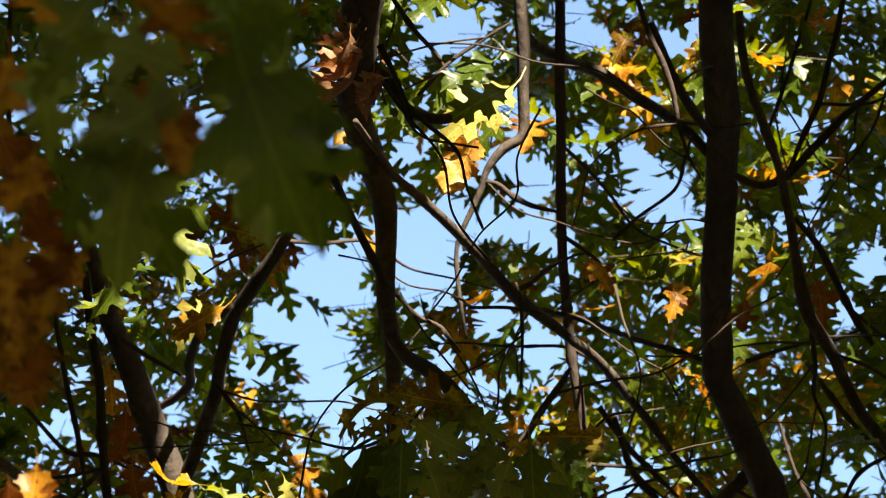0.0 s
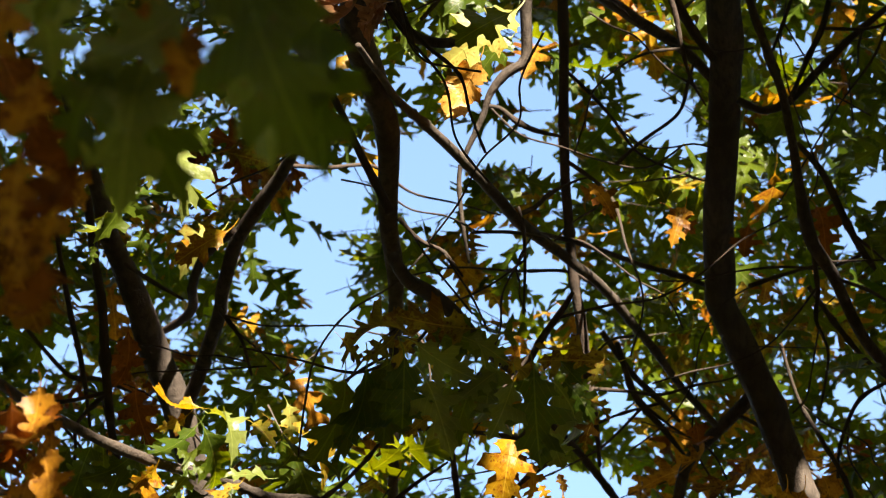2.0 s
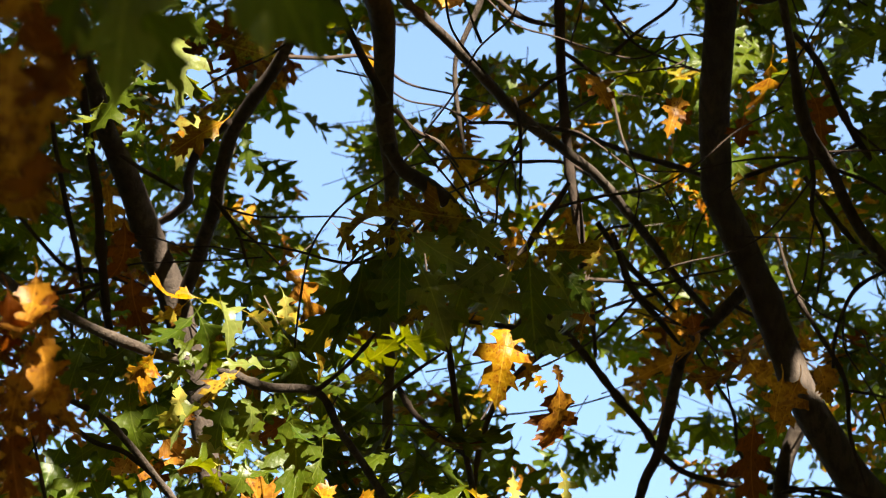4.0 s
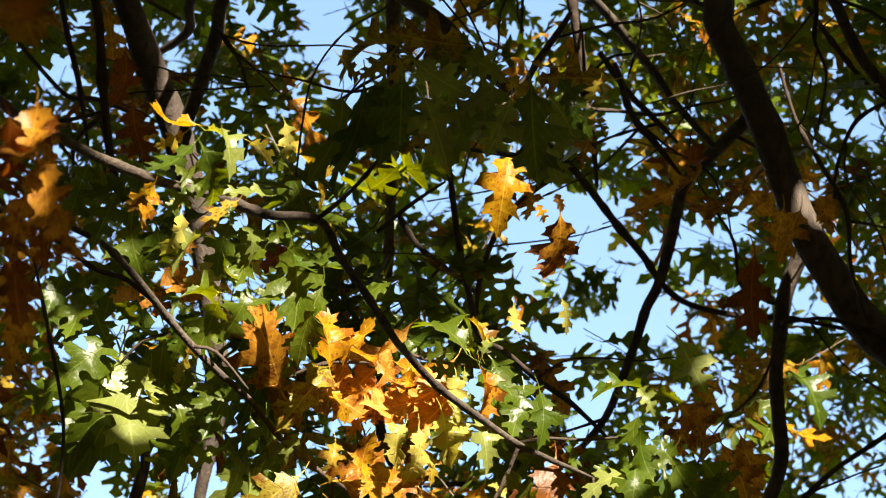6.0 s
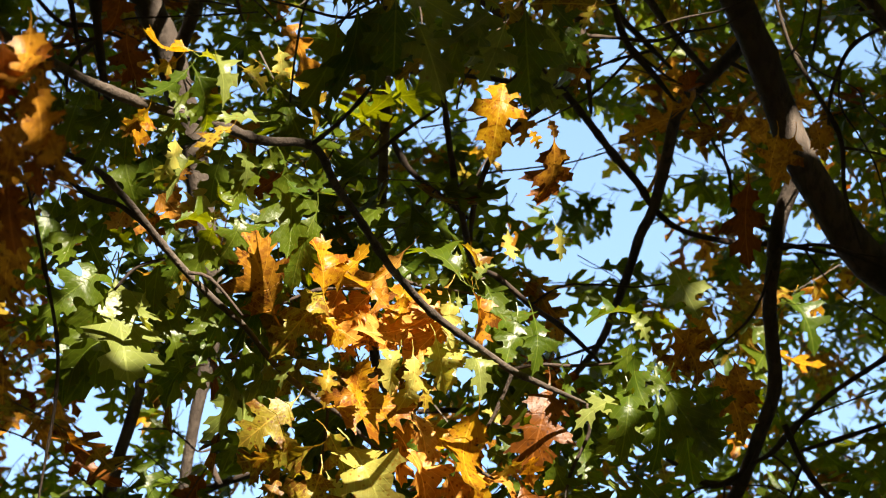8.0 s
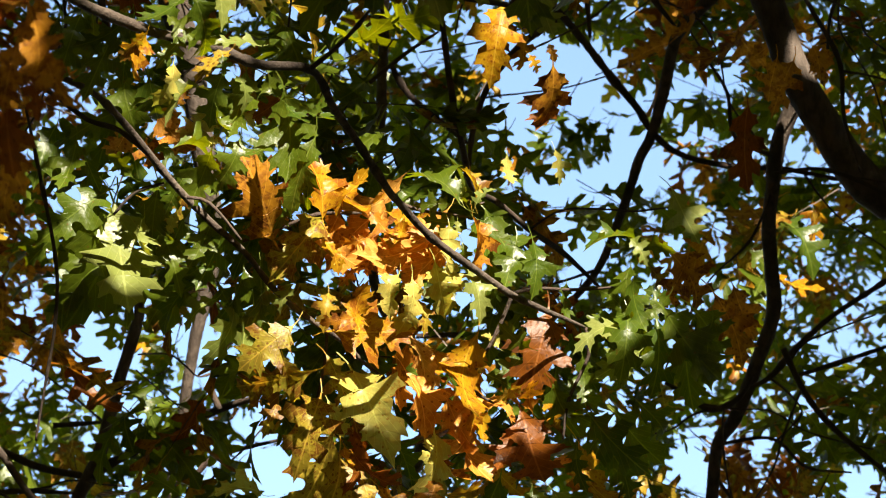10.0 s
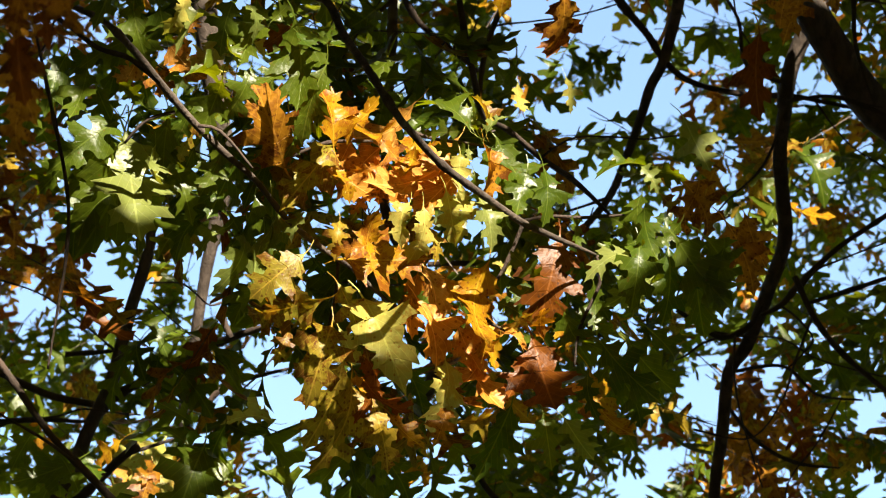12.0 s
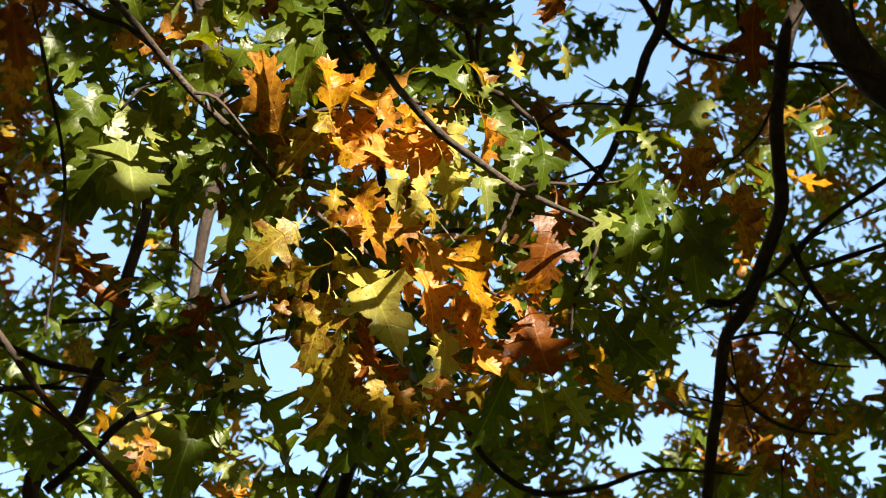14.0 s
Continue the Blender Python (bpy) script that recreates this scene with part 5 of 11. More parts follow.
spray(right_oak, "green", 0.686, 9.521, 5.722, -0.099, 0.088, -0.204, 7, 39144)
spray(right_oak, "green", 0.997, 6.711, 7.449, -0.15, 0.266, 0.013, 8, 43491)
spray(right_oak, "green", 1.226, 6.541, 6.268, -0.09, -0.159, -0.11, 8, 19791)
spray(right_oak, "green", 1.439, 11.601, 6.085, 0.027, 0.125, -0.245, 8, 19788)
spray(right_oak, "green", 1.15, 10.096, 8.77, 0.163, 0.094, -0.125, 8, 79473)
spray(right_oak, "green", 1.21, 6.894, 7.194, -0.288, 0.121, -0.135, 7, 83133)
spray(right_oak, "green", 0.974, 11.134, 8.588, -0.158, 0.065, -0.196, 5, 96220)
spray(right_oak, "green", 0.395, 8.452, 8.473, -0.224, 0.081, 0.117, 7, 11473)
spray(right_oak, "orange", 1.252, 8.433, 6.644, -0.309, 0.021, 0.14, 8, 47282)
spray(right_oak, "green", -0.04, 6.239, 7.194, 0.253, -0.121, -0.184, 7, 88707)
spray(right_oak, "green", 0.409, 8.074, 7.106, 0.222, 0.044, -0.055, 7, 37259)
spray(right_oak, "green", 1.297, 9.553, 5.708, -0.192, -0.063, -0.058, 6, 50054)
spray(right_oak, "green", 0.158, 11.45, 6.664, 0.026, -0.098, -0.209, 5, 66161)
spray(right_oak, "green", 0.39, 9.545, 7.769, -0.244, 0.221, -0.024, 8, 46335)
spray(right_oak, "green", 0.358, 9.319, 5.104, 0.103, -0.31, -0.031, 6, 60615)
spray(right_oak, "green", 0.42, 10.754, 8.569, -0.077, 0.086, -0.202, 8, 21277)
spray(right_oak, "green", 1.004, 12.352, 6.595, -0.052, -0.208, -0.238, 8, 87140)
spray(right_oak, "green", -0.11, 9.753, 5.153, 0.293, 0.012, 0.067, 8, 98586)
spray(right_oak, "green", 0.182, 8.425, 5.234, 0.062, -0.324, -0.168, 6, 5076)
spray(right_oak, "green", 0.412, 7.107, 8.042, 0.193, 0.049, -0.131, 8, 80914)
spray(right_oak, "green", 0.287, 7.889, 6.495, 0.137, -0.014, -0.12, 6, 44690)
spray(right_oak, "green", 0.985, 8.351, 6.721, -0.19, 0.061, 0.017, 6, 39221)
spray(right_oak, "green", 1.418, 8.748, 5.222, -0.321, 0.173, -0.006, 5, 72485)
spray(right_oak, "green", 1.116, 7.863, 8.62, -0.158, 0.211, 0.2, 8, 70974)
spray(right_oak, "green", 1.176, 9.092, 8.821, -0.138, -0.266, 0.05, 7, 48757)
spray(right_oak, "green", 0.367, 7.903, 6.928, -0.032, 0.232, 0.052, 5, 85437)
spray(right_oak, "green", 0.593, 10.098, 9.944, 0.166, 0.046, -0.299, 7, 66423)
spray(right_oak, "green", 0.391, 7.237, 5.493, 0.162, -0.058, -0.134, 5, 71387)
spray(right_oak, "green", 0.916, 6.877, 5.841, 0.326, 0.054, 0.08, 5, 44780)
spray(right_oak, "spotted", 1.292, 9.263, 7.875, 0.114, 0.101, -0.158, 6, 14459)
spray(right_oak, "green", 0.982, 9.711, 9.312, 0.024, 0.194, -0.278, 7, 45996)
spray(right_oak, "orange", 0.671, 9.16, 9.577, -0.027, 0.293, -0.209, 5, 24145)
spray(right_oak, "green", 0.529, 6.296, 7.225, -0.203, 0.006, -0.11, 8, 40944)
spray(right_oak, "green", 1.419, 6.891, 6.657, -0.219, -0.1, -0.1, 5, 79187)
spray(right_oak, "green", 0.484, 9.672, 5.555, -0.229, 0.153, -0.009, 7, 81414)
spray(right_oak, "green", 1.085, 11.899, 7.171, 0.158, 0.137, -0.016, 6, 73860)
spray(right_oak, "green", 0.663, 9.919, 10.277, 0.336, -0.057, 0.122, 8, 39499)
spray(right_oak, "green", 1.298, 8.477, 6.726, -0.014, -0.157, -0.131, 8, 46974)
spray(right_oak, "green", 1.031, 9.565, 9.125, 0.185, -0.176, -0.267, 8, 98753)
spray(right_oak, "green", 0.79, 10.965, 8.365, 0.142, -0.092, 0.079, 6, 24865)
spray(right_oak, "green", 1.651, 9.803, 8.501, 0.246, 0.051, -0.04, 7, 90579)
spray(right_oak, "green", 1.596, 11.782, 6.985, 0.145, -0.284, 0.179, 6, 3855)
spray(right_oak, "green", 1.352, 9.386, 8.005, -0.316, 0.004, 0.076, 6, 19721)
spray(right_oak, "green", 1.649, 10.181, 7.96, 0.172, 0.049, -0.06, 5, 89132)
spray(right_oak, "green", 0.892, 9.034, 7.558, 0.117, 0.223, 0.068, 7, 22403)
spray(right_oak, "green", 1.414, 8.784, 6.214, -0.221, 0.04, -0.137, 7, 93072)
spray(right_oak, "green", 1.47, 11.147, 7.812, 0.095, -0.165, 0.034, 6, 99143)
spray(right_oak, "green", 0.577, 9.108, 7.607, -0.166, -0.001, -0.136, 5, 44479)
spray(right_oak, "spotted", 0.96, 7.742, 6.377, -0.201, -0.156, -0.014, 8, 8916)
spray(right_oak, "green", -0.025, 7.417, 7.628, -0.263, 0.144, -0.104, 6, 24453)
spray(right_oak, "green", 0.723, 9.586, 9.106, 0.246, -0.124, 0.037, 6, 53058)
spray(right_oak, "green", 0.334, 6.207, 6.804, 0.214, 0.064, -0.008, 7, 66697)
spray(right_oak, "orange", 0.851, 9.193, 5.578, 0.225, 0.092, -0.102, 6, 36124)
spray(right_oak, "green", 1.022, 6.798, 6.495, 0.151, -0.122, -0.198, 8, 53361)
spray(right_oak, "green", 1.346, 10.444, 9.247, 0.232, 0.118, -0.062, 7, 58478)
spray(right_oak, "green", 0.86, 7.605, 6.081, 0.074, -0.121, -0.139, 6, 32741)
spray(right_oak, "spotted", 1.394, 8.738, 7.546, 0.018, -0.2, -0.294, 8, 14245)
spray(right_oak, "green", 0.337, 11.036, 8.445, 0.179, 0.046, 0.014, 5, 48776)
spray(right_oak, "green", 0.755, 7.069, 7.509, 0.141, 0.119, -0.192, 6, 56857)
spray(right_oak, "spotted", 1.279, 9.823, 7.729, -0.079, -0.209, 0.161, 7, 62845)
spray(right_oak, "green", 1.243, 12.344, 6.42, 0.124, -0.082, -0.192, 6, 67113)
spray(right_oak, "green", 0.882, 8.778, 9.362, 0.322, -0.037, -0.061, 8, 62693)
spray(right_oak, "green", -0.186, 10.987, 6.939, 0.049, 0.089, 0.212, 5, 91479)
spray(right_oak, "green", 1.153, 7.558, 7.909, -0.178, -0.096, -0.145, 8, 85450)
spray(right_oak, "orange", 1.703, 9.455, 7.749, -0.294, 0.039, 0.002, 8, 90252)
spray(right_oak, "green", 0.425, 7.158, 7.282, 0.198, -0.138, -0.133, 7, 65946)
spray(right_oak, "green", 1.015, 10.57, 5.838, -0.229, 0.071, -0.279, 8, 60730)
spray(right_oak, "green", 1.528, 7.993, 6.871, -0.073, 0.221, 0.234, 5, 1857)
spray(right_oak, "green", 1.195, 8.045, 6.742, -0.1, -0.041, -0.169, 7, 66392)
spray(right_oak, "orange", 1.335, 8.989, 6.978, -0.115, -0.063, -0.302, 7, 88482)
spray(right_oak, "green", 0.824, 10.16, 6.846, -0.173, 0.179, -0.007, 7, 94392)
spray(right_oak, "green", 0.642, 6.482, 6.921, 0.175, -0.129, -0.02, 6, 58079)
spray(right_oak, "green", 1.199, 9.705, 5.459, -0.146, 0.041, -0.123, 6, 75641)
spray(right_oak, "green", 0.395, 9.648, 7.856, 0.089, 0.13, -0.218, 7, 9750)
spray(right_oak, "green", 0.307, 8.437, 4.918, -0.188, -0.063, 0.058, 7, 84335)
spray(right_oak, "green", 1.37, 10.299, 10.03, 0.272, -0.127, -0.231, 6, 22164)
spray(right_oak, "green", 1.779, 10.759, 5.719, -0.122, 0.157, -0.141, 5, 25962)
spray(right_oak, "green", 1.656, 9.895, 8.485, -0.281, 0.165, 0.066, 7, 99654)
spray(right_oak, "green", 1.829, 10.121, 8.27, -0.042, -0.183, 0.086, 8, 13886)
spray(right_oak, "green", 0.123, 9.409, 5.154, 0.113, -0.122, -0.174, 7, 28161)
spray(right_oak, "green", 1.858, 10.856, 8.859, -0.097, 0.18, -0.137, 5, 59212)
spray(right_oak, "spotted", 0.781, 8.771, 6.168, 0.216, -0.112, -0.137, 6, 26319)
spray(right_oak, "green", 0.571, 10.693, 6.255, -0.176, 0.054, -0.072, 7, 38018)
spray(right_oak, "green", 0.351, 9.527, 9.587, 0.076, -0.077, -0.263, 5, 82511)
spray(right_oak, "orange", 1.085, 8.927, 6.149, 0.233, 0.105, -0.063, 6, 79487)
spray(right_oak, "green", 0.717, 9.687, 9.628, 0.267, -0.127, -0.137, 5, 1243)
spray(right_oak, "green", 1.204, 6.758, 7.314, 0.204, -0.082, 0.142, 7, 80946)
spray(right_oak, "green", 0.826, 8.982, 9.334, -0.085, -0.232, -0.27, 7, 86747)
spray(right_oak, "green", 0.615, 6.458, 6.883, -0.213, -0.14, -0.155, 8, 24247)
spray(right_oak, "green", 1.301, 10.693, 7.433, -0.239, 0.162, 0.018, 8, 60722)
spray(right_oak, "spotted", 0.422, 10.37, 8.39, 0.298, -0.158, 0.004, 6, 96070)
spray(right_oak, "green", 0.11, 8.576, 9.265, 0.276, 0.161, -0.115, 7, 84592)
spray(right_oak, "green", 0.61, 8.741, 7.188, -0.101, 0.165, 0.05, 5, 46151)
spray(right_oak, "green", 0.424, 9.628, 5.585, -0.079, 0.244, 0.163, 8, 47201)
spray(right_oak, "green", 1.4, 10.807, 7.443, 0.22, 0.06, -0.075, 6, 69595)
spray(right_oak, "green", 1.408, 7.558, 6.783, -0.197, -0.054, -0.07, 5, 45082)
spray(right_oak, "green", 0.901, 9.876, 5.426, -0.271, 0.037, -0.029, 6, 32698)
spray(right_oak, "green", 1.169, 7.15, 5.342, 0.16, -0.023, -0.146, 7, 9517)
spray(right_oak, "green", 1.097, 10.181, 8.147, 0.322, -0.069, -0.056, 5, 90251)
spray(right_oak, "green", 0.941, 10.89, 8.448, 0.19, 0.274, 0.115, 6, 3536)
spray(right_oak, "orange", 0.895, 7.097, 5.845, 0.126, -0.193, -0.039, 6, 77088)
spray(right_oak, "green", 0.036, 9.31, 8.439, 0.157, 0.099, 0.035, 6, 71026)
spray(right_oak, "green", 1.378, 9.139, 9.368, -0.295, -0.06, -0.098, 5, 17993)
spray(right_oak, "spotted", 1.291, 8.506, 7.489, -0.138, 0.256, -0.142, 6, 73879)
spray(right_oak, "green", -0.028, 7.353, 6.061, -0.155, -0.1, -0.088, 5, 17742)
spray(right_oak, "green", 0.504, 11.246, 7.255, -0.131, -0.175, -0.094, 7, 61694)
spray(right_oak, "green", 1.671, 9.607, 7.788, 0.185, 0.207, -0.165, 6, 50376)
spray(right_oak, "green", 0.473, 10.014, 10.312, -0.099, -0.224, 0.16, 5, 94576)
spray(right_oak, "green", 1.174, 7.574, 7.52, 0.233, 0, -0.196, 6, 35004)
spray(right_oak, "green", 1.819, 9.533, 9.166, -0.009, -0.135, -0.191, 8, 8788)
spray(right_oak, "green", 1.36, 8.196, 8.983, 0.124, 0.226, -0.119, 6, 40864)
spray(right_oak, "orange", 0.591, 11.607, 7.068, -0.178, 0.053, -0.115, 5, 22581)
spray(right_oak, "green", 0.66, 8.98, 8.653, -0.187, -0.022, -0.29, 6, 54889)
spray(right_oak, "green", 1.777, 12.082, 6.819, -0.213, -0.092, 0.016, 6, 62529)
spray(right_oak, "green", 0.251, 8.678, 5.104, -0.254, -0.164, -0.11, 5, 87865)
spray(right_oak, "green", 1.846, 10.034, 10.037, 0.178, -0.032, -0.085, 8, 96644)
spray(right_oak, "green", 1.403, 9.941, 6.629, 0.275, -0.024, -0.059, 5, 50621)
spray(right_oak, "green", 0.007, 7.902, 8.652, -0.164, 0.191, -0.132, 5, 13363)
spray(right_oak, "green", 0.955, 6.9, 7.626, -0.256, 0.218, 0.123, 6, 71845)
spray(right_oak, "green", 1.588, 9.641, 6.256, -0.071, -0.08, -0.281, 7, 26879)
spray(right_oak, "green", 0.118, 10.051, 9.002, 0.184, -0.019, -0.15, 6, 46156)
spray(right_oak, "green", 0.091, 10.399, 6.647, -0.088, 0.154, 0.053, 7, 43354)
spray(right_oak, "green", 1.168, 6.186, 6.697, 0.1, -0.295, 0.033, 8, 84853)
spray(right_oak, "green", 1.396, 6.949, 6.98, -0.199, 0.068, -0.103, 5, 34920)
spray(right_oak, "green", 0.871, 7.377, 7.908, 0.183, -0.081, 0.039, 8, 28829)
spray(right_oak, "green", 0.982, 10.425, 8.081, -0.283, -0.06, -0.21, 6, 61434)
spray(right_oak, "green", 2.154, 11.293, 8.384, -0.333, -0.091, 0.054, 5, 36408)
spray(right_oak, "green", 1.478, 9.819, 5.998, 0.207, 0.021, -0.143, 6, 43236)
spray(right_oak, "green", 0.459, 8.587, 6.813, -0.361, -0.022, 0.1, 6, 27654)
spray(right_oak, "orange", 0.994, 8.329, 6.54, -0.306, -0.104, 0.166, 5, 96601)
spray(right_oak, "green", 1.324, 8.617, 5.932, 0.183, -0.11, -0.174, 5, 36371)
spray(right_oak, "green", 1.241, 8.494, 7.017, -0.158, -0.121, 0.084, 6, 84951)
spray(right_oak, "green", 1.843, 10.327, 8.51, 0.124, 0.08, -0.185, 5, 75148)
spray(right_oak, "green", 1.73, 9.961, 6.557, -0.068, 0.215, 0.053, 7, 67791)
spray(right_oak, "green", 1.292, 8.106, 6.218, -0.014, -0.181, -0.307, 8, 20788)
spray(right_oak, "green", 0.092, 8.956, 4.983, 0.234, -0.014, 0.029, 5, 92821)
spray(right_oak, "green", 0.858, 10.769, 5.814, 0.133, 0.065, -0.138, 6, 25863)
spray(right_oak, "green", 0.534, 9.839, 8.782, 0.144, -0.068, -0.201, 7, 77300)
spray(right_oak, "green", 0.058, 8.382, 8.447, -0.356, 0.01, 0.07, 7, 31815)
spray(right_oak, "green", 0.296, 8.843, 8.89, 0.226, -0.112, -0.061, 8, 54202)
spray(right_oak, "green", 0.655, 9.628, 9.375, -0.277, 0.002, -0.24, 8, 15097)
spray(right_oak, "green", 0.07, 8.263, 6.011, 0.158, -0.207, -0.076, 7, 53157)
spray(right_oak, "green", 0.983, 6.463, 6.961, -0.25, -0.15, -0.081, 8, 40673)
spray(right_oak, "green", 0.691, 9.199, 8.141, -0.361, -0.018, -0.046, 5, 86514)
spray(right_oak, "green", 1.145, 6.785, 6.605, 0.109, -0.154, -0.067, 8, 54723)
spray(right_oak, "green", 1.109, 8.104, 5.102, 0.328, -0.135, 0.022, 5, 75716)
spray(right_oak, "green", 0.829, 10.312, 6.192, -0.21, -0.095, -0.177, 6, 94487)
spray(right_oak, "green", 0.393, 12.173, 6.835, -0.261, 0.055, -0.185, 5, 86796)
spray(right_oak, "green", 0.563, 7.526, 7.717, -0.277, 0.044, -0.18, 5, 76905)
spray(right_oak, "green", 1.011, 8.766, 7.71, 0.169, -0.004, 0.076, 8, 624)
spray(right_oak, "green", 1.56, 11.708, 7.4, 0.105, -0.083, -0.16, 7, 77855)
spray(right_oak, "green", 1.747, 9.922, 10.427, 0.259, -0.131, -0.117, 6, 10896)
spray(right_oak, "green", 1.034, 9.668, 7.798, 0.174, -0.039, 0.229, 7, 84873)
spray(right_oak, "green", 0.595, 6.461, 6.571, 0.256, 0.066, -0.172, 5, 59508)
spray(right_oak, "green", 0.327, 11.101, 6.667, -0.293, 0.015, 0.098, 5, 10602)
spray(right_oak, "green", 1.499, 8.711, 5.718, -0.299, 0.021, -0.1, 7, 29455)
spray(right_oak, "green", 0.953, 9.207, 8.169, -0.098, 0.025, -0.2, 5, 20662)
spray(right_oak, "green", 1.715, 10.765, 9.206, -0.186, -0.078, 0.065, 5, 78664)
spray(right_oak, "green", 1.516, 10.33, 6.22, 0.332, 0.065, 0.127, 5, 48780)
spray(right_oak, "green", 0.945, 11.68, 7.251, 0.26, 0.002, -0.055, 5, 36820)
spray(right_oak, "green", 0.916, 10.132, 7.479, 0.331, -0.008, -0.158, 5, 74139)
spray(right_oak, "green", 0.741, 9.352, 7.201, -0.262, -0.002, 0.076, 5, 97796)
spray(right_oak, "green", 1.041, 9.518, 6.257, 0.19, 0.089, -0.184, 6, 84923)
spray(right_oak, "green", 0.781, 10.235, 6.65, -0.099, 0.092, -0.147, 7, 75611)
spray(right_oak, "green", 0.679, 6.921, 6.999, 0.22, 0.181, -0.228, 5, 30594)
spray(right_oak, "green", 0.239, 9.868, 6.479, 0.158, 0.245, 0.187, 5, 73576)
spray(right_oak, "green", 1.663, 9.282, 9.187, -0.039, 0.013, -0.303, 7, 60909)
spray(right_oak, "green", 0.183, 7.412, 6.867, 0.263, 0.036, -0.209, 5, 47055)
spray(right_oak, "spotted", 0.958, 7.389, 5.484, -0.245, -0.087, -0.134, 7, 70575)
spray(right_oak, "green", 0.889, 10.838, 6.612, -0.223, -0.061, 0.117, 5, 3622)
spray(right_oak, "green", 1.76, 8.879, 8.861, -0.197, -0.136, -0.213, 5, 60712)
spray(right_oak, "green", 1.766, 9.656, 9.878, -0.031, -0.151, 0.149, 6, 70427)
spray(right_oak, "green", 0.435, 11.965, 6.703, 0.275, -0.135, 0.082, 5, 45566)
spray(right_oak, "green", 0.697, 10.313, 8.687, 0.162, -0.047, 0.075, 8, 54079)
spray(right_oak, "green", 0.818, 11.139, 8.22, -0.065, -0.228, -0.041, 5, 1610)
spray(right_oak, "green", 1, 11.458, 7.756, -0.168, 0.075, -0.107, 5, 75043)
spray(right_oak, "green", 1.413, 10.791, 6.58, 0.34, -0.025, -0.077, 7, 42153)
spray(right_oak, "green", 0.72, 7.656, 6.597, -0.011, 0.029, -0.184, 5, 37786)
spray(right_oak, "green", 1.573, 10.861, 8.394, 0.156, 0.116, -0.031, 5, 39510)
spray(right_oak, "green", 0.537, 7.762, 6.815, 0.147, -0.179, -0.171, 7, 65469)
spray(right_oak, "green", 1.65, 8.663, 9.252, 0.151, 0.12, -0.121, 7, 29679)
spray(right_oak, "green", 1.061, 8.978, 5.056, 0.063, -0.014, -0.182, 5, 70113)
spray(right_oak, "orange", 0.869, 10.409, 5.726, 0.246, -0.163, 0.1, 5, 69814)
spray(right_oak, "green", 0.181, 9.714, 6.149, 0.106, 0.155, -0.089, 7, 49526)
spray(right_oak, "green", 1.972, 11.51, 7.899, -0.074, 0.117, -0.124, 8, 31404)
spray(right_oak, "green", 0.4, 9.287, 8.595, 0.138, 0.065, -0.102, 6, 96413)
spray(right_oak, "orange", 0.567, 11.095, 6.299, -0.222, -0.105, 0.093, 5, 60995)
spray(right_oak, "green", 1.622, 9.889, 9.322, -0.28, -0.161, -0.123, 7, 66894)
spray(right_oak, "green", 1.329, 7.5, 5.979, 0, 0.197, 0.077, 6, 52325)
spray(right_oak, "green", 1.514, 10.689, 7.615, 0.236, 0.171, 0.074, 5, 31622)
spray(right_oak, "orange", 1.608, 10.027, 7.159, 0.326, -0.055, 0.083, 5, 661)
spray(right_oak, "green", 1.588, 9, 8.07, 0.266, 0.09, -0.256, 5, 63587)
spray(right_oak, "green", 0.976, 7.538, 4.707, 0.201, -0.095, -0.043, 5, 77786)
spray(right_oak, "green", 1.065, 6.481, 6.639, -0.218, 0.058, 0.07, 7, 62284)
spray(right_oak, "green", 1.554, 9.077, 7.237, -0.153, -0.137, 0.163, 6, 18053)
spray(right_oak, "orange", 0.265, 11.491, 7.072, 0.172, 0.062, 0.048, 5, 43274)
spray(right_oak, "green", 1.298, 11.125, 8.045, -0.094, 0.115, -0.312, 5, 71701)
spray(right_oak, "green", 1.643, 12.119, 6.811, -0.138, 0.079, -0.148, 7, 77288)
spray(right_oak, "green", 0.626, 5.324, 5.08, 0.218, 0.074, 0.05, 1, 10612)
spray(right_oak, "green", 0.669, 6.523, 4.295, -0.24, 0.093, 0.141, 1, 22128)
spray(right_oak, "green", 0.738, 5.388, 5.973, 0.047, -0.117, 0.312, 3, 35693)
spray(right_oak, "green", 0.599, 6.406, 4.771, -0.283, -0.043, -0.094, 2, 84419)
spray(right_oak, "green", 0.782, 5.405, 5.889, 0.21, 0.027, 0.101, 2, 94427)
spray(right_oak, "green", 0.795, 5.504, 5.298, 0.152, -0.095, 0.114, 3, 29655)
spray(right_oak, "orange", 0.473, 6.042, 5.331, 0.228, 0.023, -0.062, 2, 18782)
left_oak = oak(-0.5, 7.2, "oak with crooked dark limbs and deeply lobed green leaves")
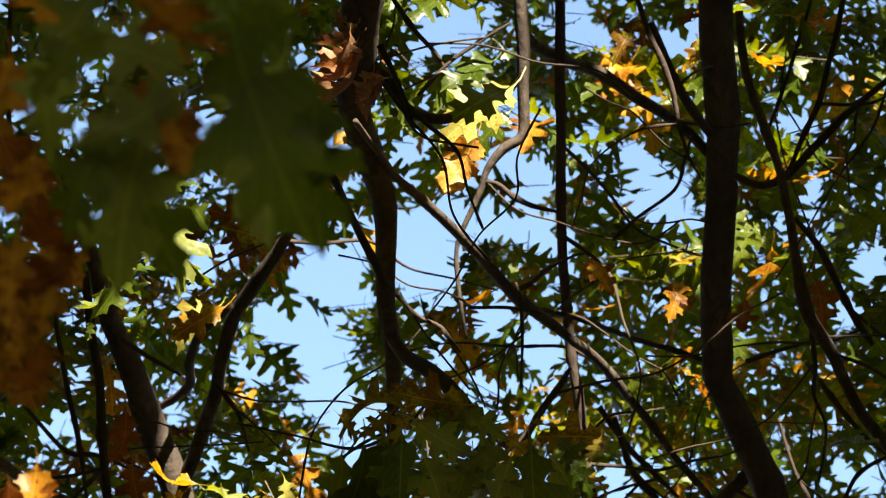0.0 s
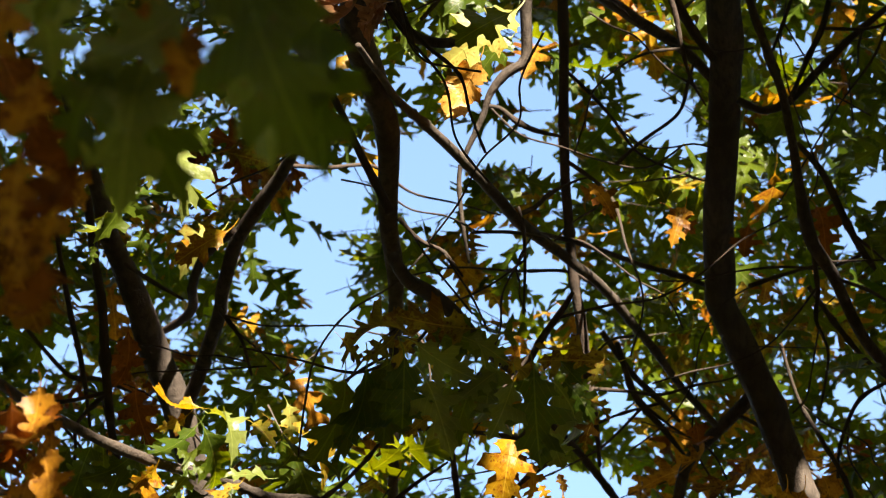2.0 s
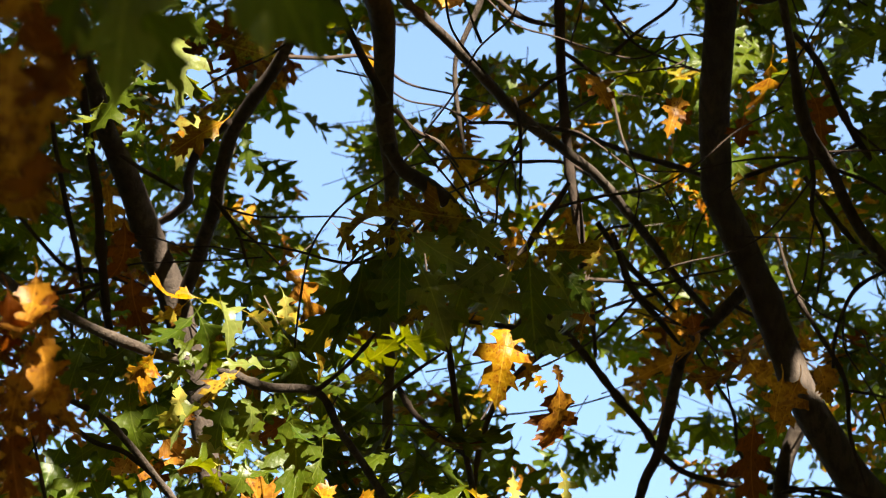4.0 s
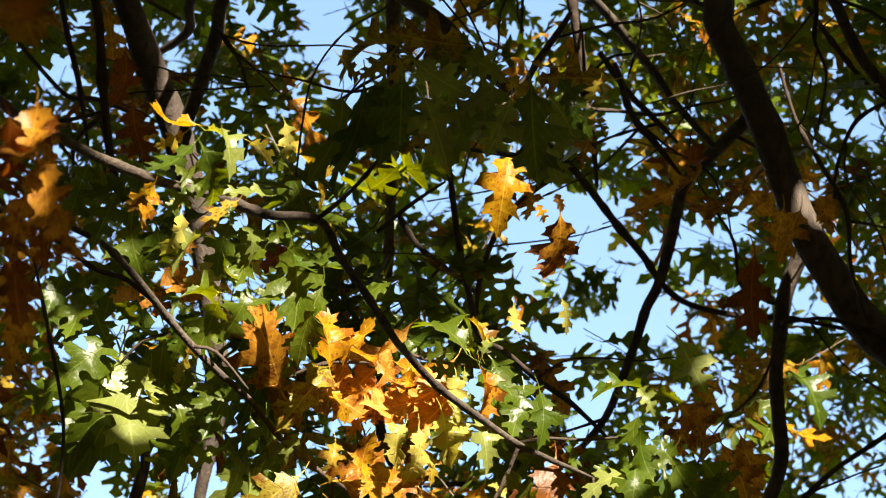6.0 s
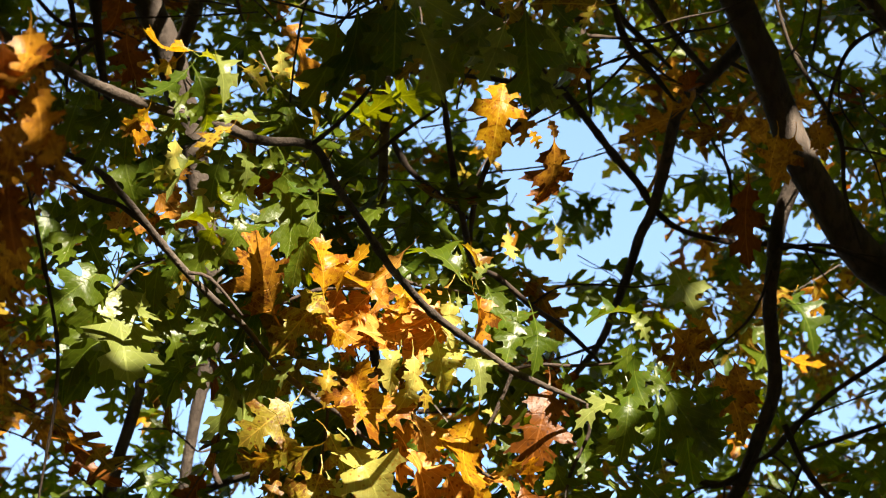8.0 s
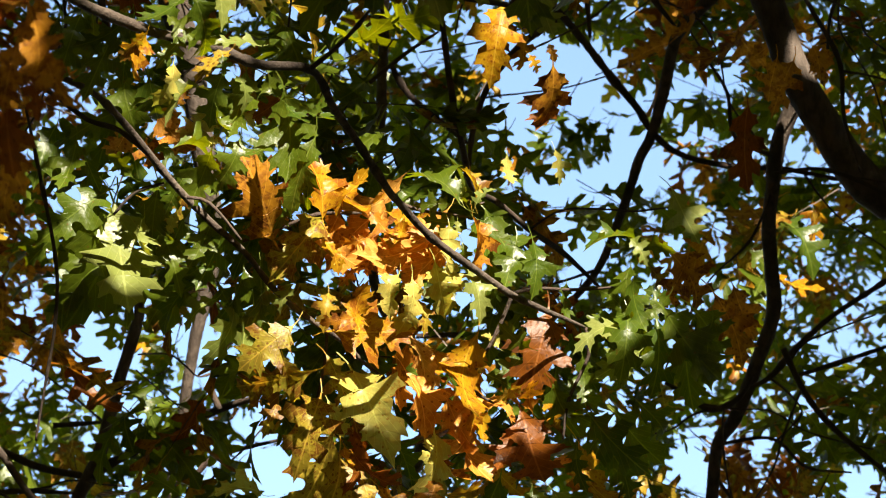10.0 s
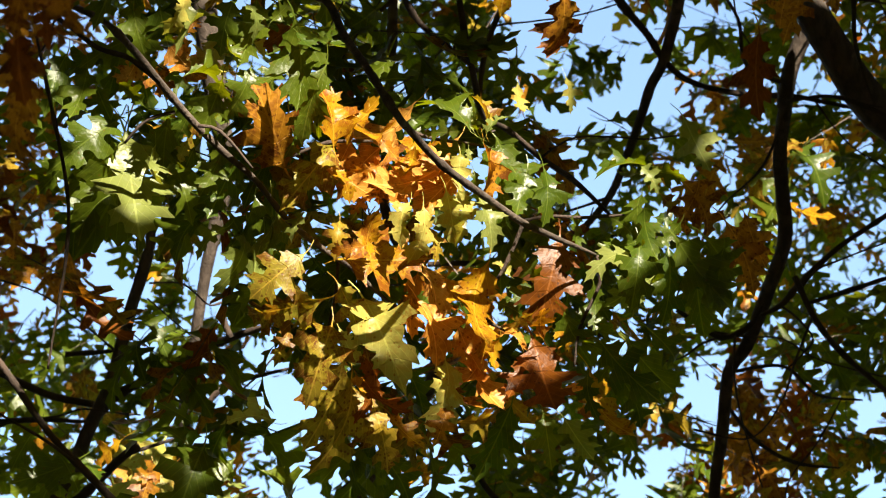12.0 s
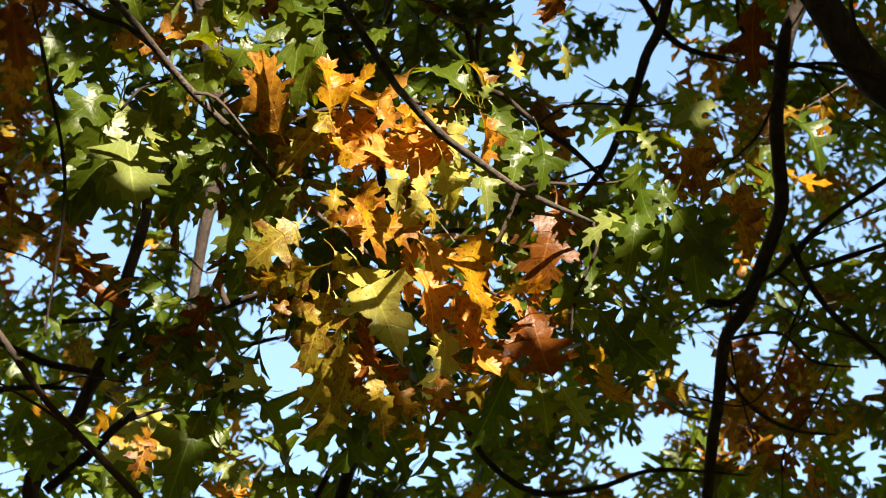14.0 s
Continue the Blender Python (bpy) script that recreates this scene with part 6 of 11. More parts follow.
branch(left_oak, "limb", (-0.122, 4.022, 5.641, 0.023), (-0.128, 4.162, 5.581, 0.032), (-0.136, 4.299, 5.527, 0.038), (-0.145, 4.437, 5.47, 0.038), (-0.159, 4.565, 5.427, 0.034), (-0.17, 4.682, 5.398, 0.03), (-0.146, 4.795, 5.377, 0.029), (-0.119, 4.908, 5.354, 0.025), (-0.112, 5.03, 5.32, 0.021), (-0.116, 5.153, 5.283, 0.019), (-0.105, 5.271, 5.254, 0.018), (-0.103, 5.403, 5.205, 0.014), (-0.105, 5.509, 5.176, 0.011), (-0.108, 5.668, 5.066, 0.01), (-0.114, 5.81, 4.984, 0.011), (-0.123, 5.955, 4.899, 0.01), (-0.135, 6.093, 4.79, 0.01), (-0.13, 6.233, 4.694, 0.01), (-0.063, 6.351, 4.619, 0.014), (-0.019, 6.492, 4.503, 0.017), (-0.048, 6.607, 4.442, 0.015), (-0.092, 6.712, 4.402, 0.011), (-0.191, 6.84, 4.313, 0.014), (-0.247, 6.969, 4.222, 0.016), (-0.313, 6.96, 3.616, 0.021), (-0.38, 6.95, 3.25, 0.05))
branch(left_oak, "limb", (-0.094, 4.618, 4.821, 0.011), (-0.07, 4.691, 4.823, 0.013), (-0.033, 4.755, 4.837, 0.015), (0.017, 4.829, 4.837, 0.015), (0.069, 4.912, 4.825, 0.013), (0.128, 4.99, 4.819, 0.011))
branch(left_oak, "limb", (-0.233, 4.569, 5.228, 0.005), (-0.216, 4.565, 5.166, 0.005), (-0.189, 4.564, 5.1, 0.007), (-0.161, 4.566, 5.029, 0.007), (-0.129, 4.569, 4.956, 0.008), (-0.098, 4.571, 4.886, 0.009))
branch(left_oak, "branch", (-0.445, 4.76, 5.646, 0.007), (-0.386, 4.726, 5.557, 0.009), (-0.353, 4.682, 5.481, 0.009), (-0.303, 4.664, 5.37, 0.008), (-0.252, 4.639, 5.269, 0.006), (-0.217, 4.6, 5.186, 0.003))
branch(left_oak, "twig", (-0.456, 4.631, 5.484, 0.003), (-0.392, 4.637, 5.475, 0.004), (-0.338, 4.646, 5.463, 0.004), (-0.289, 4.659, 5.446, 0.004), (-0.236, 4.676, 5.421, 0.002))
branch(left_oak, "branch", (-0.127, 4.264, 5.139, 0.014), (-0.093, 4.281, 5.115, 0.012), (-0.068, 4.304, 5.083, 0.01), (-0.029, 4.315, 5.069, 0.01), (0.016, 4.316, 5.067, 0.007))
branch(left_oak, "twig", (-0.108, 4.163, 5.107, 0.007), (-0.081, 4.197, 5.06, 0.004), (-0.062, 4.223, 5.025, 0.003), (-0.049, 4.25, 4.988, 0.002))
branch(left_oak, "twig", (-0.049, 4.839, 5.538, 0.004), (0.007, 4.803, 5.587, 0.004), (0.062, 4.78, 5.619, 0.004), (0.134, 4.754, 5.655, 0.002))
branch(left_oak, "twig", (-0.104, 4.721, 5.7, 0.005), (-0.06, 4.76, 5.646, 0.005), (-0.01, 4.793, 5.601, 0.004), (0.018, 4.826, 5.556, 0.002))
branch(left_oak, "twig", (-0.09, 4.904, 5.108, 0.004), (-0.047, 4.929, 5.073, 0.004), (-0.004, 4.942, 5.056, 0.004), (0.033, 4.97, 5.017, 0.002))
branch(left_oak, "twig", (0.053, 5.248, 5.315, 0.003), (0.133, 5.248, 5.315, 0.004), (0.202, 5.255, 5.306, 0.002))
branch(left_oak, "twig", (0.138, 4.891, 5.125, 0.003), (0.148, 4.917, 5.091, 0.004), (0.151, 4.961, 5.03, 0.003), (0.148, 5.012, 4.96, 0.002))
branch(left_oak, "branch", (0.151, 5.25, 4.971, 0.006), (0.184, 5.211, 5.025, 0.007), (0.223, 5.179, 5.07, 0.007), (0.251, 5.152, 5.106, 0.004))
branch(left_oak, "limb", (-0.888, 5.68, 6.081, 0.005), (-0.862, 5.759, 6.012, 0.009), (-0.824, 5.847, 5.932, 0.015), (-0.79, 5.927, 5.861, 0.021), (-0.774, 5.993, 5.811, 0.024), (-0.745, 6.058, 5.761, 0.029), (-0.708, 6.132, 5.7, 0.032), (-0.671, 6.221, 5.617, 0.035), (-0.625, 6.311, 5.533, 0.038), (-0.61, 6.342, 5.489, 0.034), (-0.576, 6.424, 5.399, 0.033), (-0.542, 6.582, 5.163, 0.026), (-0.523, 6.666, 5.056, 0.021), (-0.578, 6.806, 4.82, 0.014), (-0.601, 6.884, 4.708, 0.013), (-0.627, 6.969, 4.583, 0.014), (-0.635, 7.054, 4.457, 0.016), (-0.646, 7.174, 4.256, 0.018), (-0.513, 7.062, 3.633, 0.023), (-0.38, 6.95, 3.25, 0.05))
branch(left_oak, "limb", (-0.277, 5.502, 5.817, 0.011), (-0.329, 5.593, 5.785, 0.013), (-0.372, 5.68, 5.76, 0.015), (-0.423, 5.762, 5.741, 0.017), (-0.471, 5.851, 5.713, 0.017), (-0.507, 5.957, 5.662, 0.016), (-0.519, 6.042, 5.64, 0.016), (-0.544, 6.126, 5.618, 0.017), (-0.585, 6.235, 5.563, 0.017), (-0.629, 6.329, 5.528, 0.019))
branch(left_oak, "branch", (-0.472, 5.736, 5.664, 0.01), (-0.545, 5.855, 5.67, 0.011), (-0.578, 5.976, 5.674, 0.011), (-0.591, 6.094, 5.683, 0.012), (-0.669, 6.206, 5.698, 0.008), (-0.745, 6.304, 5.733, 0.004))
branch(left_oak, "twig", (-0.488, 5.673, 5.411, 0.005), (-0.466, 5.69, 5.387, 0.005), (-0.438, 5.716, 5.352, 0.004), (-0.419, 5.759, 5.293, 0.003))
branch(left_oak, "twig", (-0.714, 5.78, 5.603, 0.004), (-0.658, 5.803, 5.573, 0.006), (-0.582, 5.828, 5.537, 0.003))
branch(left_oak, "branch", (-0.819, 5.381, 5.473, 0.005), (-0.807, 5.443, 5.387, 0.005), (-0.786, 5.513, 5.291, 0.006), (-0.762, 5.575, 5.205, 0.006), (-0.745, 5.652, 5.1, 0.003))
branch(left_oak, "branch", (-0.716, 5.123, 5.317, 0.008), (-0.702, 5.196, 5.217, 0.009), (-0.687, 5.255, 5.135, 0.009), (-0.681, 5.322, 5.043, 0.009), (-0.671, 5.388, 4.952, 0.009), (-0.668, 5.379, 4.931, 0.008), (-0.652, 5.421, 4.864, 0.007))
branch(left_oak, "twig", (-0.822, 4.575, 5.56, 0.004), (-0.827, 4.651, 5.456, 0.005), (-0.822, 4.727, 5.352, 0.005), (-0.779, 4.759, 5.308, 0.002))
branch(left_oak, "twig", (-1, 6.189, 5.722, 0.005), (-0.947, 6.228, 5.668, 0.005), (-0.881, 6.267, 5.614, 0.006), (-0.814, 6.271, 5.609, 0.006), (-0.735, 6.29, 5.582, 0.003))
branch(left_oak, "twig", (-0.96, 6.282, 5.593, 0.005), (-0.907, 6.329, 5.528, 0.005), (-0.854, 6.368, 5.475, 0.003))
branch(left_oak, "limb", (-0.703, 6.656, 4.901, 0.012), (-0.691, 6.644, 4.847, 0.013), (-0.717, 6.658, 4.751, 0.014), (-0.746, 6.676, 4.644, 0.015), (-0.775, 6.706, 4.514, 0.016), (-0.824, 6.724, 4.409, 0.016), (-0.876, 6.752, 4.281, 0.018), (-0.937, 6.786, 4.142, 0.02), (-0.659, 6.868, 3.576, 0.027), (-0.38, 6.95, 3.25, 0.05))
branch(left_oak, "limb", (-0.395, 6.389, 4.516, 0.007), (-0.436, 6.44, 4.527, 0.008), (-0.5, 6.495, 4.527, 0.009), (-0.583, 6.555, 4.516, 0.01), (-0.675, 6.621, 4.494, 0.01), (-0.761, 6.687, 4.471, 0.011), (-0.812, 6.752, 4.449, 0.012))
branch(left_oak, "twig", (-0.481, 6.401, 4.492, 0.008), (-0.496, 6.385, 4.526, 0.007), (-0.498, 6.373, 4.551, 0.006), (-0.491, 6.363, 4.573, 0.003))
branch(left_oak, "twig", (-0.553, 6.481, 4.321, 0.004), (-0.515, 6.454, 4.378, 0.007), (-0.458, 6.441, 4.405, 0.006), (-0.339, 6.429, 4.432, 0.003))
branch(left_oak, "branch", (-0.779, 4.952, 3.813, 0.007), (-0.741, 4.973, 3.769, 0.006), (-0.702, 4.997, 3.716, 0.006), (-0.664, 5.018, 3.672, 0.006), (-0.615, 5.039, 3.627, 0.007), (-0.553, 5.067, 3.569, 0.007), (-0.507, 5.088, 3.523, 0.007))
branch(left_oak, "branch", (-1.039, 6.614, 4.509, 0.009), (-0.962, 6.63, 4.475, 0.009), (-0.897, 6.641, 4.452, 0.009), (-0.807, 6.648, 4.436, 0.008))
branch(left_oak, "twig", (-1.04, 6.665, 4.399, 0.007), (-0.936, 6.662, 4.405, 0.007), (-0.82, 6.665, 4.399, 0.003))
branch(left_oak, "branch", (-0.936, 6.951, 4.26, 0.012), (-0.857, 6.923, 4.319, 0.011), (-0.777, 6.89, 4.391, 0.011), (-0.724, 6.873, 4.427, 0.009))
branch(left_oak, "twig", (-0.896, 6.783, 4.62, 0.006), (-0.829, 6.78, 4.624, 0.006), (-0.77, 6.778, 4.629, 0.003))
branch(left_oak, "branch", (0.006, 6.666, 4.397, 0.006), (0.057, 6.707, 4.309, 0.007), (0.111, 6.74, 4.239, 0.007), (0.212, 6.766, 4.184, 0.007), (0.354, 6.761, 4.195, 0.006), (0.483, 6.745, 4.23, 0.005), (0.689, 6.75, 4.218, 0.002))
branch(left_oak, "twig", (-0.045, 6.513, 4.724, 0.006), (0.058, 6.512, 4.726, 0.006), (0.149, 6.519, 4.712, 0.005), (0.2, 6.535, 4.677, 0.003))
branch(left_oak, "twig", (-0.292, 6.77, 4.175, 0.007), (-0.24, 6.732, 4.257, 0.007), (-0.175, 6.71, 4.304, 0.003))
branch(left_oak, "twig", (-0.105, 6.573, 5.47, 0.007), (-0.064, 6.609, 5.412, 0.007), (0.017, 6.644, 5.354, 0.007), (0.099, 6.68, 5.296, 0.004))
branch(left_oak, "twig", (-0.035, 4.933, 5.068, 0.002), (0.024, 4.843, 5.1, 0.002), (0.067, 4.744, 5.128, 0.002), (0.134, 4.656, 5.149, 0.002), (0.136, 4.545, 5.162, 0.002), (0.175, 4.443, 5.19, 0.002))
branch(left_oak, "twig", (-0.353, 5.642, 5.771, 0.005), (-0.257, 5.679, 5.793, 0.005), (-0.162, 5.712, 5.82, 0.004), (-0.079, 5.77, 5.791, 0.003), (0.022, 5.796, 5.779, 0.002), (0.124, 5.81, 5.755, 0.002))
branch(left_oak, "twig", (-0.589, 5.051, 3.602, 0.003), (-0.667, 5.008, 3.662, 0.003), (-0.755, 4.957, 3.701, 0.002), (-0.843, 4.901, 3.733, 0.002), (-0.906, 4.85, 3.805, 0.002), (-0.979, 4.795, 3.864, 0.002))
branch(left_oak, "twig", (-0.032, 4.778, 5.621, 0.002), (0.08, 4.756, 5.598, 0.002), (0.185, 4.745, 5.546, 0.002), (0.297, 4.733, 5.516, 0.002), (0.369, 4.712, 5.426, 0.002))
branch(left_oak, "twig", (-0.75, 5.631, 5.128, 0.003), (-0.677, 5.62, 5.204, 0.002), (-0.572, 5.611, 5.212, 0.002), (-0.47, 5.584, 5.2, 0.002), (-0.373, 5.546, 5.183, 0.002))
branch(left_oak, "twig", (-0.029, 4.935, 5.066, 0.002), (-0.099, 4.964, 4.996, 0.002), (-0.186, 4.988, 4.946, 0.002), (-0.244, 5.003, 4.862, 0.002), (-0.264, 5.025, 4.763, 0.002), (-0.274, 5.044, 4.662, 0.002))
branch(left_oak, "twig", (-0.004, 4.798, 4.837, 0.004), (-0.063, 4.797, 4.745, 0.003), (-0.156, 4.788, 4.687, 0.003), (-0.263, 4.774, 4.704, 0.002), (-0.37, 4.756, 4.72, 0.002))
branch(left_oak, "twig", (-0.427, 5.74, 5.318, 0.002), (-0.492, 5.744, 5.336, 0.002), (-0.559, 5.741, 5.335, 0.002), (-0.623, 5.741, 5.358, 0.002), (-0.689, 5.748, 5.368, 0.002), (-0.753, 5.749, 5.389, 0.002))
branch(left_oak, "twig", (-0.676, 5.356, 4.997, 0.004), (-0.73, 5.34, 4.917, 0.004), (-0.727, 5.323, 4.821, 0.003), (-0.75, 5.31, 4.727, 0.002), (-0.765, 5.297, 4.631, 0.002), (-0.803, 5.286, 4.542, 0.002))
branch(left_oak, "twig", (-0.454, 5.701, 5.372, 0.003), (-0.399, 5.709, 5.325, 0.002), (-0.347, 5.733, 5.28, 0.002), (-0.299, 5.752, 5.23, 0.002), (-0.272, 5.79, 5.175, 0.002), (-0.256, 5.827, 5.115, 0.002))
branch(left_oak, "twig", (-0.08, 4.199, 5.058, 0.002), (-0.071, 4.191, 5.011, 0.002), (-0.062, 4.188, 4.964, 0.002), (-0.033, 4.19, 4.927, 0.002), (0.013, 4.188, 4.913, 0.002), (0.06, 4.19, 4.905, 0.002))
branch(left_oak, "twig", (-0.779, 6.779, 4.628, 0.003), (-0.862, 6.729, 4.683, 0.002), (-0.953, 6.691, 4.735, 0.002), (-1.057, 6.671, 4.767, 0.002), (-1.157, 6.661, 4.815, 0.002))
branch(left_oak, "twig", (-0.25, 6.739, 4.242, 0.003), (-0.315, 6.767, 4.124, 0.003), (-0.39, 6.834, 4.029, 0.002), (-0.396, 6.944, 3.946, 0.002), (-0.356, 7.073, 3.916, 0.002))
branch(left_oak, "twig", (0.202, 5.196, 5.046, 0.003), (0.158, 5.18, 4.967, 0.003), (0.107, 5.167, 4.89, 0.002), (0.046, 5.114, 4.846, 0.002), (0.021, 5.08, 4.763, 0.002))
branch(left_oak, "twig", (-0.067, 4.918, 5.089, 0.002), (-0.044, 4.892, 5.026, 0.002), (-0.018, 4.866, 4.964, 0.002), (0.012, 4.841, 4.903, 0.002), (0.049, 4.832, 4.842, 0.002))
branch(left_oak, "twig", (-0.093, 4.732, 5.685, 0.002), (-0.099, 4.743, 5.629, 0.002), (-0.119, 4.756, 5.576, 0.002), (-0.123, 4.763, 5.519, 0.002), (-0.11, 4.775, 5.464, 0.002))
branch(left_oak, "twig", (-0.98, 6.664, 4.402, 0.003), (-0.889, 6.636, 4.401, 0.003), (-0.823, 6.569, 4.391, 0.002), (-0.745, 6.524, 4.363, 0.002), (-0.681, 6.462, 4.332, 0.002))
branch(left_oak, "twig", (0.011, 6.642, 5.359, 0.004), (0.102, 6.654, 5.425, 0.003), (0.209, 6.674, 5.454, 0.002), (0.317, 6.696, 5.483, 0.002), (0.417, 6.722, 5.529, 0.002))
branch(left_oak, "twig", (-0.676, 5.354, 4.999, 0.004), (-0.746, 5.335, 4.967, 0.004), (-0.825, 5.329, 4.954, 0.003), (-0.9, 5.323, 4.928, 0.002), (-0.978, 5.317, 4.913, 0.002))
branch(left_oak, "twig", (-0.478, 5.681, 5.4, 0.003), (-0.395, 5.659, 5.359, 0.002), (-0.306, 5.634, 5.341, 0.002), (-0.213, 5.618, 5.33, 0.002), (-0.124, 5.608, 5.301, 0.002), (-0.033, 5.61, 5.329, 0.002))
branch(left_oak, "twig", (-0.187, 4.564, 5.095, 0.004), (-0.251, 4.563, 5.036, 0.003), (-0.31, 4.551, 4.974, 0.002), (-0.385, 4.546, 4.929, 0.002), (-0.451, 4.543, 4.873, 0.002))
branch(left_oak, "twig", (-0.995, 6.664, 4.402, 0.003), (-1.041, 6.621, 4.357, 0.003), (-1.088, 6.574, 4.316, 0.002), (-1.082, 6.522, 4.259, 0.002), (-1.048, 6.479, 4.205, 0.002))
branch(left_oak, "twig", (0.218, 5.183, 5.064, 0.003), (0.317, 5.164, 5.081, 0.003), (0.415, 5.132, 5.078, 0.002), (0.504, 5.109, 5.123, 0.002), (0.582, 5.091, 5.187, 0.002), (0.673, 5.064, 5.226, 0.002))
branch(left_oak, "twig", (0.176, 5.252, 5.309, 0.002), (0.156, 5.249, 5.27, 0.002), (0.142, 5.249, 5.228, 0.002), (0.148, 5.239, 5.186, 0.002), (0.148, 5.227, 5.143, 0.002), (0.159, 5.216, 5.102, 0.002))
branch(left_oak, "twig", (-0.003, 6.636, 5.368, 0.004), (-0.064, 6.594, 5.263, 0.003), (-0.138, 6.559, 5.163, 0.002), (-0.161, 6.5, 5.051, 0.002), (-0.209, 6.429, 4.956, 0.002))
branch(left_oak, "twig", (-0.002, 4.944, 5.053, 0.002), (0.018, 4.924, 5, 0.002), (0.043, 4.913, 4.946, 0.002), (0.062, 4.897, 4.892, 0.002), (0.078, 4.881, 4.836, 0.002))
branch(left_oak, "twig", (0.15, 4.951, 5.043, 0.002), (0.078, 4.957, 4.985, 0.002), (-0.006, 4.964, 4.945, 0.002), (-0.088, 4.965, 4.902, 0.002), (-0.153, 4.978, 4.837, 0.002), (-0.201, 4.985, 4.758, 0.002))
branch(left_oak, "twig", (-0.547, 6.557, 5.201, 0.005), (-0.604, 6.583, 5.29, 0.004), (-0.683, 6.62, 5.356, 0.003), (-0.784, 6.657, 5.373, 0.003), (-0.877, 6.702, 5.408, 0.002), (-0.958, 6.749, 5.465, 0.002))
branch(left_oak, "twig", (0.15, 4.943, 5.054, 0.002), (0.108, 4.933, 4.958, 0.002), (0.1, 4.913, 4.855, 0.002), (0.063, 4.898, 4.758, 0.002), (-0.009, 4.89, 4.682, 0.002), (-0.103, 4.898, 4.636, 0.002))
branch(left_oak, "twig", (-0.103, 5.387, 5.211, 0.004), (-0.067, 5.374, 5.17, 0.003), (-0.045, 5.366, 5.119, 0.003), (-0.033, 5.359, 5.064, 0.002), (-0.028, 5.353, 5.008, 0.002), (-0.019, 5.35, 4.953, 0.002))
branch(left_oak, "twig", (-0.118, 4.268, 5.132, 0.004), (-0.064, 4.245, 5.02, 0.003), (-0.002, 4.227, 4.911, 0.002), (0.017, 4.218, 4.786, 0.002), (0.072, 4.191, 4.675, 0.002))
branch(left_oak, "twig", (-0.755, 5.606, 5.163, 0.003), (-0.72, 5.566, 5.124, 0.003), (-0.703, 5.536, 5.069, 0.002), (-0.689, 5.524, 5.006, 0.002), (-0.688, 5.517, 4.942, 0.002), (-0.663, 5.502, 4.883, 0.002))
branch(left_oak, "twig", (0.003, 4.809, 5.579, 0.002), (-0.095, 4.805, 5.518, 0.002), (-0.203, 4.796, 5.478, 0.002), (-0.316, 4.775, 5.479, 0.002), (-0.43, 4.765, 5.459, 0.002))
branch(left_oak, "twig", (-0.081, 4.291, 5.1, 0.006), (-0.029, 4.3, 5.043, 0.004), (0.024, 4.303, 4.985, 0.003), (0.042, 4.313, 4.91, 0.002), (0.068, 4.329, 4.838, 0.002))
branch(left_oak, "twig", (-0.752, 6.882, 4.408, 0.005), (-0.664, 6.877, 4.436, 0.004), (-0.575, 6.872, 4.462, 0.004), (-0.518, 6.875, 4.535, 0.003), (-0.452, 6.872, 4.601, 0.002), (-0.398, 6.878, 4.675, 0.002))
branch(left_oak, "twig", (0.179, 5.217, 5.017, 0.003), (0.137, 5.223, 4.974, 0.002), (0.096, 5.223, 4.931, 0.002), (0.08, 5.223, 4.872, 0.002), (0.051, 5.224, 4.819, 0.002), (0.038, 5.23, 4.761, 0.002))
branch(left_oak, "twig", (0.087, 4.771, 5.631, 0.002), (-0.005, 4.761, 5.607, 0.002), (-0.091, 4.749, 5.568, 0.002), (-0.179, 4.748, 5.532, 0.002), (-0.25, 4.761, 5.47, 0.002))
branch(left_oak, "twig", (0.064, 5.248, 5.315, 0.002), (0.004, 5.267, 5.368, 0.002), (-0.072, 5.279, 5.395, 0.002), (-0.137, 5.277, 5.445, 0.002), (-0.216, 5.275, 5.467, 0.002))
branch(left_oak, "twig", (-0.494, 6.367, 4.564, 0.003), (-0.524, 6.331, 4.539, 0.002), (-0.551, 6.286, 4.546, 0.002), (-0.579, 6.242, 4.55, 0.002), (-0.618, 6.208, 4.537, 0.002), (-0.641, 6.165, 4.515, 0.002))
branch(left_oak, "twig", (-0.875, 6.267, 5.614, 0.003), (-0.805, 6.271, 5.61, 0.002), (-0.738, 6.277, 5.592, 0.002), (-0.677, 6.286, 5.56, 0.002), (-0.624, 6.299, 5.516, 0.002), (-0.569, 6.305, 5.473, 0.002))
leaf(left_oak, "apricot", (-0.822, 8.03, 4.873), (-0.883, 8.042, 4.729), 9, 23)
leaf(left_oak, "rust", (-0.654, 5.439, 5.2), (-0.669, 5.482, 5.076), 20, 19)
leaf(left_oak, "rust", (-0.635, 5.48, 5.088), (-0.62, 5.514, 4.973), 13, 4)
leaf(left_oak, "rust", (-0.627, 5.554, 5.038), (-0.685, 5.571, 5.021), 39, 21)
leaf(left_oak, "yellow", (-0.574, 6.16, 5.945), (-0.626, 6.173, 5.872), 15, 22)
leaf(left_oak, "dead", (-0.145, 4.128, 5.125), (-0.173, 4.135, 5.078), 24, 8)
leaf(left_oak, "dead", (-0.177, 4.161, 5.132), (-0.216, 4.154, 5.086), 52, 13)
leaf(left_oak, "dead", (-0.136, 4.123, 5.083), (-0.145, 4.169, 5.086), 21, 2)
leaf(left_oak, "dead", (-0.175, 4.151, 5.087), (-0.2, 4.175, 5.023), 31, 7)
leaf(left_oak, "dead", (-0.173, 4.201, 5.09), (-0.214, 4.189, 5.026), 14, 12)
leaf(left_oak, "dead", (-0.175, 4.176, 5.033), (-0.208, 4.206, 4.995), 50, 1)
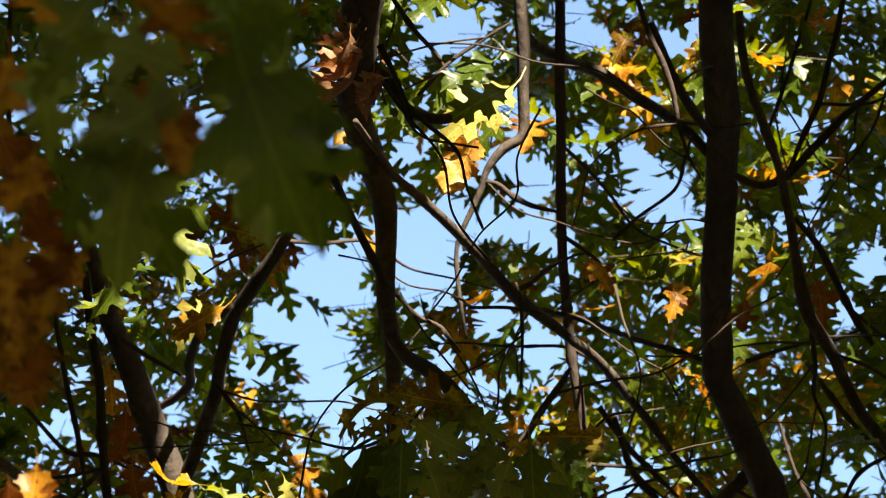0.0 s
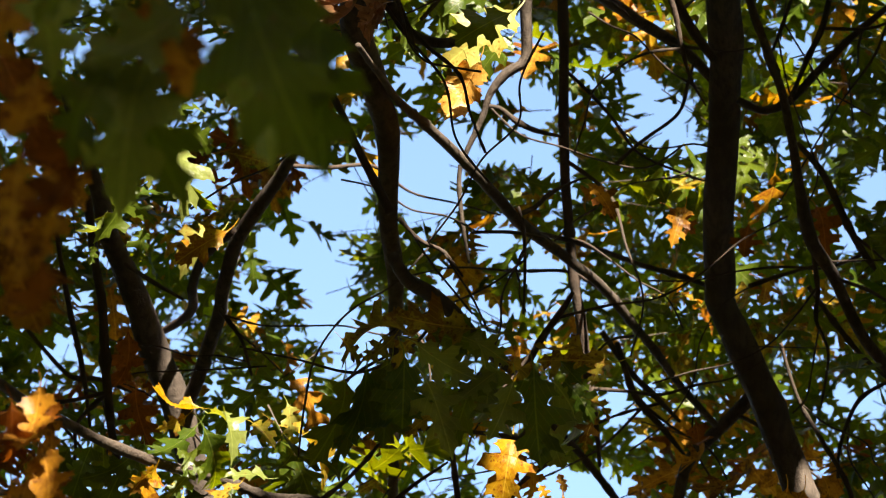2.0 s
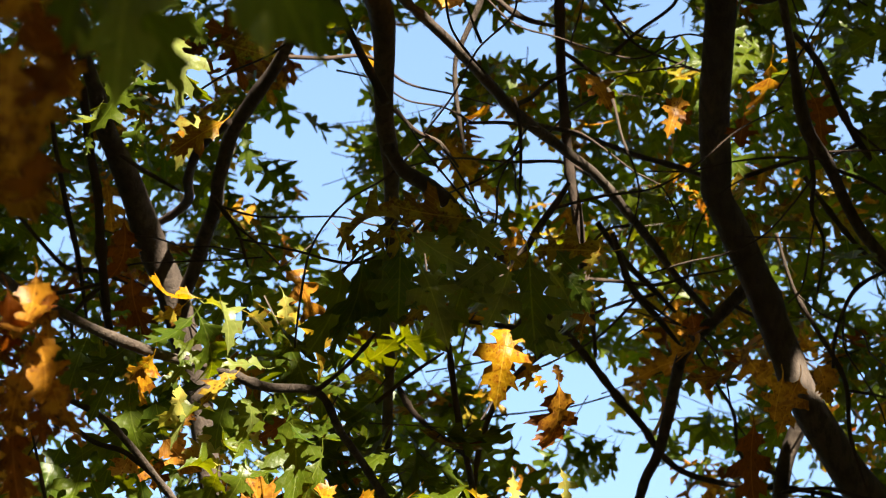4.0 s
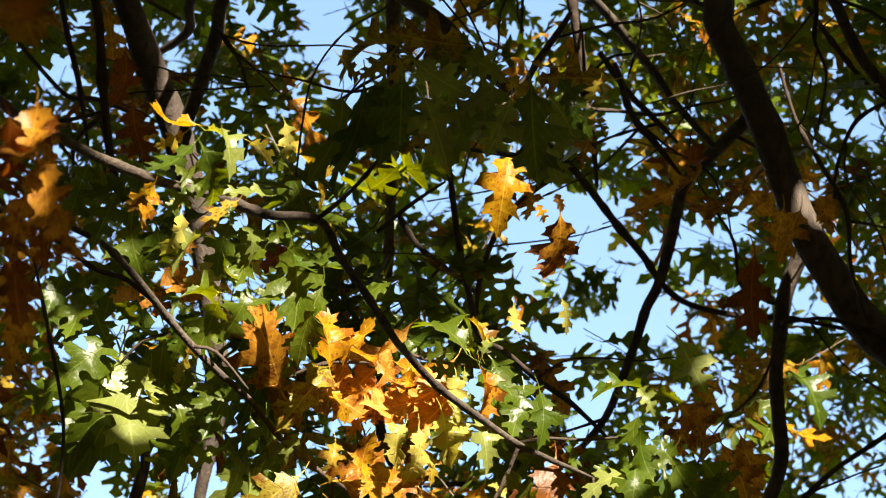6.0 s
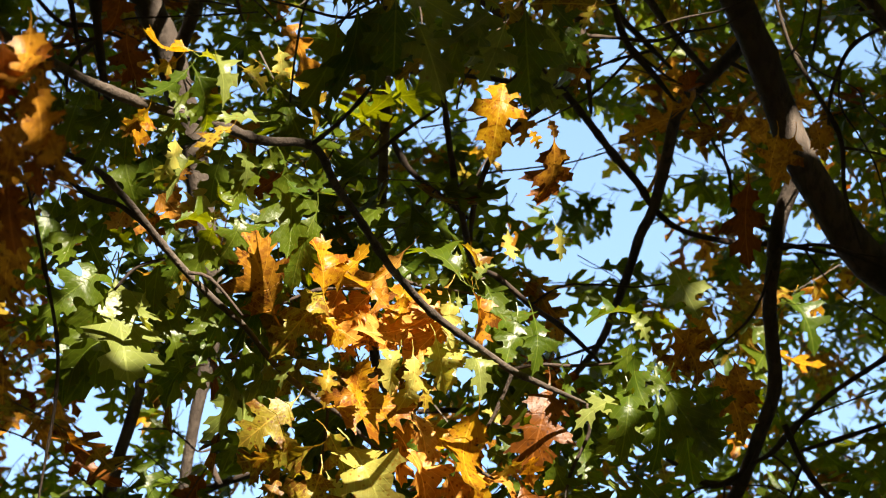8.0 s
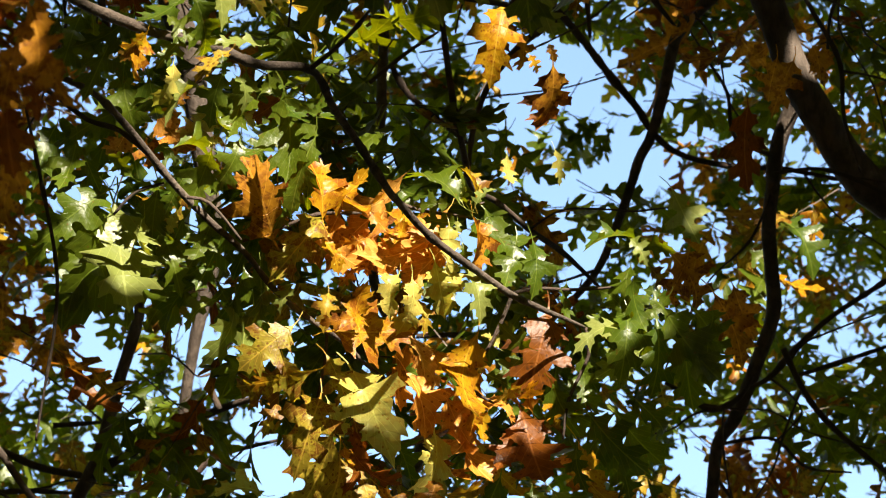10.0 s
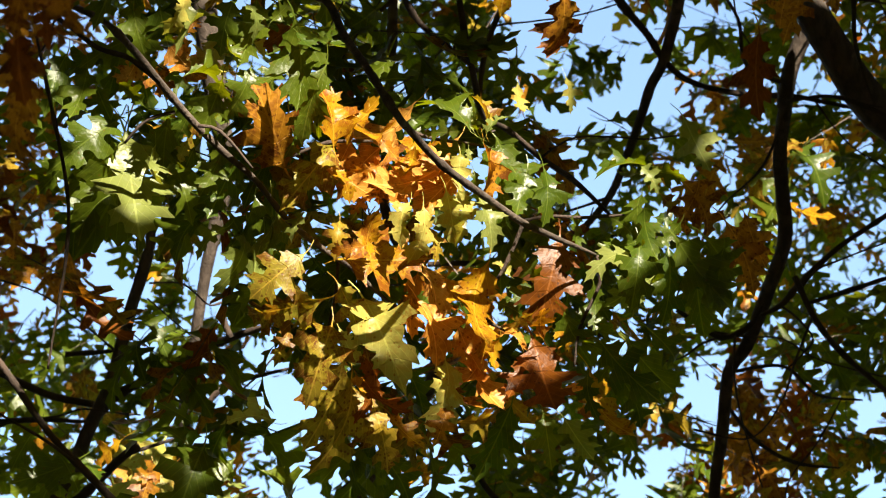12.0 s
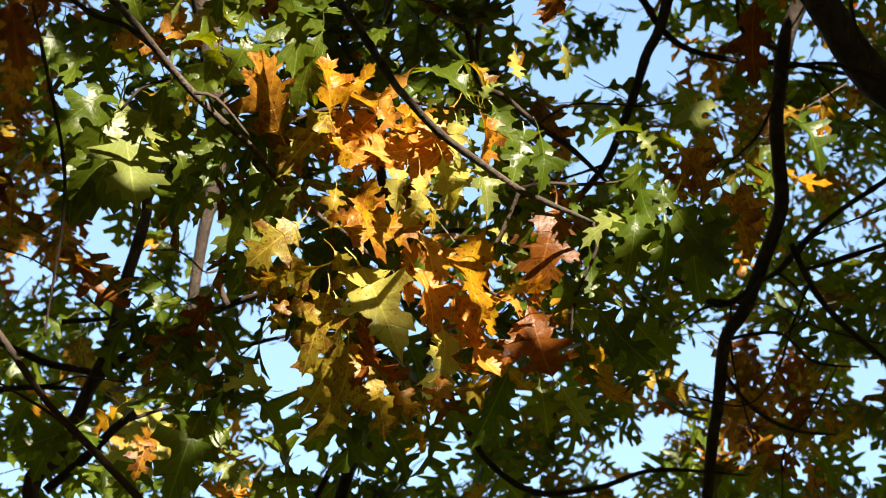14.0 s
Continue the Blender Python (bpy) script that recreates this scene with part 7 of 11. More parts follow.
leaf(left_oak, "dead", (-0.12, 4.242, 5.111), (-0.142, 4.244, 5.018), 12, 6)
leaf(left_oak, "dead", (-0.11, 4.245, 5.101), (-0.114, 4.221, 5.012), 35, 11)
leaf(left_oak, "yellow", (-0.256, 4.865, 5.8), (-0.296, 4.882, 5.793), 38, 15)
leaf(left_oak, "green", (-0.282, 5.033, 5.905), (-0.334, 5.057, 5.849), 15, 4)
leaf(left_oak, "pale", (-0.529, 6.07, 5.89), (-0.626, 6.064, 5.794), 19, 9)
leaf(left_oak, "rust", (-0.446, 5.247, 5.449), (-0.504, 5.251, 5.452), 37, 23)
leaf(left_oak, "yellow", (-0.228, 5.188, 5.646), (-0.179, 5.149, 5.579), 21, 11)
leaf(left_oak, "yellow", (-0.274, 4.992, 5.431), (-0.207, 5.026, 5.428), 18, 0)
spray(left_oak, "green", -0.029, 8.914, 6.853, -0.137, 0.102, -0.117, 7, 50387)
spray(left_oak, "green", -0.68, 11.651, 5.875, 0.244, -0.01, 0.028, 8, 17623)
spray(left_oak, "orange", -1.173, 8.749, 6.672, -0.31, -0.039, -0.206, 5, 42059)
spray(left_oak, "green", -0.24, 7.812, 7.483, -0.323, 0.104, 0.061, 5, 23371)
spray(left_oak, "green", -1.817, 10.215, 8.351, 0.286, -0.185, 0.151, 7, 6554)
spray(left_oak, "green", -0.141, 6.161, 6.97, -0.147, -0.027, -0.108, 8, 13871)
spray(left_oak, "green", -1.26, 8.189, 4.73, 0.204, 0.197, -0.075, 7, 45304)
spray(left_oak, "green", -1.326, 8.593, 9.078, -0.175, -0.052, 0.066, 6, 95265)
spray(left_oak, "green", -1.35, 8.214, 8.057, -0.165, 0.237, -0.201, 8, 9171)
spray(left_oak, "green", -1.444, 11.85, 7.032, -0.174, 0.252, -0.198, 8, 74338)
spray(left_oak, "green", -0.443, 10.831, 5.807, -0.059, 0.011, -0.352, 8, 12614)
spray(left_oak, "green", -0.771, 7.818, 8.599, 0.263, -0.079, -0.15, 6, 77022)
spray(left_oak, "green", -1.014, 6.237, 6.628, 0.246, -0.123, -0.005, 5, 48780)
spray(left_oak, "orange", -1.661, 11.803, 7.234, -0.188, -0.018, -0.021, 5, 20288)
spray(left_oak, "orange", -1.811, 11.875, 7.23, -0.126, 0.1, -0.207, 7, 56663)
spray(left_oak, "orange", -1.638, 9.892, 6.861, 0.226, 0.165, -0.178, 8, 62401)
spray(left_oak, "green", -1.315, 7.092, 7.646, 0.178, 0.002, -0.157, 7, 54468)
spray(left_oak, "green", -0.662, 8.123, 7.366, 0.233, -0.052, -0.023, 5, 63046)
spray(left_oak, "spotted", -1.003, 7.919, 5.119, 0.049, 0.232, -0.271, 7, 83878)
spray(left_oak, "rust", -1.062, 8.638, 7.253, -0.04, 0.171, -0.293, 8, 90662)
spray(left_oak, "green", -1.251, 6.948, 5.626, 0.094, 0.145, -0.214, 6, 8289)
spray(left_oak, "green", -1.49, 9.595, 8.64, -0.107, -0.009, -0.163, 5, 5617)
spray(left_oak, "green", -0.117, 10.988, 7.209, -0.196, 0.013, 0.059, 7, 6370)
spray(left_oak, "green", -0.72, 7.818, 4.547, -0.344, 0.049, -0.074, 8, 9290)
spray(left_oak, "green", -1.059, 7.24, 4.571, 0.3, 0.188, -0.083, 8, 87003)
spray(left_oak, "green", -0.94, 10.786, 8.475, 0.162, -0.141, -0.001, 5, 98148)
spray(left_oak, "green", -1.165, 10.008, 9.221, 0.337, -0.074, -0.153, 8, 35101)
spray(left_oak, "green", -0.965, 7.643, 7.308, 0.337, 0.02, 0.048, 5, 72968)
spray(left_oak, "green", -1.096, 7.451, 5.665, -0.129, -0.216, -0.269, 8, 61242)
spray(left_oak, "green", -0.903, 8.255, 7.414, -0.126, 0.037, -0.18, 7, 79799)
spray(left_oak, "green", -0.667, 9.663, 7.504, -0.174, 0.007, -0.069, 5, 17645)
spray(left_oak, "orange", -0.688, 8.054, 7.526, 0.257, -0.055, 0.096, 8, 77780)
spray(left_oak, "green", -0.737, 7.221, 8.108, 0.287, 0.077, -0.146, 8, 9308)
spray(left_oak, "green", -0.749, 8.33, 5.605, -0.057, 0.158, -0.158, 5, 81782)
spray(left_oak, "green", -0.899, 9.066, 9.682, -0.246, 0.039, -0.191, 8, 53452)
spray(left_oak, "green", -1.551, 10.193, 9.639, 0.135, -0.06, -0.132, 6, 16464)
spray(left_oak, "green", -0.614, 10.294, 9.659, -0.125, -0.099, -0.297, 7, 48725)
spray(left_oak, "green", -1.309, 10.007, 9.78, -0.264, -0.115, -0.122, 7, 97756)
spray(left_oak, "green", -1.743, 11.391, 6.329, -0.005, -0.148, -0.228, 7, 86368)
spray(left_oak, "green", -0.63, 6.627, 7.494, 0.023, -0.104, -0.26, 8, 33190)
spray(left_oak, "green", -1.516, 8.322, 9.068, -0.156, 0.068, -0.201, 5, 79170)
spray(left_oak, "green", -0.976, 8.342, 6.823, -0.311, -0.103, 0.069, 8, 47680)
spray(left_oak, "green", -1.305, 11.559, 5.973, -0.299, 0.131, -0.082, 5, 67376)
spray(left_oak, "green", -0.588, 8.108, 7.539, -0.223, 0.111, -0.153, 6, 4229)
spray(left_oak, "green", -1.654, 11.706, 6.497, -0.13, 0.085, -0.188, 5, 12088)
spray(left_oak, "green", -0.442, 9.962, 8.596, 0.238, -0.101, -0.028, 5, 19915)
spray(left_oak, "green", -0.482, 9.729, 9.177, 0.208, -0.043, -0.212, 5, 39722)
spray(left_oak, "green", -1.879, 10.56, 7.789, 0.266, 0.037, -0.157, 6, 48022)
spray(left_oak, "orange", -1.158, 7.744, 5.601, -0.064, 0.146, -0.092, 6, 84871)
spray(left_oak, "orange", -1.025, 7.895, 5.506, -0.085, -0.056, -0.158, 8, 1127)
spray(left_oak, "green", -0.437, 10.333, 8.145, -0.231, 0.051, 0.012, 6, 47031)
spray(left_oak, "green", -1.588, 9.61, 7.486, -0.004, -0.085, -0.163, 7, 51378)
spray(left_oak, "green", -0.169, 7.772, 6.468, 0.336, -0.007, 0.132, 7, 20361)
spray(left_oak, "green", -1.415, 10.657, 6.158, -0.192, -0.189, -0.059, 7, 51463)
spray(left_oak, "green", -0.124, 8.938, 7.32, 0.21, 0.087, -0.055, 6, 34820)
spray(left_oak, "green", -1.344, 6.974, 7.301, 0.09, -0.048, -0.258, 8, 77510)
spray(left_oak, "orange", -1.393, 11.641, 7.53, -0.298, 0.032, -0.214, 8, 48914)
spray(left_oak, "green", -0.548, 9.364, 5.19, -0.221, -0.04, -0.124, 8, 4936)
spray(left_oak, "green", -1.308, 10.326, 6.472, -0.2, 0.123, -0.128, 5, 68490)
spray(left_oak, "green", -1.562, 8.673, 7.344, 0.154, -0.003, -0.127, 8, 21714)
spray(left_oak, "green", -0.626, 7.039, 6.28, 0.185, 0.135, 0.023, 8, 43115)
spray(left_oak, "green", -1.335, 6.906, 7.301, 0.029, 0.207, -0.117, 8, 32554)
spray(left_oak, "green", -0.502, 7.621, 6.485, -0.332, 0.036, 0.012, 6, 21024)
spray(left_oak, "green", -0.417, 7.884, 4.509, 0.265, 0.129, 0.127, 7, 99661)
spray(left_oak, "green", -1.458, 7.791, 7.605, 0.041, 0.128, -0.353, 8, 60130)
spray(left_oak, "orange", -0.959, 8.907, 8.915, 0.27, -0.051, -0.102, 6, 17133)
spray(left_oak, "green", -0.997, 9.423, 7.885, 0.156, -0.038, -0.085, 6, 54936)
spray(left_oak, "green", -0.967, 6.902, 5.784, 0.102, 0.158, 0.228, 7, 56744)
spray(left_oak, "spotted", 0.136, 6.792, 6.441, -0.138, 0.166, 0.036, 8, 49924)
spray(left_oak, "rust", -1.057, 7.893, 6.95, 0.141, 0.088, -0.128, 8, 51416)
spray(left_oak, "green", -0.178, 6.879, 7.348, 0.193, -0.077, -0.165, 6, 20523)
spray(left_oak, "green", -1.322, 7.825, 8.59, 0.202, -0.018, -0.075, 6, 50168)
spray(left_oak, "green", -0.999, 8.029, 7.066, -0.235, -0.077, 0.066, 7, 58060)
spray(left_oak, "green", -1.646, 7.878, 8.175, 0.292, 0.103, -0.005, 5, 86282)
spray(left_oak, "green", -1.278, 11.281, 5.963, 0.263, 0.11, -0.064, 7, 19945)
spray(left_oak, "green", -1.702, 10.882, 8.401, -0.239, -0.154, 0.108, 8, 29140)
spray(left_oak, "green", -0.276, 7.84, 4.652, 0.164, -0.03, -0.114, 8, 85044)
spray(left_oak, "green", -1.343, 6.856, 7.095, 0.045, 0.25, -0.219, 6, 18579)
spray(left_oak, "green", -0.228, 12.144, 7.095, -0.117, -0.241, 0.038, 8, 50483)
spray(left_oak, "green", -1.497, 8.298, 8.039, 0.069, -0.272, 0.201, 7, 10327)
spray(left_oak, "green", -1.301, 7.522, 6.417, 0.045, -0.135, 0.235, 8, 38566)
spray(left_oak, "green", -1.645, 9.142, 8.213, 0.035, 0.154, -0.295, 7, 20277)
spray(left_oak, "green", -1.711, 10.54, 8.002, 0.301, 0.117, -0.041, 7, 42230)
spray(left_oak, "green", -1.482, 7.21, 7.344, 0.212, -0.006, -0.245, 6, 95750)
spray(left_oak, "green", -0.925, 9.807, 8.886, 0.17, -0.284, 0.159, 5, 33420)
spray(left_oak, "green", -1.54, 8.627, 8.952, -0.18, 0.117, 0.08, 8, 14590)
spray(left_oak, "green", -0.997, 10.426, 8.995, -0.224, 0.049, 0.145, 5, 5413)
spray(left_oak, "green", -0.352, 9.435, 9.821, -0.114, -0.137, 0.054, 6, 20178)
spray(left_oak, "orange", -1.27, 8.883, 6.074, -0.141, -0.134, 0.023, 8, 36195)
spray(left_oak, "green", -0.904, 5.941, 6.999, -0.121, 0.102, -0.183, 8, 60290)
spray(left_oak, "green", -0.892, 11.016, 9.147, -0.121, -0.046, -0.247, 7, 10152)
spray(left_oak, "green", 0.188, 6.86, 6.55, -0.317, 0.148, 0.016, 5, 97719)
spray(left_oak, "green", -0.278, 8.24, 6.651, 0.064, -0.122, -0.125, 7, 97794)
spray(left_oak, "green", -1.735, 9.763, 8.541, -0.163, 0.283, -0.189, 6, 93882)
spray(left_oak, "green", -0.631, 6.679, 6.552, -0.24, -0.236, -0.015, 7, 6696)
spray(left_oak, "green", -1.142, 9.977, 9.611, -0.06, 0.228, 0.091, 6, 95052)
spray(left_oak, "green", -1.078, 10.67, 8.973, 0.032, -0.1, -0.172, 8, 44107)
spray(left_oak, "green", -0.945, 6.64, 6.824, -0.222, 0.052, -0.085, 8, 57249)
spray(left_oak, "green", -0.938, 11.507, 6.406, 0.086, -0.082, -0.266, 8, 49810)
spray(left_oak, "green", -1.465, 8.69, 7.884, -0.227, 0.123, 0.045, 8, 23519)
spray(left_oak, "green", -0.449, 8.757, 6.996, -0.172, 0.195, 0.036, 6, 8976)
spray(left_oak, "green", -0.44, 7.761, 6.833, -0.18, -0.054, -0.18, 5, 38702)
spray(left_oak, "green", -0.637, 9.129, 7.378, -0.213, 0.041, -0.038, 5, 85657)
spray(left_oak, "green", -0.329, 8.587, 6.745, 0.27, -0.016, -0.165, 6, 25535)
spray(left_oak, "green", 0.399, 8.364, 8.884, -0.226, 0.198, 0.114, 6, 31745)
spray(left_oak, "orange", -0.861, 7.285, 6.919, -0.177, -0.129, 0.069, 7, 1812)
spray(left_oak, "green", -0.883, 11.727, 6.135, -0.254, -0.186, -0.066, 6, 87094)
spray(left_oak, "green", -0.943, 10.675, 7.047, 0.216, -0.14, 0.031, 6, 22420)
spray(left_oak, "green", -0.606, 8.182, 8.05, -0.158, -0.245, 0.144, 6, 20958)
spray(left_oak, "green", 0.178, 11.303, 5.979, -0.193, -0.023, -0.089, 8, 87417)
spray(left_oak, "green", -0.831, 8.389, 7.994, 0.161, -0.175, 0.111, 7, 76859)
spray(left_oak, "green", -1.513, 11.283, 5.698, 0.196, 0.001, 0, 7, 19821)
spray(left_oak, "green", 0.195, 8.743, 9.076, 0.173, 0.019, -0.094, 6, 62551)
spray(left_oak, "green", 0.18, 7.729, 7.83, 0.245, 0.087, -0.196, 5, 19904)
spray(left_oak, "green", -0.976, 8.589, 5.896, 0.064, -0.05, -0.235, 5, 92079)
spray(left_oak, "green", -0.517, 9.913, 9.817, -0.224, -0.23, -0.046, 5, 77448)
spray(left_oak, "orange", -1.011, 7.732, 6.138, -0.286, 0.09, 0.094, 5, 74298)
spray(left_oak, "green", -0.653, 7.442, 7.64, -0.16, -0.211, 0.012, 8, 41653)
spray(left_oak, "green", -0.117, 9.045, 8.997, 0.211, 0.046, -0.111, 5, 83187)
spray(left_oak, "green", -0.908, 7.8, 8.604, -0.265, 0.155, -0.185, 5, 30861)
spray(left_oak, "green", -1.419, 10.623, 9.365, -0.183, 0.096, -0.126, 8, 48364)
spray(left_oak, "green", -0.443, 9.774, 7.986, -0.163, 0.046, -0.062, 8, 13075)
spray(left_oak, "green", -1.449, 8.229, 7.923, 0.263, 0.114, -0.113, 7, 79074)
spray(left_oak, "green", -0.897, 7.755, 8.511, -0.178, -0.064, -0.03, 7, 32247)
spray(left_oak, "yellow", -1.419, 11.915, 6.341, 0.311, -0.051, -0.057, 6, 94430)
spray(left_oak, "green", -0.894, 7.803, 7.735, -0.238, 0.182, -0.056, 5, 33618)
spray(left_oak, "green", -1.125, 7.034, 7.551, 0.058, 0.156, 0.078, 7, 42930)
spray(left_oak, "green", -1.341, 9.973, 7.224, 0.307, 0.048, -0.052, 6, 31127)
spray(left_oak, "green", 0.101, 7.906, 8.449, 0.006, -0.186, -0.118, 7, 85327)
spray(left_oak, "green", -0.288, 6.024, 6.834, 0.331, 0.03, 0.003, 7, 6754)
spray(left_oak, "green", -1.675, 11.644, 6.751, 0.156, 0.099, -0.255, 8, 4048)
spray(left_oak, "green", -1.645, 10.219, 8.504, -0.177, -0.124, 0.057, 8, 34655)
spray(left_oak, "green", -1.268, 8.125, 8.097, -0.145, 0.178, 0.022, 5, 22031)
spray(left_oak, "spotted", -0.939, 9.625, 6.529, -0.023, -0.033, -0.284, 8, 53266)
spray(left_oak, "orange", -1.428, 11.572, 7.648, -0.276, -0.11, -0.061, 7, 9725)
spray(left_oak, "green", -1.223, 10.584, 9.476, -0.229, -0.166, 0.178, 7, 72391)
spray(left_oak, "orange", -0.894, 8.728, 6.609, 0.217, -0.187, -0.087, 5, 19460)
spray(left_oak, "green", -0.365, 8.935, 7.644, 0.295, -0.139, 0.031, 6, 69807)
spray(left_oak, "orange", -1.234, 8.23, 5.72, -0.164, 0.055, -0.158, 7, 57078)
spray(left_oak, "green", -1.528, 8.1, 8.778, 0.11, 0.072, -0.17, 5, 97984)
spray(left_oak, "green", -1.029, 9.032, 5.393, 0.324, 0.107, -0.145, 6, 55826)
spray(left_oak, "green", -0.371, 6.687, 6.578, 0.174, -0.231, -0.093, 5, 42506)
spray(left_oak, "green", -1.079, 10.164, 7.076, 0.21, -0.034, -0.001, 5, 83567)
spray(left_oak, "green", -0.66, 6.447, 6.768, -0.271, -0.074, -0.227, 8, 67935)
spray(left_oak, "green", -0.709, 8.974, 5.042, 0.302, 0.195, -0.001, 6, 46687)
spray(left_oak, "green", 0.124, 9.625, 7.706, -0.161, -0.12, 0.252, 8, 80236)
spray(left_oak, "green", 0.127, 10.299, 7.486, -0.258, 0.169, 0.068, 8, 2888)
spray(left_oak, "green", -0.896, 7.117, 6.062, -0.346, 0.119, -0.038, 6, 52818)
spray(left_oak, "green", -0.652, 8.504, 4.683, -0.079, -0.253, 0.018, 8, 74123)
spray(left_oak, "green", -0.407, 8.155, 4.707, 0.263, 0.105, 0.086, 5, 38244)
spray(left_oak, "green", -0.224, 6.889, 7.283, -0.294, -0.104, 0.128, 6, 88497)
spray(left_oak, "green", -0.252, 8.379, 7.204, 0.191, -0.097, -0.021, 6, 69119)
spray(left_oak, "green", -0.323, 9.821, 7.419, -0.029, -0.117, -0.174, 6, 89429)
spray(left_oak, "orange", -0.958, 7.156, 5.901, -0.302, -0.062, 0.086, 5, 61925)
spray(left_oak, "green", -1.543, 9.723, 7.196, -0.149, -0.059, -0.112, 6, 39704)
spray(left_oak, "spotted", -0.676, 7.15, 6.695, -0.326, -0.037, -0.022, 8, 71410)
spray(left_oak, "green", -0.707, 7.893, 6.363, -0.18, 0.063, -0.116, 5, 77807)
spray(left_oak, "green", -1.339, 11.257, 7.6, -0.149, 0.033, -0.098, 6, 79927)
spray(left_oak, "green", -0.144, 6.695, 7.424, -0.059, 0.265, -0.067, 7, 84304)
spray(left_oak, "green", -0.923, 8.925, 8.726, -0.181, -0.052, 0.054, 5, 32655)
spray(left_oak, "green", -1.256, 8.149, 7.182, 0.221, -0.111, -0.084, 7, 99064)
spray(left_oak, "green", -1.153, 10.696, 8.541, 0.139, -0.176, 0.271, 7, 92713)
spray(left_oak, "green", -1.915, 11.215, 7.444, 0.019, 0.232, -0.02, 8, 84746)
spray(left_oak, "green", -1.505, 11.723, 6.845, -0.315, -0.067, 0.098, 7, 35581)
spray(left_oak, "green", -1.63, 10.225, 9.913, 0.179, 0.06, -0.128, 8, 49723)
spray(left_oak, "rust", -1.359, 9.525, 7.916, 0.339, 0.092, -0.05, 7, 94273)
spray(left_oak, "orange", -1.321, 10.757, 7.679, -0.209, -0.137, 0.041, 6, 68849)
spray(left_oak, "green", 0.115, 6.298, 6.686, 0.233, -0.002, -0.142, 6, 68621)
spray(left_oak, "green", -1.221, 10.419, 6.28, 0.118, 0.214, -0.103, 8, 78729)
spray(left_oak, "green", -1.018, 8.159, 8.885, -0.092, -0.059, -0.221, 5, 77692)
spray(left_oak, "green", 0.029, 8.613, 9.182, -0.194, 0.013, -0.127, 7, 3968)
spray(left_oak, "green", -1.02, 9.077, 9.363, 0.273, 0.091, 0.009, 6, 90531)
spray(left_oak, "green", -0.942, 11.375, 6.863, 0.048, -0.033, -0.227, 5, 52190)
spray(left_oak, "green", -0.27, 7.68, 7.913, -0.18, 0.032, -0.311, 7, 81876)
spray(left_oak, "green", -0.774, 8.227, 8.004, 0.136, -0.035, -0.122, 6, 5118)
spray(left_oak, "green", -1.646, 10.583, 5.811, 0.05, 0.2, -0.278, 5, 20069)
spray(left_oak, "green", -1.201, 7.738, 6.602, 0.068, -0.227, 0.283, 5, 22092)
spray(left_oak, "green", 0.267, 8.174, 7.573, -0.118, -0.037, -0.142, 6, 12106)
spray(left_oak, "green", -0.474, 7.857, 6.995, -0.204, 0.043, 0.067, 7, 52912)
spray(left_oak, "green", -1.337, 8.59, 8.795, -0.143, 0.115, -0.18, 6, 70966)
spray(left_oak, "orange", -1.15, 9, 5.963, -0.144, -0.13, -0.132, 8, 66199)
spray(left_oak, "green", -1.696, 11.123, 6.276, -0.076, 0.028, -0.231, 7, 69053)
spray(left_oak, "green", -1.196, 9.105, 9.418, -0.22, 0.17, 0.107, 8, 56120)
spray(left_oak, "green", -0.907, 6.393, 7.045, 0.134, -0.272, 0.21, 5, 32456)
spray(left_oak, "green", -1.126, 10.15, 10.092, 0.277, -0.106, -0.153, 8, 75950)
spray(left_oak, "green", -1.431, 9.79, 6.072, -0.163, -0.089, -0.265, 5, 46952)
spray(left_oak, "orange", -1.464, 9.848, 6.539, -0.034, 0.259, 0.243, 7, 69741)
spray(left_oak, "green", -1.323, 7.436, 6.5, 0.029, -0.189, 0.052, 8, 96137)
spray(left_oak, "green", -0.32, 7.662, 8.079, -0.252, -0.186, 0.014, 6, 62079)
spray(left_oak, "green", -0.073, 8.378, 5.187, 0.013, 0.183, -0.067, 5, 91967)
spray(left_oak, "green", -0.61, 6.337, 6.607, -0.08, -0.144, -0.139, 8, 88634)
spray(left_oak, "green", -0.345, 7.43, 8.336, -0.228, 0.195, -0.154, 7, 57152)
spray(left_oak, "green", -1.734, 9.838, 9.27, -0.155, -0.295, -0.058, 8, 72792)
spray(left_oak, "green", -1.135, 9.293, 8.375, 0.284, -0.05, 0.053, 5, 68014)
spray(left_oak, "green", -1.704, 11.135, 5.718, 0.16, 0.08, -0.105, 8, 73029)
spray(left_oak, "green", -0.417, 9.701, 7.878, -0.244, -0.024, -0.01, 6, 30714)
spray(left_oak, "green", -1.749, 11.911, 6.33, 0.216, -0.036, -0.26, 5, 25430)
spray(left_oak, "spotted", -0.04, 8.486, 8.052, -0.231, -0.05, -0.021, 8, 1433)
spray(left_oak, "green", -0.414, 8.684, 7.951, -0.206, 0.111, -0.041, 5, 30372)
spray(left_oak, "green", -1.263, 10.206, 10.068, -0.258, -0.124, 0.032, 6, 67958)
spray(left_oak, "green", -0.368, 11.416, 6.823, 0.31, -0.176, 0.128, 7, 54639)
spray(left_oak, "rust", -0.982, 7.982, 6.706, 0.118, 0.117, 0.116, 5, 60241)
spray(left_oak, "green", -0.515, 8.031, 8.523, -0.268, -0.061, -0.183, 7, 51698)
spray(left_oak, "green", -0.77, 7.698, 5.15, -0.332, 0.003, -0.159, 7, 24829)
spray(left_oak, "green", -0.578, 7.882, 7.939, -0.337, -0.079, 0.083, 7, 32903)
spray(left_oak, "green", -0.231, 9.029, 4.997, 0.132, -0.076, -0.106, 6, 67059)
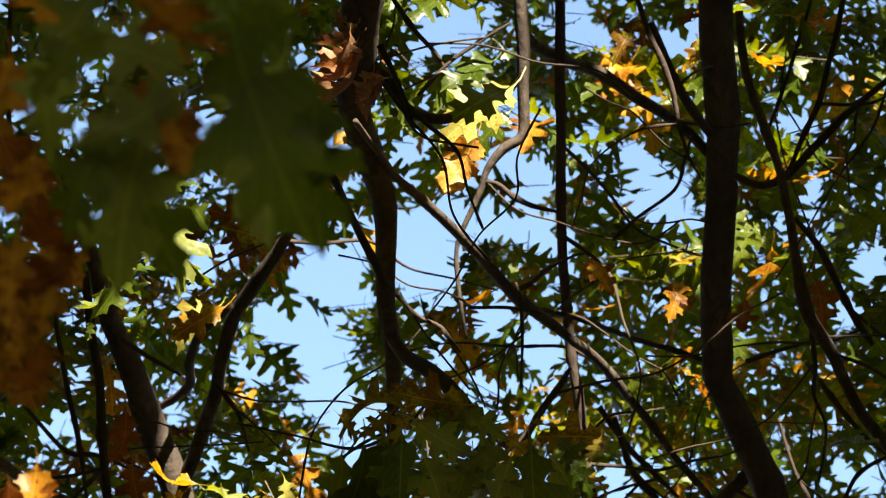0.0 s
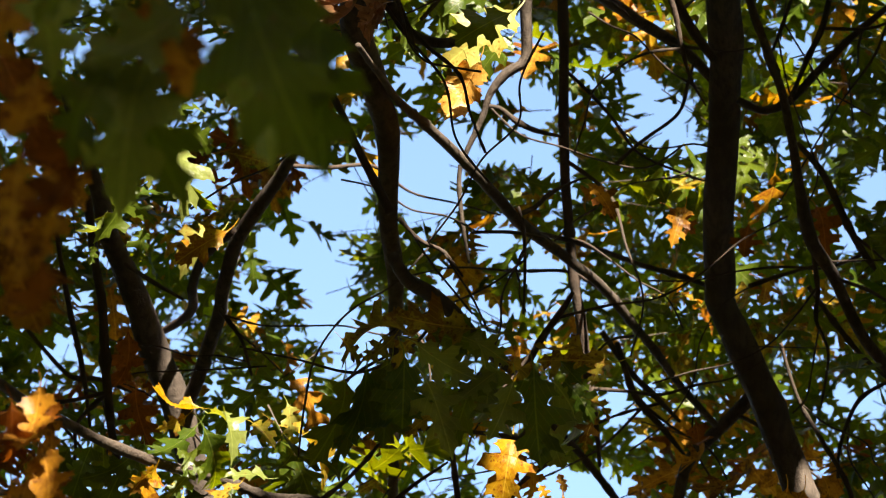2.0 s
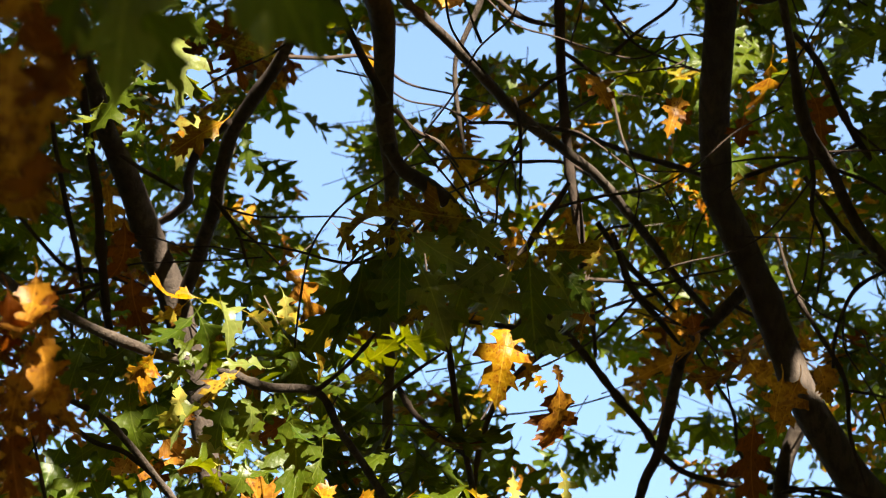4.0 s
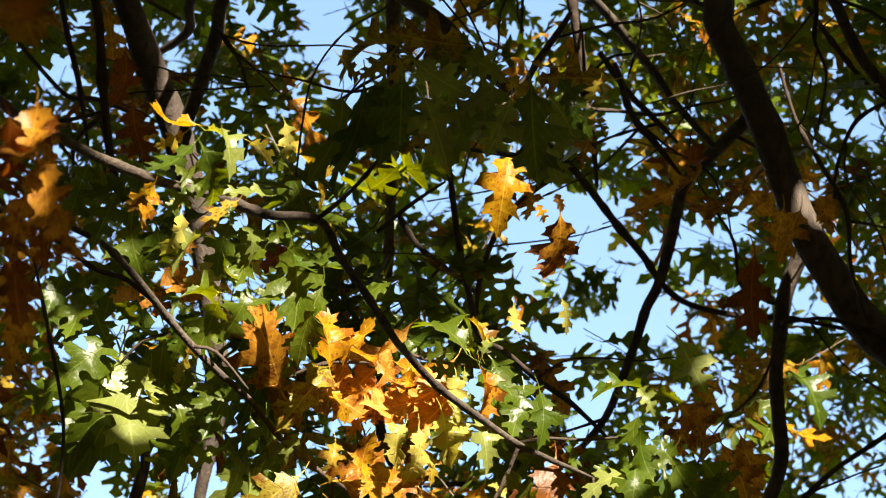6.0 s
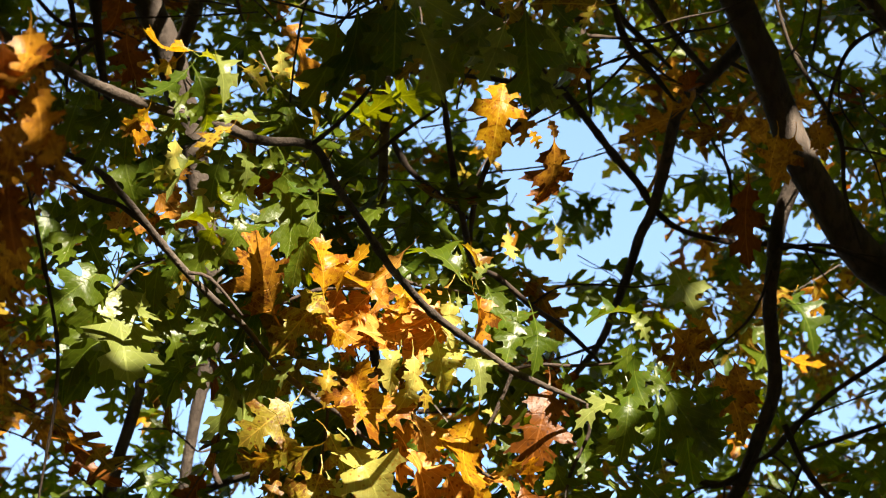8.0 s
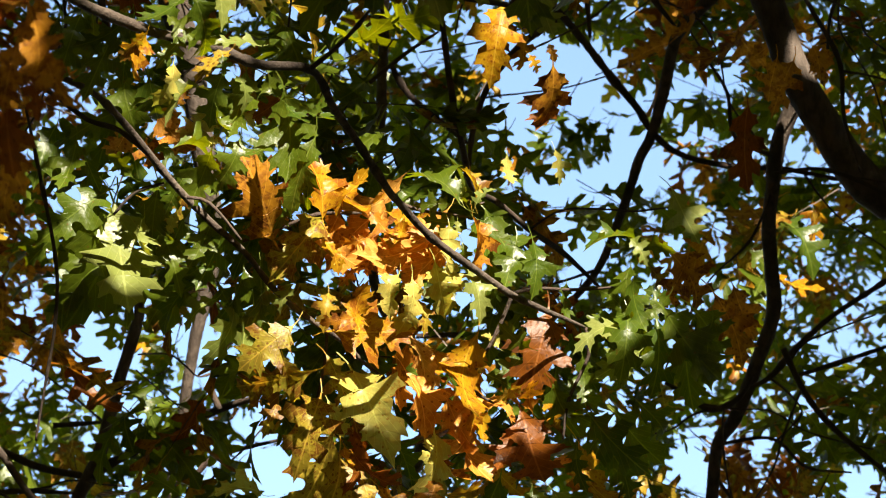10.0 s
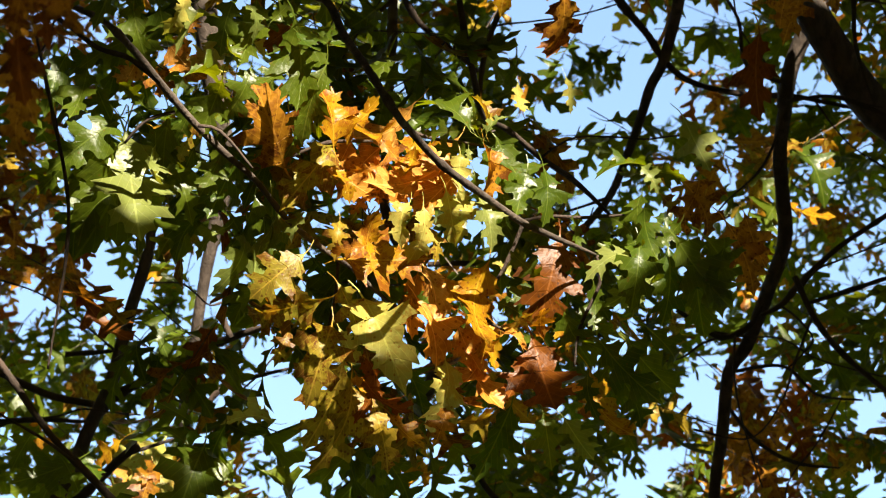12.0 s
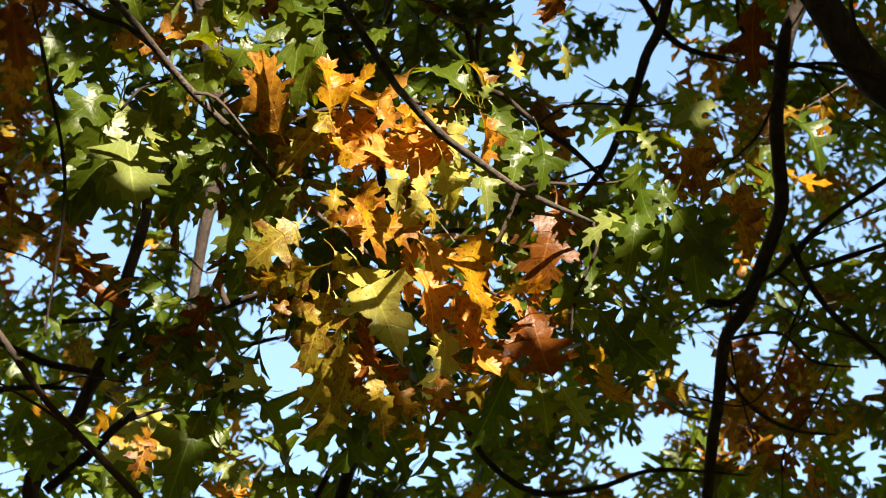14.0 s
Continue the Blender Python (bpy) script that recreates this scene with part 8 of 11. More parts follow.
spray(left_oak, "green", -0.347, 9.152, 5.711, 0.141, 0.045, -0.139, 5, 7530)
spray(left_oak, "green", -1.416, 11.261, 6.528, 0.11, -0.114, -0.141, 7, 7135)
spray(left_oak, "green", 0.102, 8.448, 8.215, -0.125, -0.114, -0.085, 8, 84018)
spray(left_oak, "green", -0.521, 6.086, 6.964, 0.168, -0.107, 0.039, 5, 75953)
spray(left_oak, "green", -0.314, 9.91, 6.843, 0.177, 0.065, -0.064, 7, 10731)
spray(left_oak, "green", -1.956, 10.451, 9.389, 0.262, 0.11, 0.021, 6, 51312)
spray(left_oak, "green", -0.933, 7.073, 7.503, 0.208, 0.028, -0.159, 8, 91586)
spray(left_oak, "green", -1.053, 6.166, 7.117, 0.281, -0.026, -0.038, 5, 56665)
spray(left_oak, "green", -1.174, 9.462, 5.971, -0.241, 0.09, -0.141, 8, 17452)
spray(left_oak, "green", -0.133, 11.529, 7.848, 0.103, -0.144, -0.127, 8, 74780)
spray(left_oak, "green", -1.303, 9.737, 5.492, 0.129, 0.19, -0.037, 5, 43633)
spray(left_oak, "green", -1.28, 8.181, 4.851, 0.048, 0.007, -0.235, 8, 49685)
spray(left_oak, "green", -0.644, 11.615, 6.23, -0.151, -0.183, 0.146, 6, 80011)
spray(left_oak, "green", -0.683, 6.809, 5.935, 0.252, -0.131, 0.078, 7, 78465)
spray(left_oak, "green", -0.234, 11.057, 9.234, 0.101, -0.043, -0.177, 6, 97215)
spray(left_oak, "green", -0.566, 8.966, 5.073, -0.129, -0.111, -0.244, 7, 491)
spray(left_oak, "green", -1.828, 11.655, 6.799, -0.072, -0.153, 0.28, 7, 76294)
spray(left_oak, "orange", -1.311, 10.735, 7.452, -0.241, 0.09, 0.082, 5, 86646)
spray(left_oak, "green", -1.617, 10.908, 8.355, 0.292, 0.034, -0.124, 6, 74101)
spray(left_oak, "green", -1.173, 9.038, 8.896, -0.042, 0.171, -0.057, 5, 81690)
spray(left_oak, "green", -0.241, 10.513, 7.721, 0.109, 0.087, -0.157, 5, 38175)
spray(left_oak, "green", -0.851, 6.828, 6.664, 0.048, -0.165, -0.284, 6, 972)
spray(left_oak, "green", -1.05, 9.219, 6.656, 0.239, 0.089, -0.027, 5, 15088)
spray(left_oak, "green", -0.267, 8.326, 6.442, -0.235, -0.064, 0.083, 8, 46305)
spray(left_oak, "green", -1.729, 9.003, 9.6, 0.001, 0.218, 0.177, 7, 65190)
spray(left_oak, "green", -0.613, 12.069, 6.334, -0.168, -0.037, -0.072, 5, 88522)
spray(left_oak, "green", -1.049, 10.875, 8.276, -0.255, 0.078, -0.015, 6, 35597)
spray(left_oak, "green", -0.1, 6.211, 6.758, 0.144, 0.134, -0.084, 6, 46516)
spray(left_oak, "green", -1.038, 7.02, 6.254, -0.208, -0.111, 0.11, 8, 53608)
spray(left_oak, "green", -0.987, 9.748, 5.83, -0.151, 0.16, -0.077, 8, 81894)
spray(left_oak, "orange", -1.153, 8.488, 6.172, -0.24, 0.091, -0.13, 5, 42866)
spray(left_oak, "green", -0.942, 10.101, 8.184, -0.258, 0.129, 0.137, 7, 35173)
spray(left_oak, "green", -0.214, 9.533, 9.814, 0.158, -0.11, 0.006, 7, 53947)
spray(left_oak, "spotted", -0.071, 8.2, 7.374, 0.161, 0.005, -0.208, 8, 82678)
spray(left_oak, "green", -1.05, 8.831, 7.712, 0.161, 0.036, -0.087, 7, 7452)
spray(left_oak, "green", -0.659, 8.712, 9.16, -0.251, -0.092, -0.058, 7, 75437)
spray(left_oak, "spotted", -1.5, 9.68, 7.693, -0.225, -0.105, -0.113, 7, 12697)
spray(left_oak, "green", -0.37, 9.41, 8.081, 0.202, -0.162, -0.163, 6, 54239)
spray(left_oak, "green", -0.803, 10.215, 6.367, 0.171, -0.121, -0.169, 5, 14261)
spray(left_oak, "green", -1.047, 7.387, 7.175, 0.29, -0.129, -0.016, 7, 15319)
spray(left_oak, "yellow", -0.869, 7.709, 4.796, 0.16, 0.028, -0.091, 8, 39797)
spray(left_oak, "green", -0.013, 10.608, 8.246, -0.214, -0.045, -0.051, 8, 76067)
spray(left_oak, "green", -0.726, 9.494, 6.707, 0.243, 0.076, -0.101, 6, 97152)
spray(left_oak, "green", -0.438, 7.733, 7.454, 0.184, 0.126, 0.232, 8, 78191)
spray(left_oak, "orange", -1.534, 9.517, 7.28, 0.062, 0.147, -0.11, 6, 50736)
spray(left_oak, "green", -0.868, 12.026, 6.616, 0.071, 0.107, -0.186, 5, 59687)
spray(left_oak, "orange", -1.524, 9.69, 6.178, 0.031, -0.233, 0.193, 7, 91729)
spray(left_oak, "green", -1.102, 9.477, 6.21, 0.247, -0.027, -0.18, 5, 57914)
spray(left_oak, "green", -0.703, 11.244, 8.416, 0.025, 0.184, -0.245, 5, 59329)
spray(left_oak, "green", -1.201, 8.031, 5.212, -0.116, 0.046, -0.259, 6, 32415)
spray(left_oak, "green", -0.961, 10.419, 9.78, 0.256, 0.042, 0.057, 6, 72118)
spray(left_oak, "green", -0.897, 8.699, 9.192, -0.156, -0.155, -0.295, 6, 34748)
spray(left_oak, "green", -1.228, 7.284, 6.558, 0.243, 0.046, -0.105, 8, 8163)
spray(left_oak, "green", 0.275, 8.1, 8.476, -0.163, -0.088, 0.093, 7, 63087)
spray(left_oak, "green", -0.078, 9.031, 4.939, -0.207, -0.114, -0.024, 6, 58252)
spray(left_oak, "rust", -0.832, 7.443, 6.338, 0.011, 0.103, 0.151, 8, 97906)
spray(left_oak, "green", -0.886, 7.618, 6.955, 0.217, -0.057, 0.023, 7, 86358)
spray(left_oak, "green", -0.04, 9.157, 5.103, 0.109, -0.149, -0.107, 8, 597)
spray(left_oak, "green", -1.749, 12.083, 5.971, -0.136, 0.231, 0.112, 8, 76765)
spray(left_oak, "green", -1.365, 9.537, 7.778, -0.029, -0.156, -0.318, 7, 96560)
spray(left_oak, "green", -0.714, 10.372, 9.723, -0.179, -0.07, -0.326, 7, 74163)
spray(left_oak, "green", -1.168, 6.427, 7.299, -0.13, -0.116, -0.283, 7, 22793)
spray(left_oak, "rust", -1.206, 9.601, 7.754, 0.116, -0.211, -0.291, 7, 41822)
spray(left_oak, "green", -0.831, 9.967, 9.975, -0.114, -0.284, -0.006, 5, 77444)
spray(left_oak, "green", -1.176, 8.147, 8.459, -0.139, 0.053, -0.107, 5, 19494)
spray(left_oak, "green", -1.005, 10.005, 6.849, -0.244, -0.011, -0.129, 5, 50766)
spray(left_oak, "green", -1.866, 8.88, 8.932, 0.285, 0.076, 0.041, 7, 19438)
spray(left_oak, "green", -0.127, 12.267, 6.887, 0.163, -0.068, -0.114, 7, 68259)
spray(left_oak, "green", -1.065, 6.545, 7.262, -0.118, 0.203, 0.092, 6, 22703)
spray(left_oak, "green", -1.137, 6.73, 6.057, -0.262, -0.026, 0.022, 6, 40510)
spray(left_oak, "green", -0.61, 8.352, 4.744, 0.18, 0.069, -0.184, 8, 42427)
spray(left_oak, "green", -1.653, 10.64, 7.51, -0.29, -0.016, -0.158, 8, 69038)
spray(left_oak, "orange", -0.6, 7.853, 7.312, 0.075, 0.085, 0.203, 5, 52558)
spray(left_oak, "green", -0.072, 9.434, 6.929, -0.229, 0.008, 0.023, 7, 22186)
spray(left_oak, "spotted", -0.726, 9.599, 7.245, -0.228, -0.049, 0.096, 7, 81322)
spray(left_oak, "green", -0.256, 7.302, 6.957, 0.091, -0.039, -0.204, 5, 65580)
spray(left_oak, "green", -0.259, 8.555, 9, -0.365, -0.075, 0.004, 8, 61697)
spray(left_oak, "green", -0.328, 8.807, 8.73, -0.189, -0.092, -0.242, 8, 5349)
spray(left_oak, "green", -0.077, 11.254, 7.976, 0.158, -0.031, -0.08, 7, 7320)
spray(left_oak, "green", -1.1, 10.337, 8.273, 0.23, 0.134, -0.213, 5, 86851)
spray(left_oak, "green", -1.35, 11.238, 6.335, -0.158, -0.118, -0.188, 7, 10281)
spray(left_oak, "green", -0.729, 8.873, 9.097, 0.193, 0.255, 0, 6, 72176)
spray(left_oak, "green", -0.211, 10.692, 8.849, -0.102, -0.226, -0.151, 5, 24972)
spray(left_oak, "green", -0.025, 8.437, 4.964, -0.323, 0.102, 0.071, 7, 83459)
spray(left_oak, "green", -0.977, 8.929, 4.983, 0.176, 0.19, -0.172, 8, 37969)
spray(left_oak, "green", -1.087, 8.24, 5.965, -0.047, -0.032, -0.181, 6, 86260)
spray(left_oak, "orange", -1.52, 10.673, 7.906, 0.244, -0.006, -0.133, 8, 88815)
spray(left_oak, "orange", -0.852, 9.405, 6.836, 0.035, 0.276, 0.056, 5, 42561)
spray(left_oak, "orange", -0.61, 6.517, 6.439, 0.077, 0.272, 0.244, 8, 423)
spray(left_oak, "green", -0.081, 9.187, 7.667, -0.129, 0.015, -0.146, 8, 90854)
spray(left_oak, "green", -0.594, 10.071, 6.213, -0.284, 0.159, -0.097, 6, 16888)
spray(left_oak, "green", -1.463, 8.812, 6.363, -0.052, -0.113, -0.146, 8, 33305)
spray(left_oak, "spotted", -0.275, 8.185, 8.906, -0.201, -0.057, -0.098, 5, 15975)
spray(left_oak, "green", -0.089, 8.319, 8.472, 0.248, -0.005, 0.073, 6, 29178)
spray(left_oak, "green", -0.888, 9.222, 9.215, -0.26, 0.15, 0.067, 8, 74183)
spray(left_oak, "orange", -1.267, 10.705, 7.535, -0.33, -0.073, -0.149, 6, 61690)
spray(left_oak, "green", -0.145, 9.861, 9.683, -0.314, 0.172, -0.096, 6, 33310)
spray(left_oak, "green", -0.812, 12.233, 6.36, -0.308, 0.182, 0.078, 5, 97406)
spray(left_oak, "green", -0.892, 9.946, 6.15, -0.267, -0.152, -0.208, 7, 2779)
spray(left_oak, "green", -0.327, 9.501, 8.763, 0.289, 0.114, 0.137, 6, 26274)
spray(left_oak, "green", -2, 11.202, 8.471, 0.108, -0.079, 0.147, 5, 85735)
spray(left_oak, "green", -1.423, 12.215, 6.187, -0.27, -0.193, -0.053, 5, 92797)
spray(left_oak, "green", -1.151, 9.256, 7.157, -0.23, -0.189, 0.025, 7, 68638)
spray(left_oak, "green", -1.423, 6.917, 7.288, 0.162, -0.09, 0.078, 7, 93029)
spray(left_oak, "green", -0.802, 11.936, 6.215, -0.189, -0.088, -0.025, 5, 60306)
spray(left_oak, "green", -1.047, 8.281, 4.674, -0.062, -0.03, 0.26, 6, 97443)
spray(left_oak, "green", -1.718, 10.541, 9.401, -0.145, 0.197, -0.179, 8, 65959)
spray(left_oak, "green", -0.231, 7.971, 6.063, 0.182, 0.134, -0.019, 7, 17495)
spray(left_oak, "green", -0.836, 7.143, 7.357, -0.135, -0.113, -0.098, 5, 99913)
spray(left_oak, "green", 0.008, 11.363, 6.687, -0.321, -0.015, 0.032, 5, 11745)
spray(left_oak, "green", -0.415, 8.411, 8.27, -0.184, -0.054, 0.288, 8, 2090)
spray(left_oak, "green", -0.867, 9.915, 5.779, -0.26, -0.266, -0.022, 7, 80860)
spray(left_oak, "green", -1.501, 10.027, 8.654, -0.215, -0.046, 0.015, 7, 8344)
spray(left_oak, "green", -0.585, 11.125, 7.45, 0.126, -0.146, -0.064, 7, 41350)
spray(left_oak, "green", -0.456, 6.842, 6.588, -0.122, 0.057, -0.289, 5, 25382)
spray(left_oak, "green", -1.364, 8.898, 6.936, -0.175, -0.058, 0.012, 5, 72627)
spray(left_oak, "green", -1.197, 7.447, 5.42, -0.071, -0.066, -0.161, 6, 2265)
spray(left_oak, "green", -1.822, 10.089, 8.421, 0.325, -0.124, 0.095, 5, 88691)
spray(left_oak, "green", -0.433, 10.07, 10.326, -0.072, 0.148, -0.116, 8, 11722)
spray(left_oak, "green", -0.827, 11.589, 7.399, -0.196, 0.075, 0.054, 8, 69212)
spray(left_oak, "green", -1.362, 10.391, 9.063, 0.155, 0.344, 0.014, 5, 75513)
spray(left_oak, "green", -0.956, 6.697, 6.277, -0.042, -0.047, 0.274, 6, 96096)
spray(left_oak, "green", -0.433, 10.868, 7.7, 0.219, 0.039, -0.155, 6, 72128)
spray(left_oak, "green", -0.777, 8.5, 6.273, 0.359, -0.048, 0.002, 6, 67345)
spray(left_oak, "orange", -0.749, 9.727, 8.725, -0.047, 0.255, -0.056, 5, 90219)
spray(left_oak, "orange", -1.171, 8.61, 6.495, -0.258, 0.047, 0.045, 5, 36788)
spray(left_oak, "rust", -1.218, 10.376, 8.447, 0.021, -0.241, -0.255, 5, 19861)
spray(left_oak, "green", -1.505, 9.065, 6.756, -0.098, 0.188, -0.178, 6, 93764)
spray(left_oak, "green", -0.719, 10.206, 8.62, -0.214, -0.208, -0.215, 6, 80156)
spray(left_oak, "green", -0.312, 9.627, 7.797, -0.31, 0.083, -0.176, 6, 12676)
spray(left_oak, "green", -0.159, 9.834, 7.367, -0.063, 0.186, 0.046, 8, 57257)
spray(left_oak, "green", 0.024, 6.456, 6.791, -0.241, -0.11, -0.144, 5, 98642)
spray(left_oak, "green", -1.255, 8.038, 8.317, -0.273, -0.059, -0.04, 8, 43392)
spray(left_oak, "green", 0.072, 10.074, 8.292, -0.157, 0.06, -0.222, 7, 48156)
spray(left_oak, "green", -1.319, 8.507, 7.036, -0.228, -0.084, -0.033, 5, 71396)
spray(left_oak, "green", 0.009, 6.513, 7.444, -0.192, 0.096, -0.03, 6, 39743)
spray(left_oak, "green", -0.825, 10.017, 5.378, -0.09, 0.166, 0.091, 8, 28459)
spray(left_oak, "green", -1.13, 9.948, 8.372, 0.096, -0.126, -0.119, 6, 92562)
spray(left_oak, "green", -0.747, 8.352, 8.163, 0.211, -0.071, -0.118, 6, 98962)
spray(left_oak, "green", 0.108, 9.765, 7.456, -0.08, -0.217, -0.296, 7, 19184)
spray(left_oak, "green", -1.251, 11.376, 6.295, 0.268, -0.079, 0.104, 5, 83522)
spray(left_oak, "green", -1.193, 9.969, 9.06, 0.084, 0.145, -0.081, 5, 11285)
spray(left_oak, "green", -0.32, 7.714, 7.905, -0.247, -0.06, -0.032, 7, 71534)
spray(left_oak, "green", -1.404, 9.857, 9.837, 0.047, -0.109, 0.149, 5, 94062)
spray(left_oak, "green", -0.74, 9.459, 6.224, 0.198, 0.05, -0.108, 8, 30431)
spray(left_oak, "green", -0.844, 7.839, 4.545, 0.021, -0.233, -0.022, 8, 95338)
spray(left_oak, "green", 0.108, 10.121, 10.104, 0.312, 0.067, 0.057, 7, 12130)
spray(left_oak, "green", -0.918, 8.201, 6.84, 0.258, -0.13, 0.065, 6, 88398)
spray(left_oak, "green", -1.285, 7.473, 6.955, 0.196, -0.083, -0.066, 5, 21898)
spray(left_oak, "green", -0.891, 8.577, 6.609, -0.079, 0.208, 0.136, 5, 10038)
spray(left_oak, "green", -0.314, 9.515, 8.114, 0.232, -0.178, 0.115, 5, 99228)
spray(left_oak, "green", -1.571, 8.793, 7.042, 0.276, -0.026, 0.08, 8, 29235)
spray(left_oak, "green", -0.891, 6.648, 6.271, -0.205, 0.029, 0.006, 5, 43546)
spray(left_oak, "green", -0.949, 12.177, 6.589, -0.267, -0.058, -0.198, 6, 55582)
spray(left_oak, "green", -0.283, 8.423, 8.08, -0.32, -0.103, -0.065, 5, 16146)
spray(left_oak, "green", -1.146, 9.618, 8.777, -0.103, 0.043, -0.186, 5, 77544)
spray(left_oak, "orange", -1.635, 11, 8.179, -0.361, -0.081, -0.04, 6, 11030)
spray(left_oak, "green", -0.162, 8.895, 5.63, -0.247, -0.126, -0.124, 5, 40091)
spray(left_oak, "green", -0.61, 10.395, 6.653, 0.17, -0.046, 0.049, 8, 8218)
spray(left_oak, "green", -1.146, 7.39, 8.235, -0.184, -0.186, -0.192, 6, 42418)
spray(left_oak, "green", 0.256, 10.893, 5.721, -0.079, 0.036, -0.21, 6, 14001)
spray(left_oak, "green", -1.195, 6.729, 6.213, -0.072, 0.148, -0.267, 8, 90155)
spray(left_oak, "green", -1.018, 7.741, 4.814, -0.164, -0.287, 0.085, 5, 82689)
spray(left_oak, "green", -0.617, 11.144, 5.827, 0.172, 0.271, -0.147, 7, 5273)
spray(left_oak, "green", -1.335, 9.58, 9.399, 0.067, 0.102, -0.171, 8, 55888)
spray(left_oak, "green", -0.956, 9.651, 5.768, 0.074, -0.145, -0.299, 5, 68752)
spray(left_oak, "green", -0.002, 7.483, 6.486, -0.238, 0.007, -0.157, 6, 92006)
spray(left_oak, "green", -1.216, 9.638, 8.794, -0.262, 0.147, -0.004, 6, 16005)
spray(left_oak, "green", -0.764, 10.065, 9.799, 0.175, 0.16, 0.117, 8, 54026)
spray(left_oak, "green", -0.331, 7.234, 6.983, -0.229, -0.186, 0.015, 5, 34022)
spray(left_oak, "orange", -1.147, 8.615, 6.269, -0.128, 0.231, 0.117, 5, 57251)
spray(left_oak, "green", -0.626, 7.712, 6.458, -0.215, -0.048, -0.187, 5, 26476)
spray(left_oak, "green", -0.829, 10.908, 8.727, -0.274, -0.106, 0.012, 5, 39708)
spray(left_oak, "green", -1.63, 9.514, 7.266, -0.149, 0.052, -0.088, 7, 11857)
spray(left_oak, "green", -0.06, 9.046, 7.641, -0.058, -0.167, -0.039, 5, 95309)
spray(left_oak, "green", -1.227, 8.315, 4.827, -0.31, 0.135, -0.027, 7, 62111)
spray(left_oak, "green", -1.312, 10.426, 8.055, 0.326, -0.024, -0.012, 8, 28869)
spray(left_oak, "green", -0.085, 9.775, 5.418, -0.12, -0.109, -0.139, 5, 55494)
spray(left_oak, "green", -0.559, 8.891, 5.485, -0.367, 0.032, 0.067, 8, 54512)
spray(left_oak, "green", -1.519, 10.321, 8.836, -0.229, 0.138, -0.076, 5, 29160)
spray(left_oak, "green", -0.51, 9.318, 9.593, 0.132, 0.093, -0.132, 7, 35338)
spray(left_oak, "green", -0.132, 9.881, 5.661, -0.175, 0.008, -0.188, 5, 40391)
spray(left_oak, "green", -1.073, 11.019, 8.859, 0.099, -0.191, -0.154, 6, 94867)
spray(left_oak, "green", -1.783, 11.556, 6.885, 0.006, -0.062, -0.17, 7, 73874)
spray(left_oak, "green", -0.918, 11.194, 6.712, 0.323, -0.015, 0.071, 5, 57402)
spray(left_oak, "green", -1.694, 9.456, 8.889, -0.142, 0.036, 0.203, 5, 56830)
spray(left_oak, "orange", -1.747, 11.096, 7.525, 0.184, 0.242, -0.114, 5, 25808)
spray(left_oak, "green", -0.207, 11.805, 6.624, 0.193, -0.036, 0.107, 6, 57817)
spray(left_oak, "green", -1.306, 10.013, 6.502, 0.248, 0.01, 0.115, 6, 71085)
spray(left_oak, "green", -1.46, 9.008, 9.664, 0.014, 0.302, -0.179, 6, 22596)
spray(left_oak, "green", -0.696, 8.572, 5.855, -0.263, 0.135, 0.15, 7, 71400)
spray(left_oak, "green", 0.233, 9.17, 9.631, 0.031, 0.107, -0.186, 7, 56282)
spray(left_oak, "green", -0.19, 7.133, 5.814, 0.029, -0.298, -0.016, 7, 34375)
spray(left_oak, "green", -0.316, 12.013, 6.705, -0.292, -0.004, -0.132, 5, 81341)
spray(left_oak, "green", -0.034, 9.458, 7.325, -0.076, -0.201, -0.137, 5, 7330)
spray(left_oak, "green", -0.407, 11.036, 6.56, 0.051, -0.187, -0.318, 7, 64368)
spray(left_oak, "green", 0.005, 11.365, 8.128, 0.103, -0.03, -0.315, 5, 15234)
spray(left_oak, "green", -0.357, 8.317, 4.707, 0.207, 0.218, 0.013, 6, 69321)
spray(left_oak, "green", -0.968, 6.813, 6.55, 0.187, -0.068, -0.059, 6, 42486)
spray(left_oak, "green", -1.023, 8.837, 8.875, 0.168, -0.086, 0.182, 5, 83505)
spray(left_oak, "green", -1.312, 11.065, 6.485, 0.353, 0.066, -0.061, 7, 88704)
spray(left_oak, "green", 0.195, 11.752, 7.693, 0.072, -0.214, -0.265, 7, 88876)
spray(left_oak, "green", -0.839, 10.759, 8.638, 0.246, -0.154, 0.043, 8, 37230)
spray(left_oak, "green", 0.123, 8.36, 6.508, -0.104, 0.228, 0.064, 7, 83349)
spray(left_oak, "green", -0.339, 7.281, 7.978, 0.157, 0.002, -0.143, 5, 46713)
spray(left_oak, "green", -0.122, 8.362, 9.126, 0.042, 0.06, -0.213, 8, 74000)
spray(left_oak, "green", -1, 10.098, 7.417, -0.184, -0.034, -0.078, 5, 91433)
spray(left_oak, "green", -0.454, 11.44, 6.063, -0.049, 0.21, -0.295, 8, 67704)
spray(left_oak, "orange", -1.569, 10.386, 7.222, -0.181, 0.016, 0.056, 5, 5367)
spray(left_oak, "green", -0.773, 9.859, 7.742, -0.095, -0.023, -0.152, 5, 93573)
spray(left_oak, "green", -1.588, 10.63, 7.364, -0.22, 0.071, -0.062, 5, 48854)
spray(left_oak, "green", -1.423, 11.827, 6.598, -0.189, 0.036, 0.07, 6, 32300)
spray(left_oak, "orange", -0.834, 8.981, 8.197, 0.082, 0.175, -0.176, 5, 60626)
spray(left_oak, "green", -1.303, 6.93, 7.52, -0.154, -0.055, -0.102, 5, 17650)
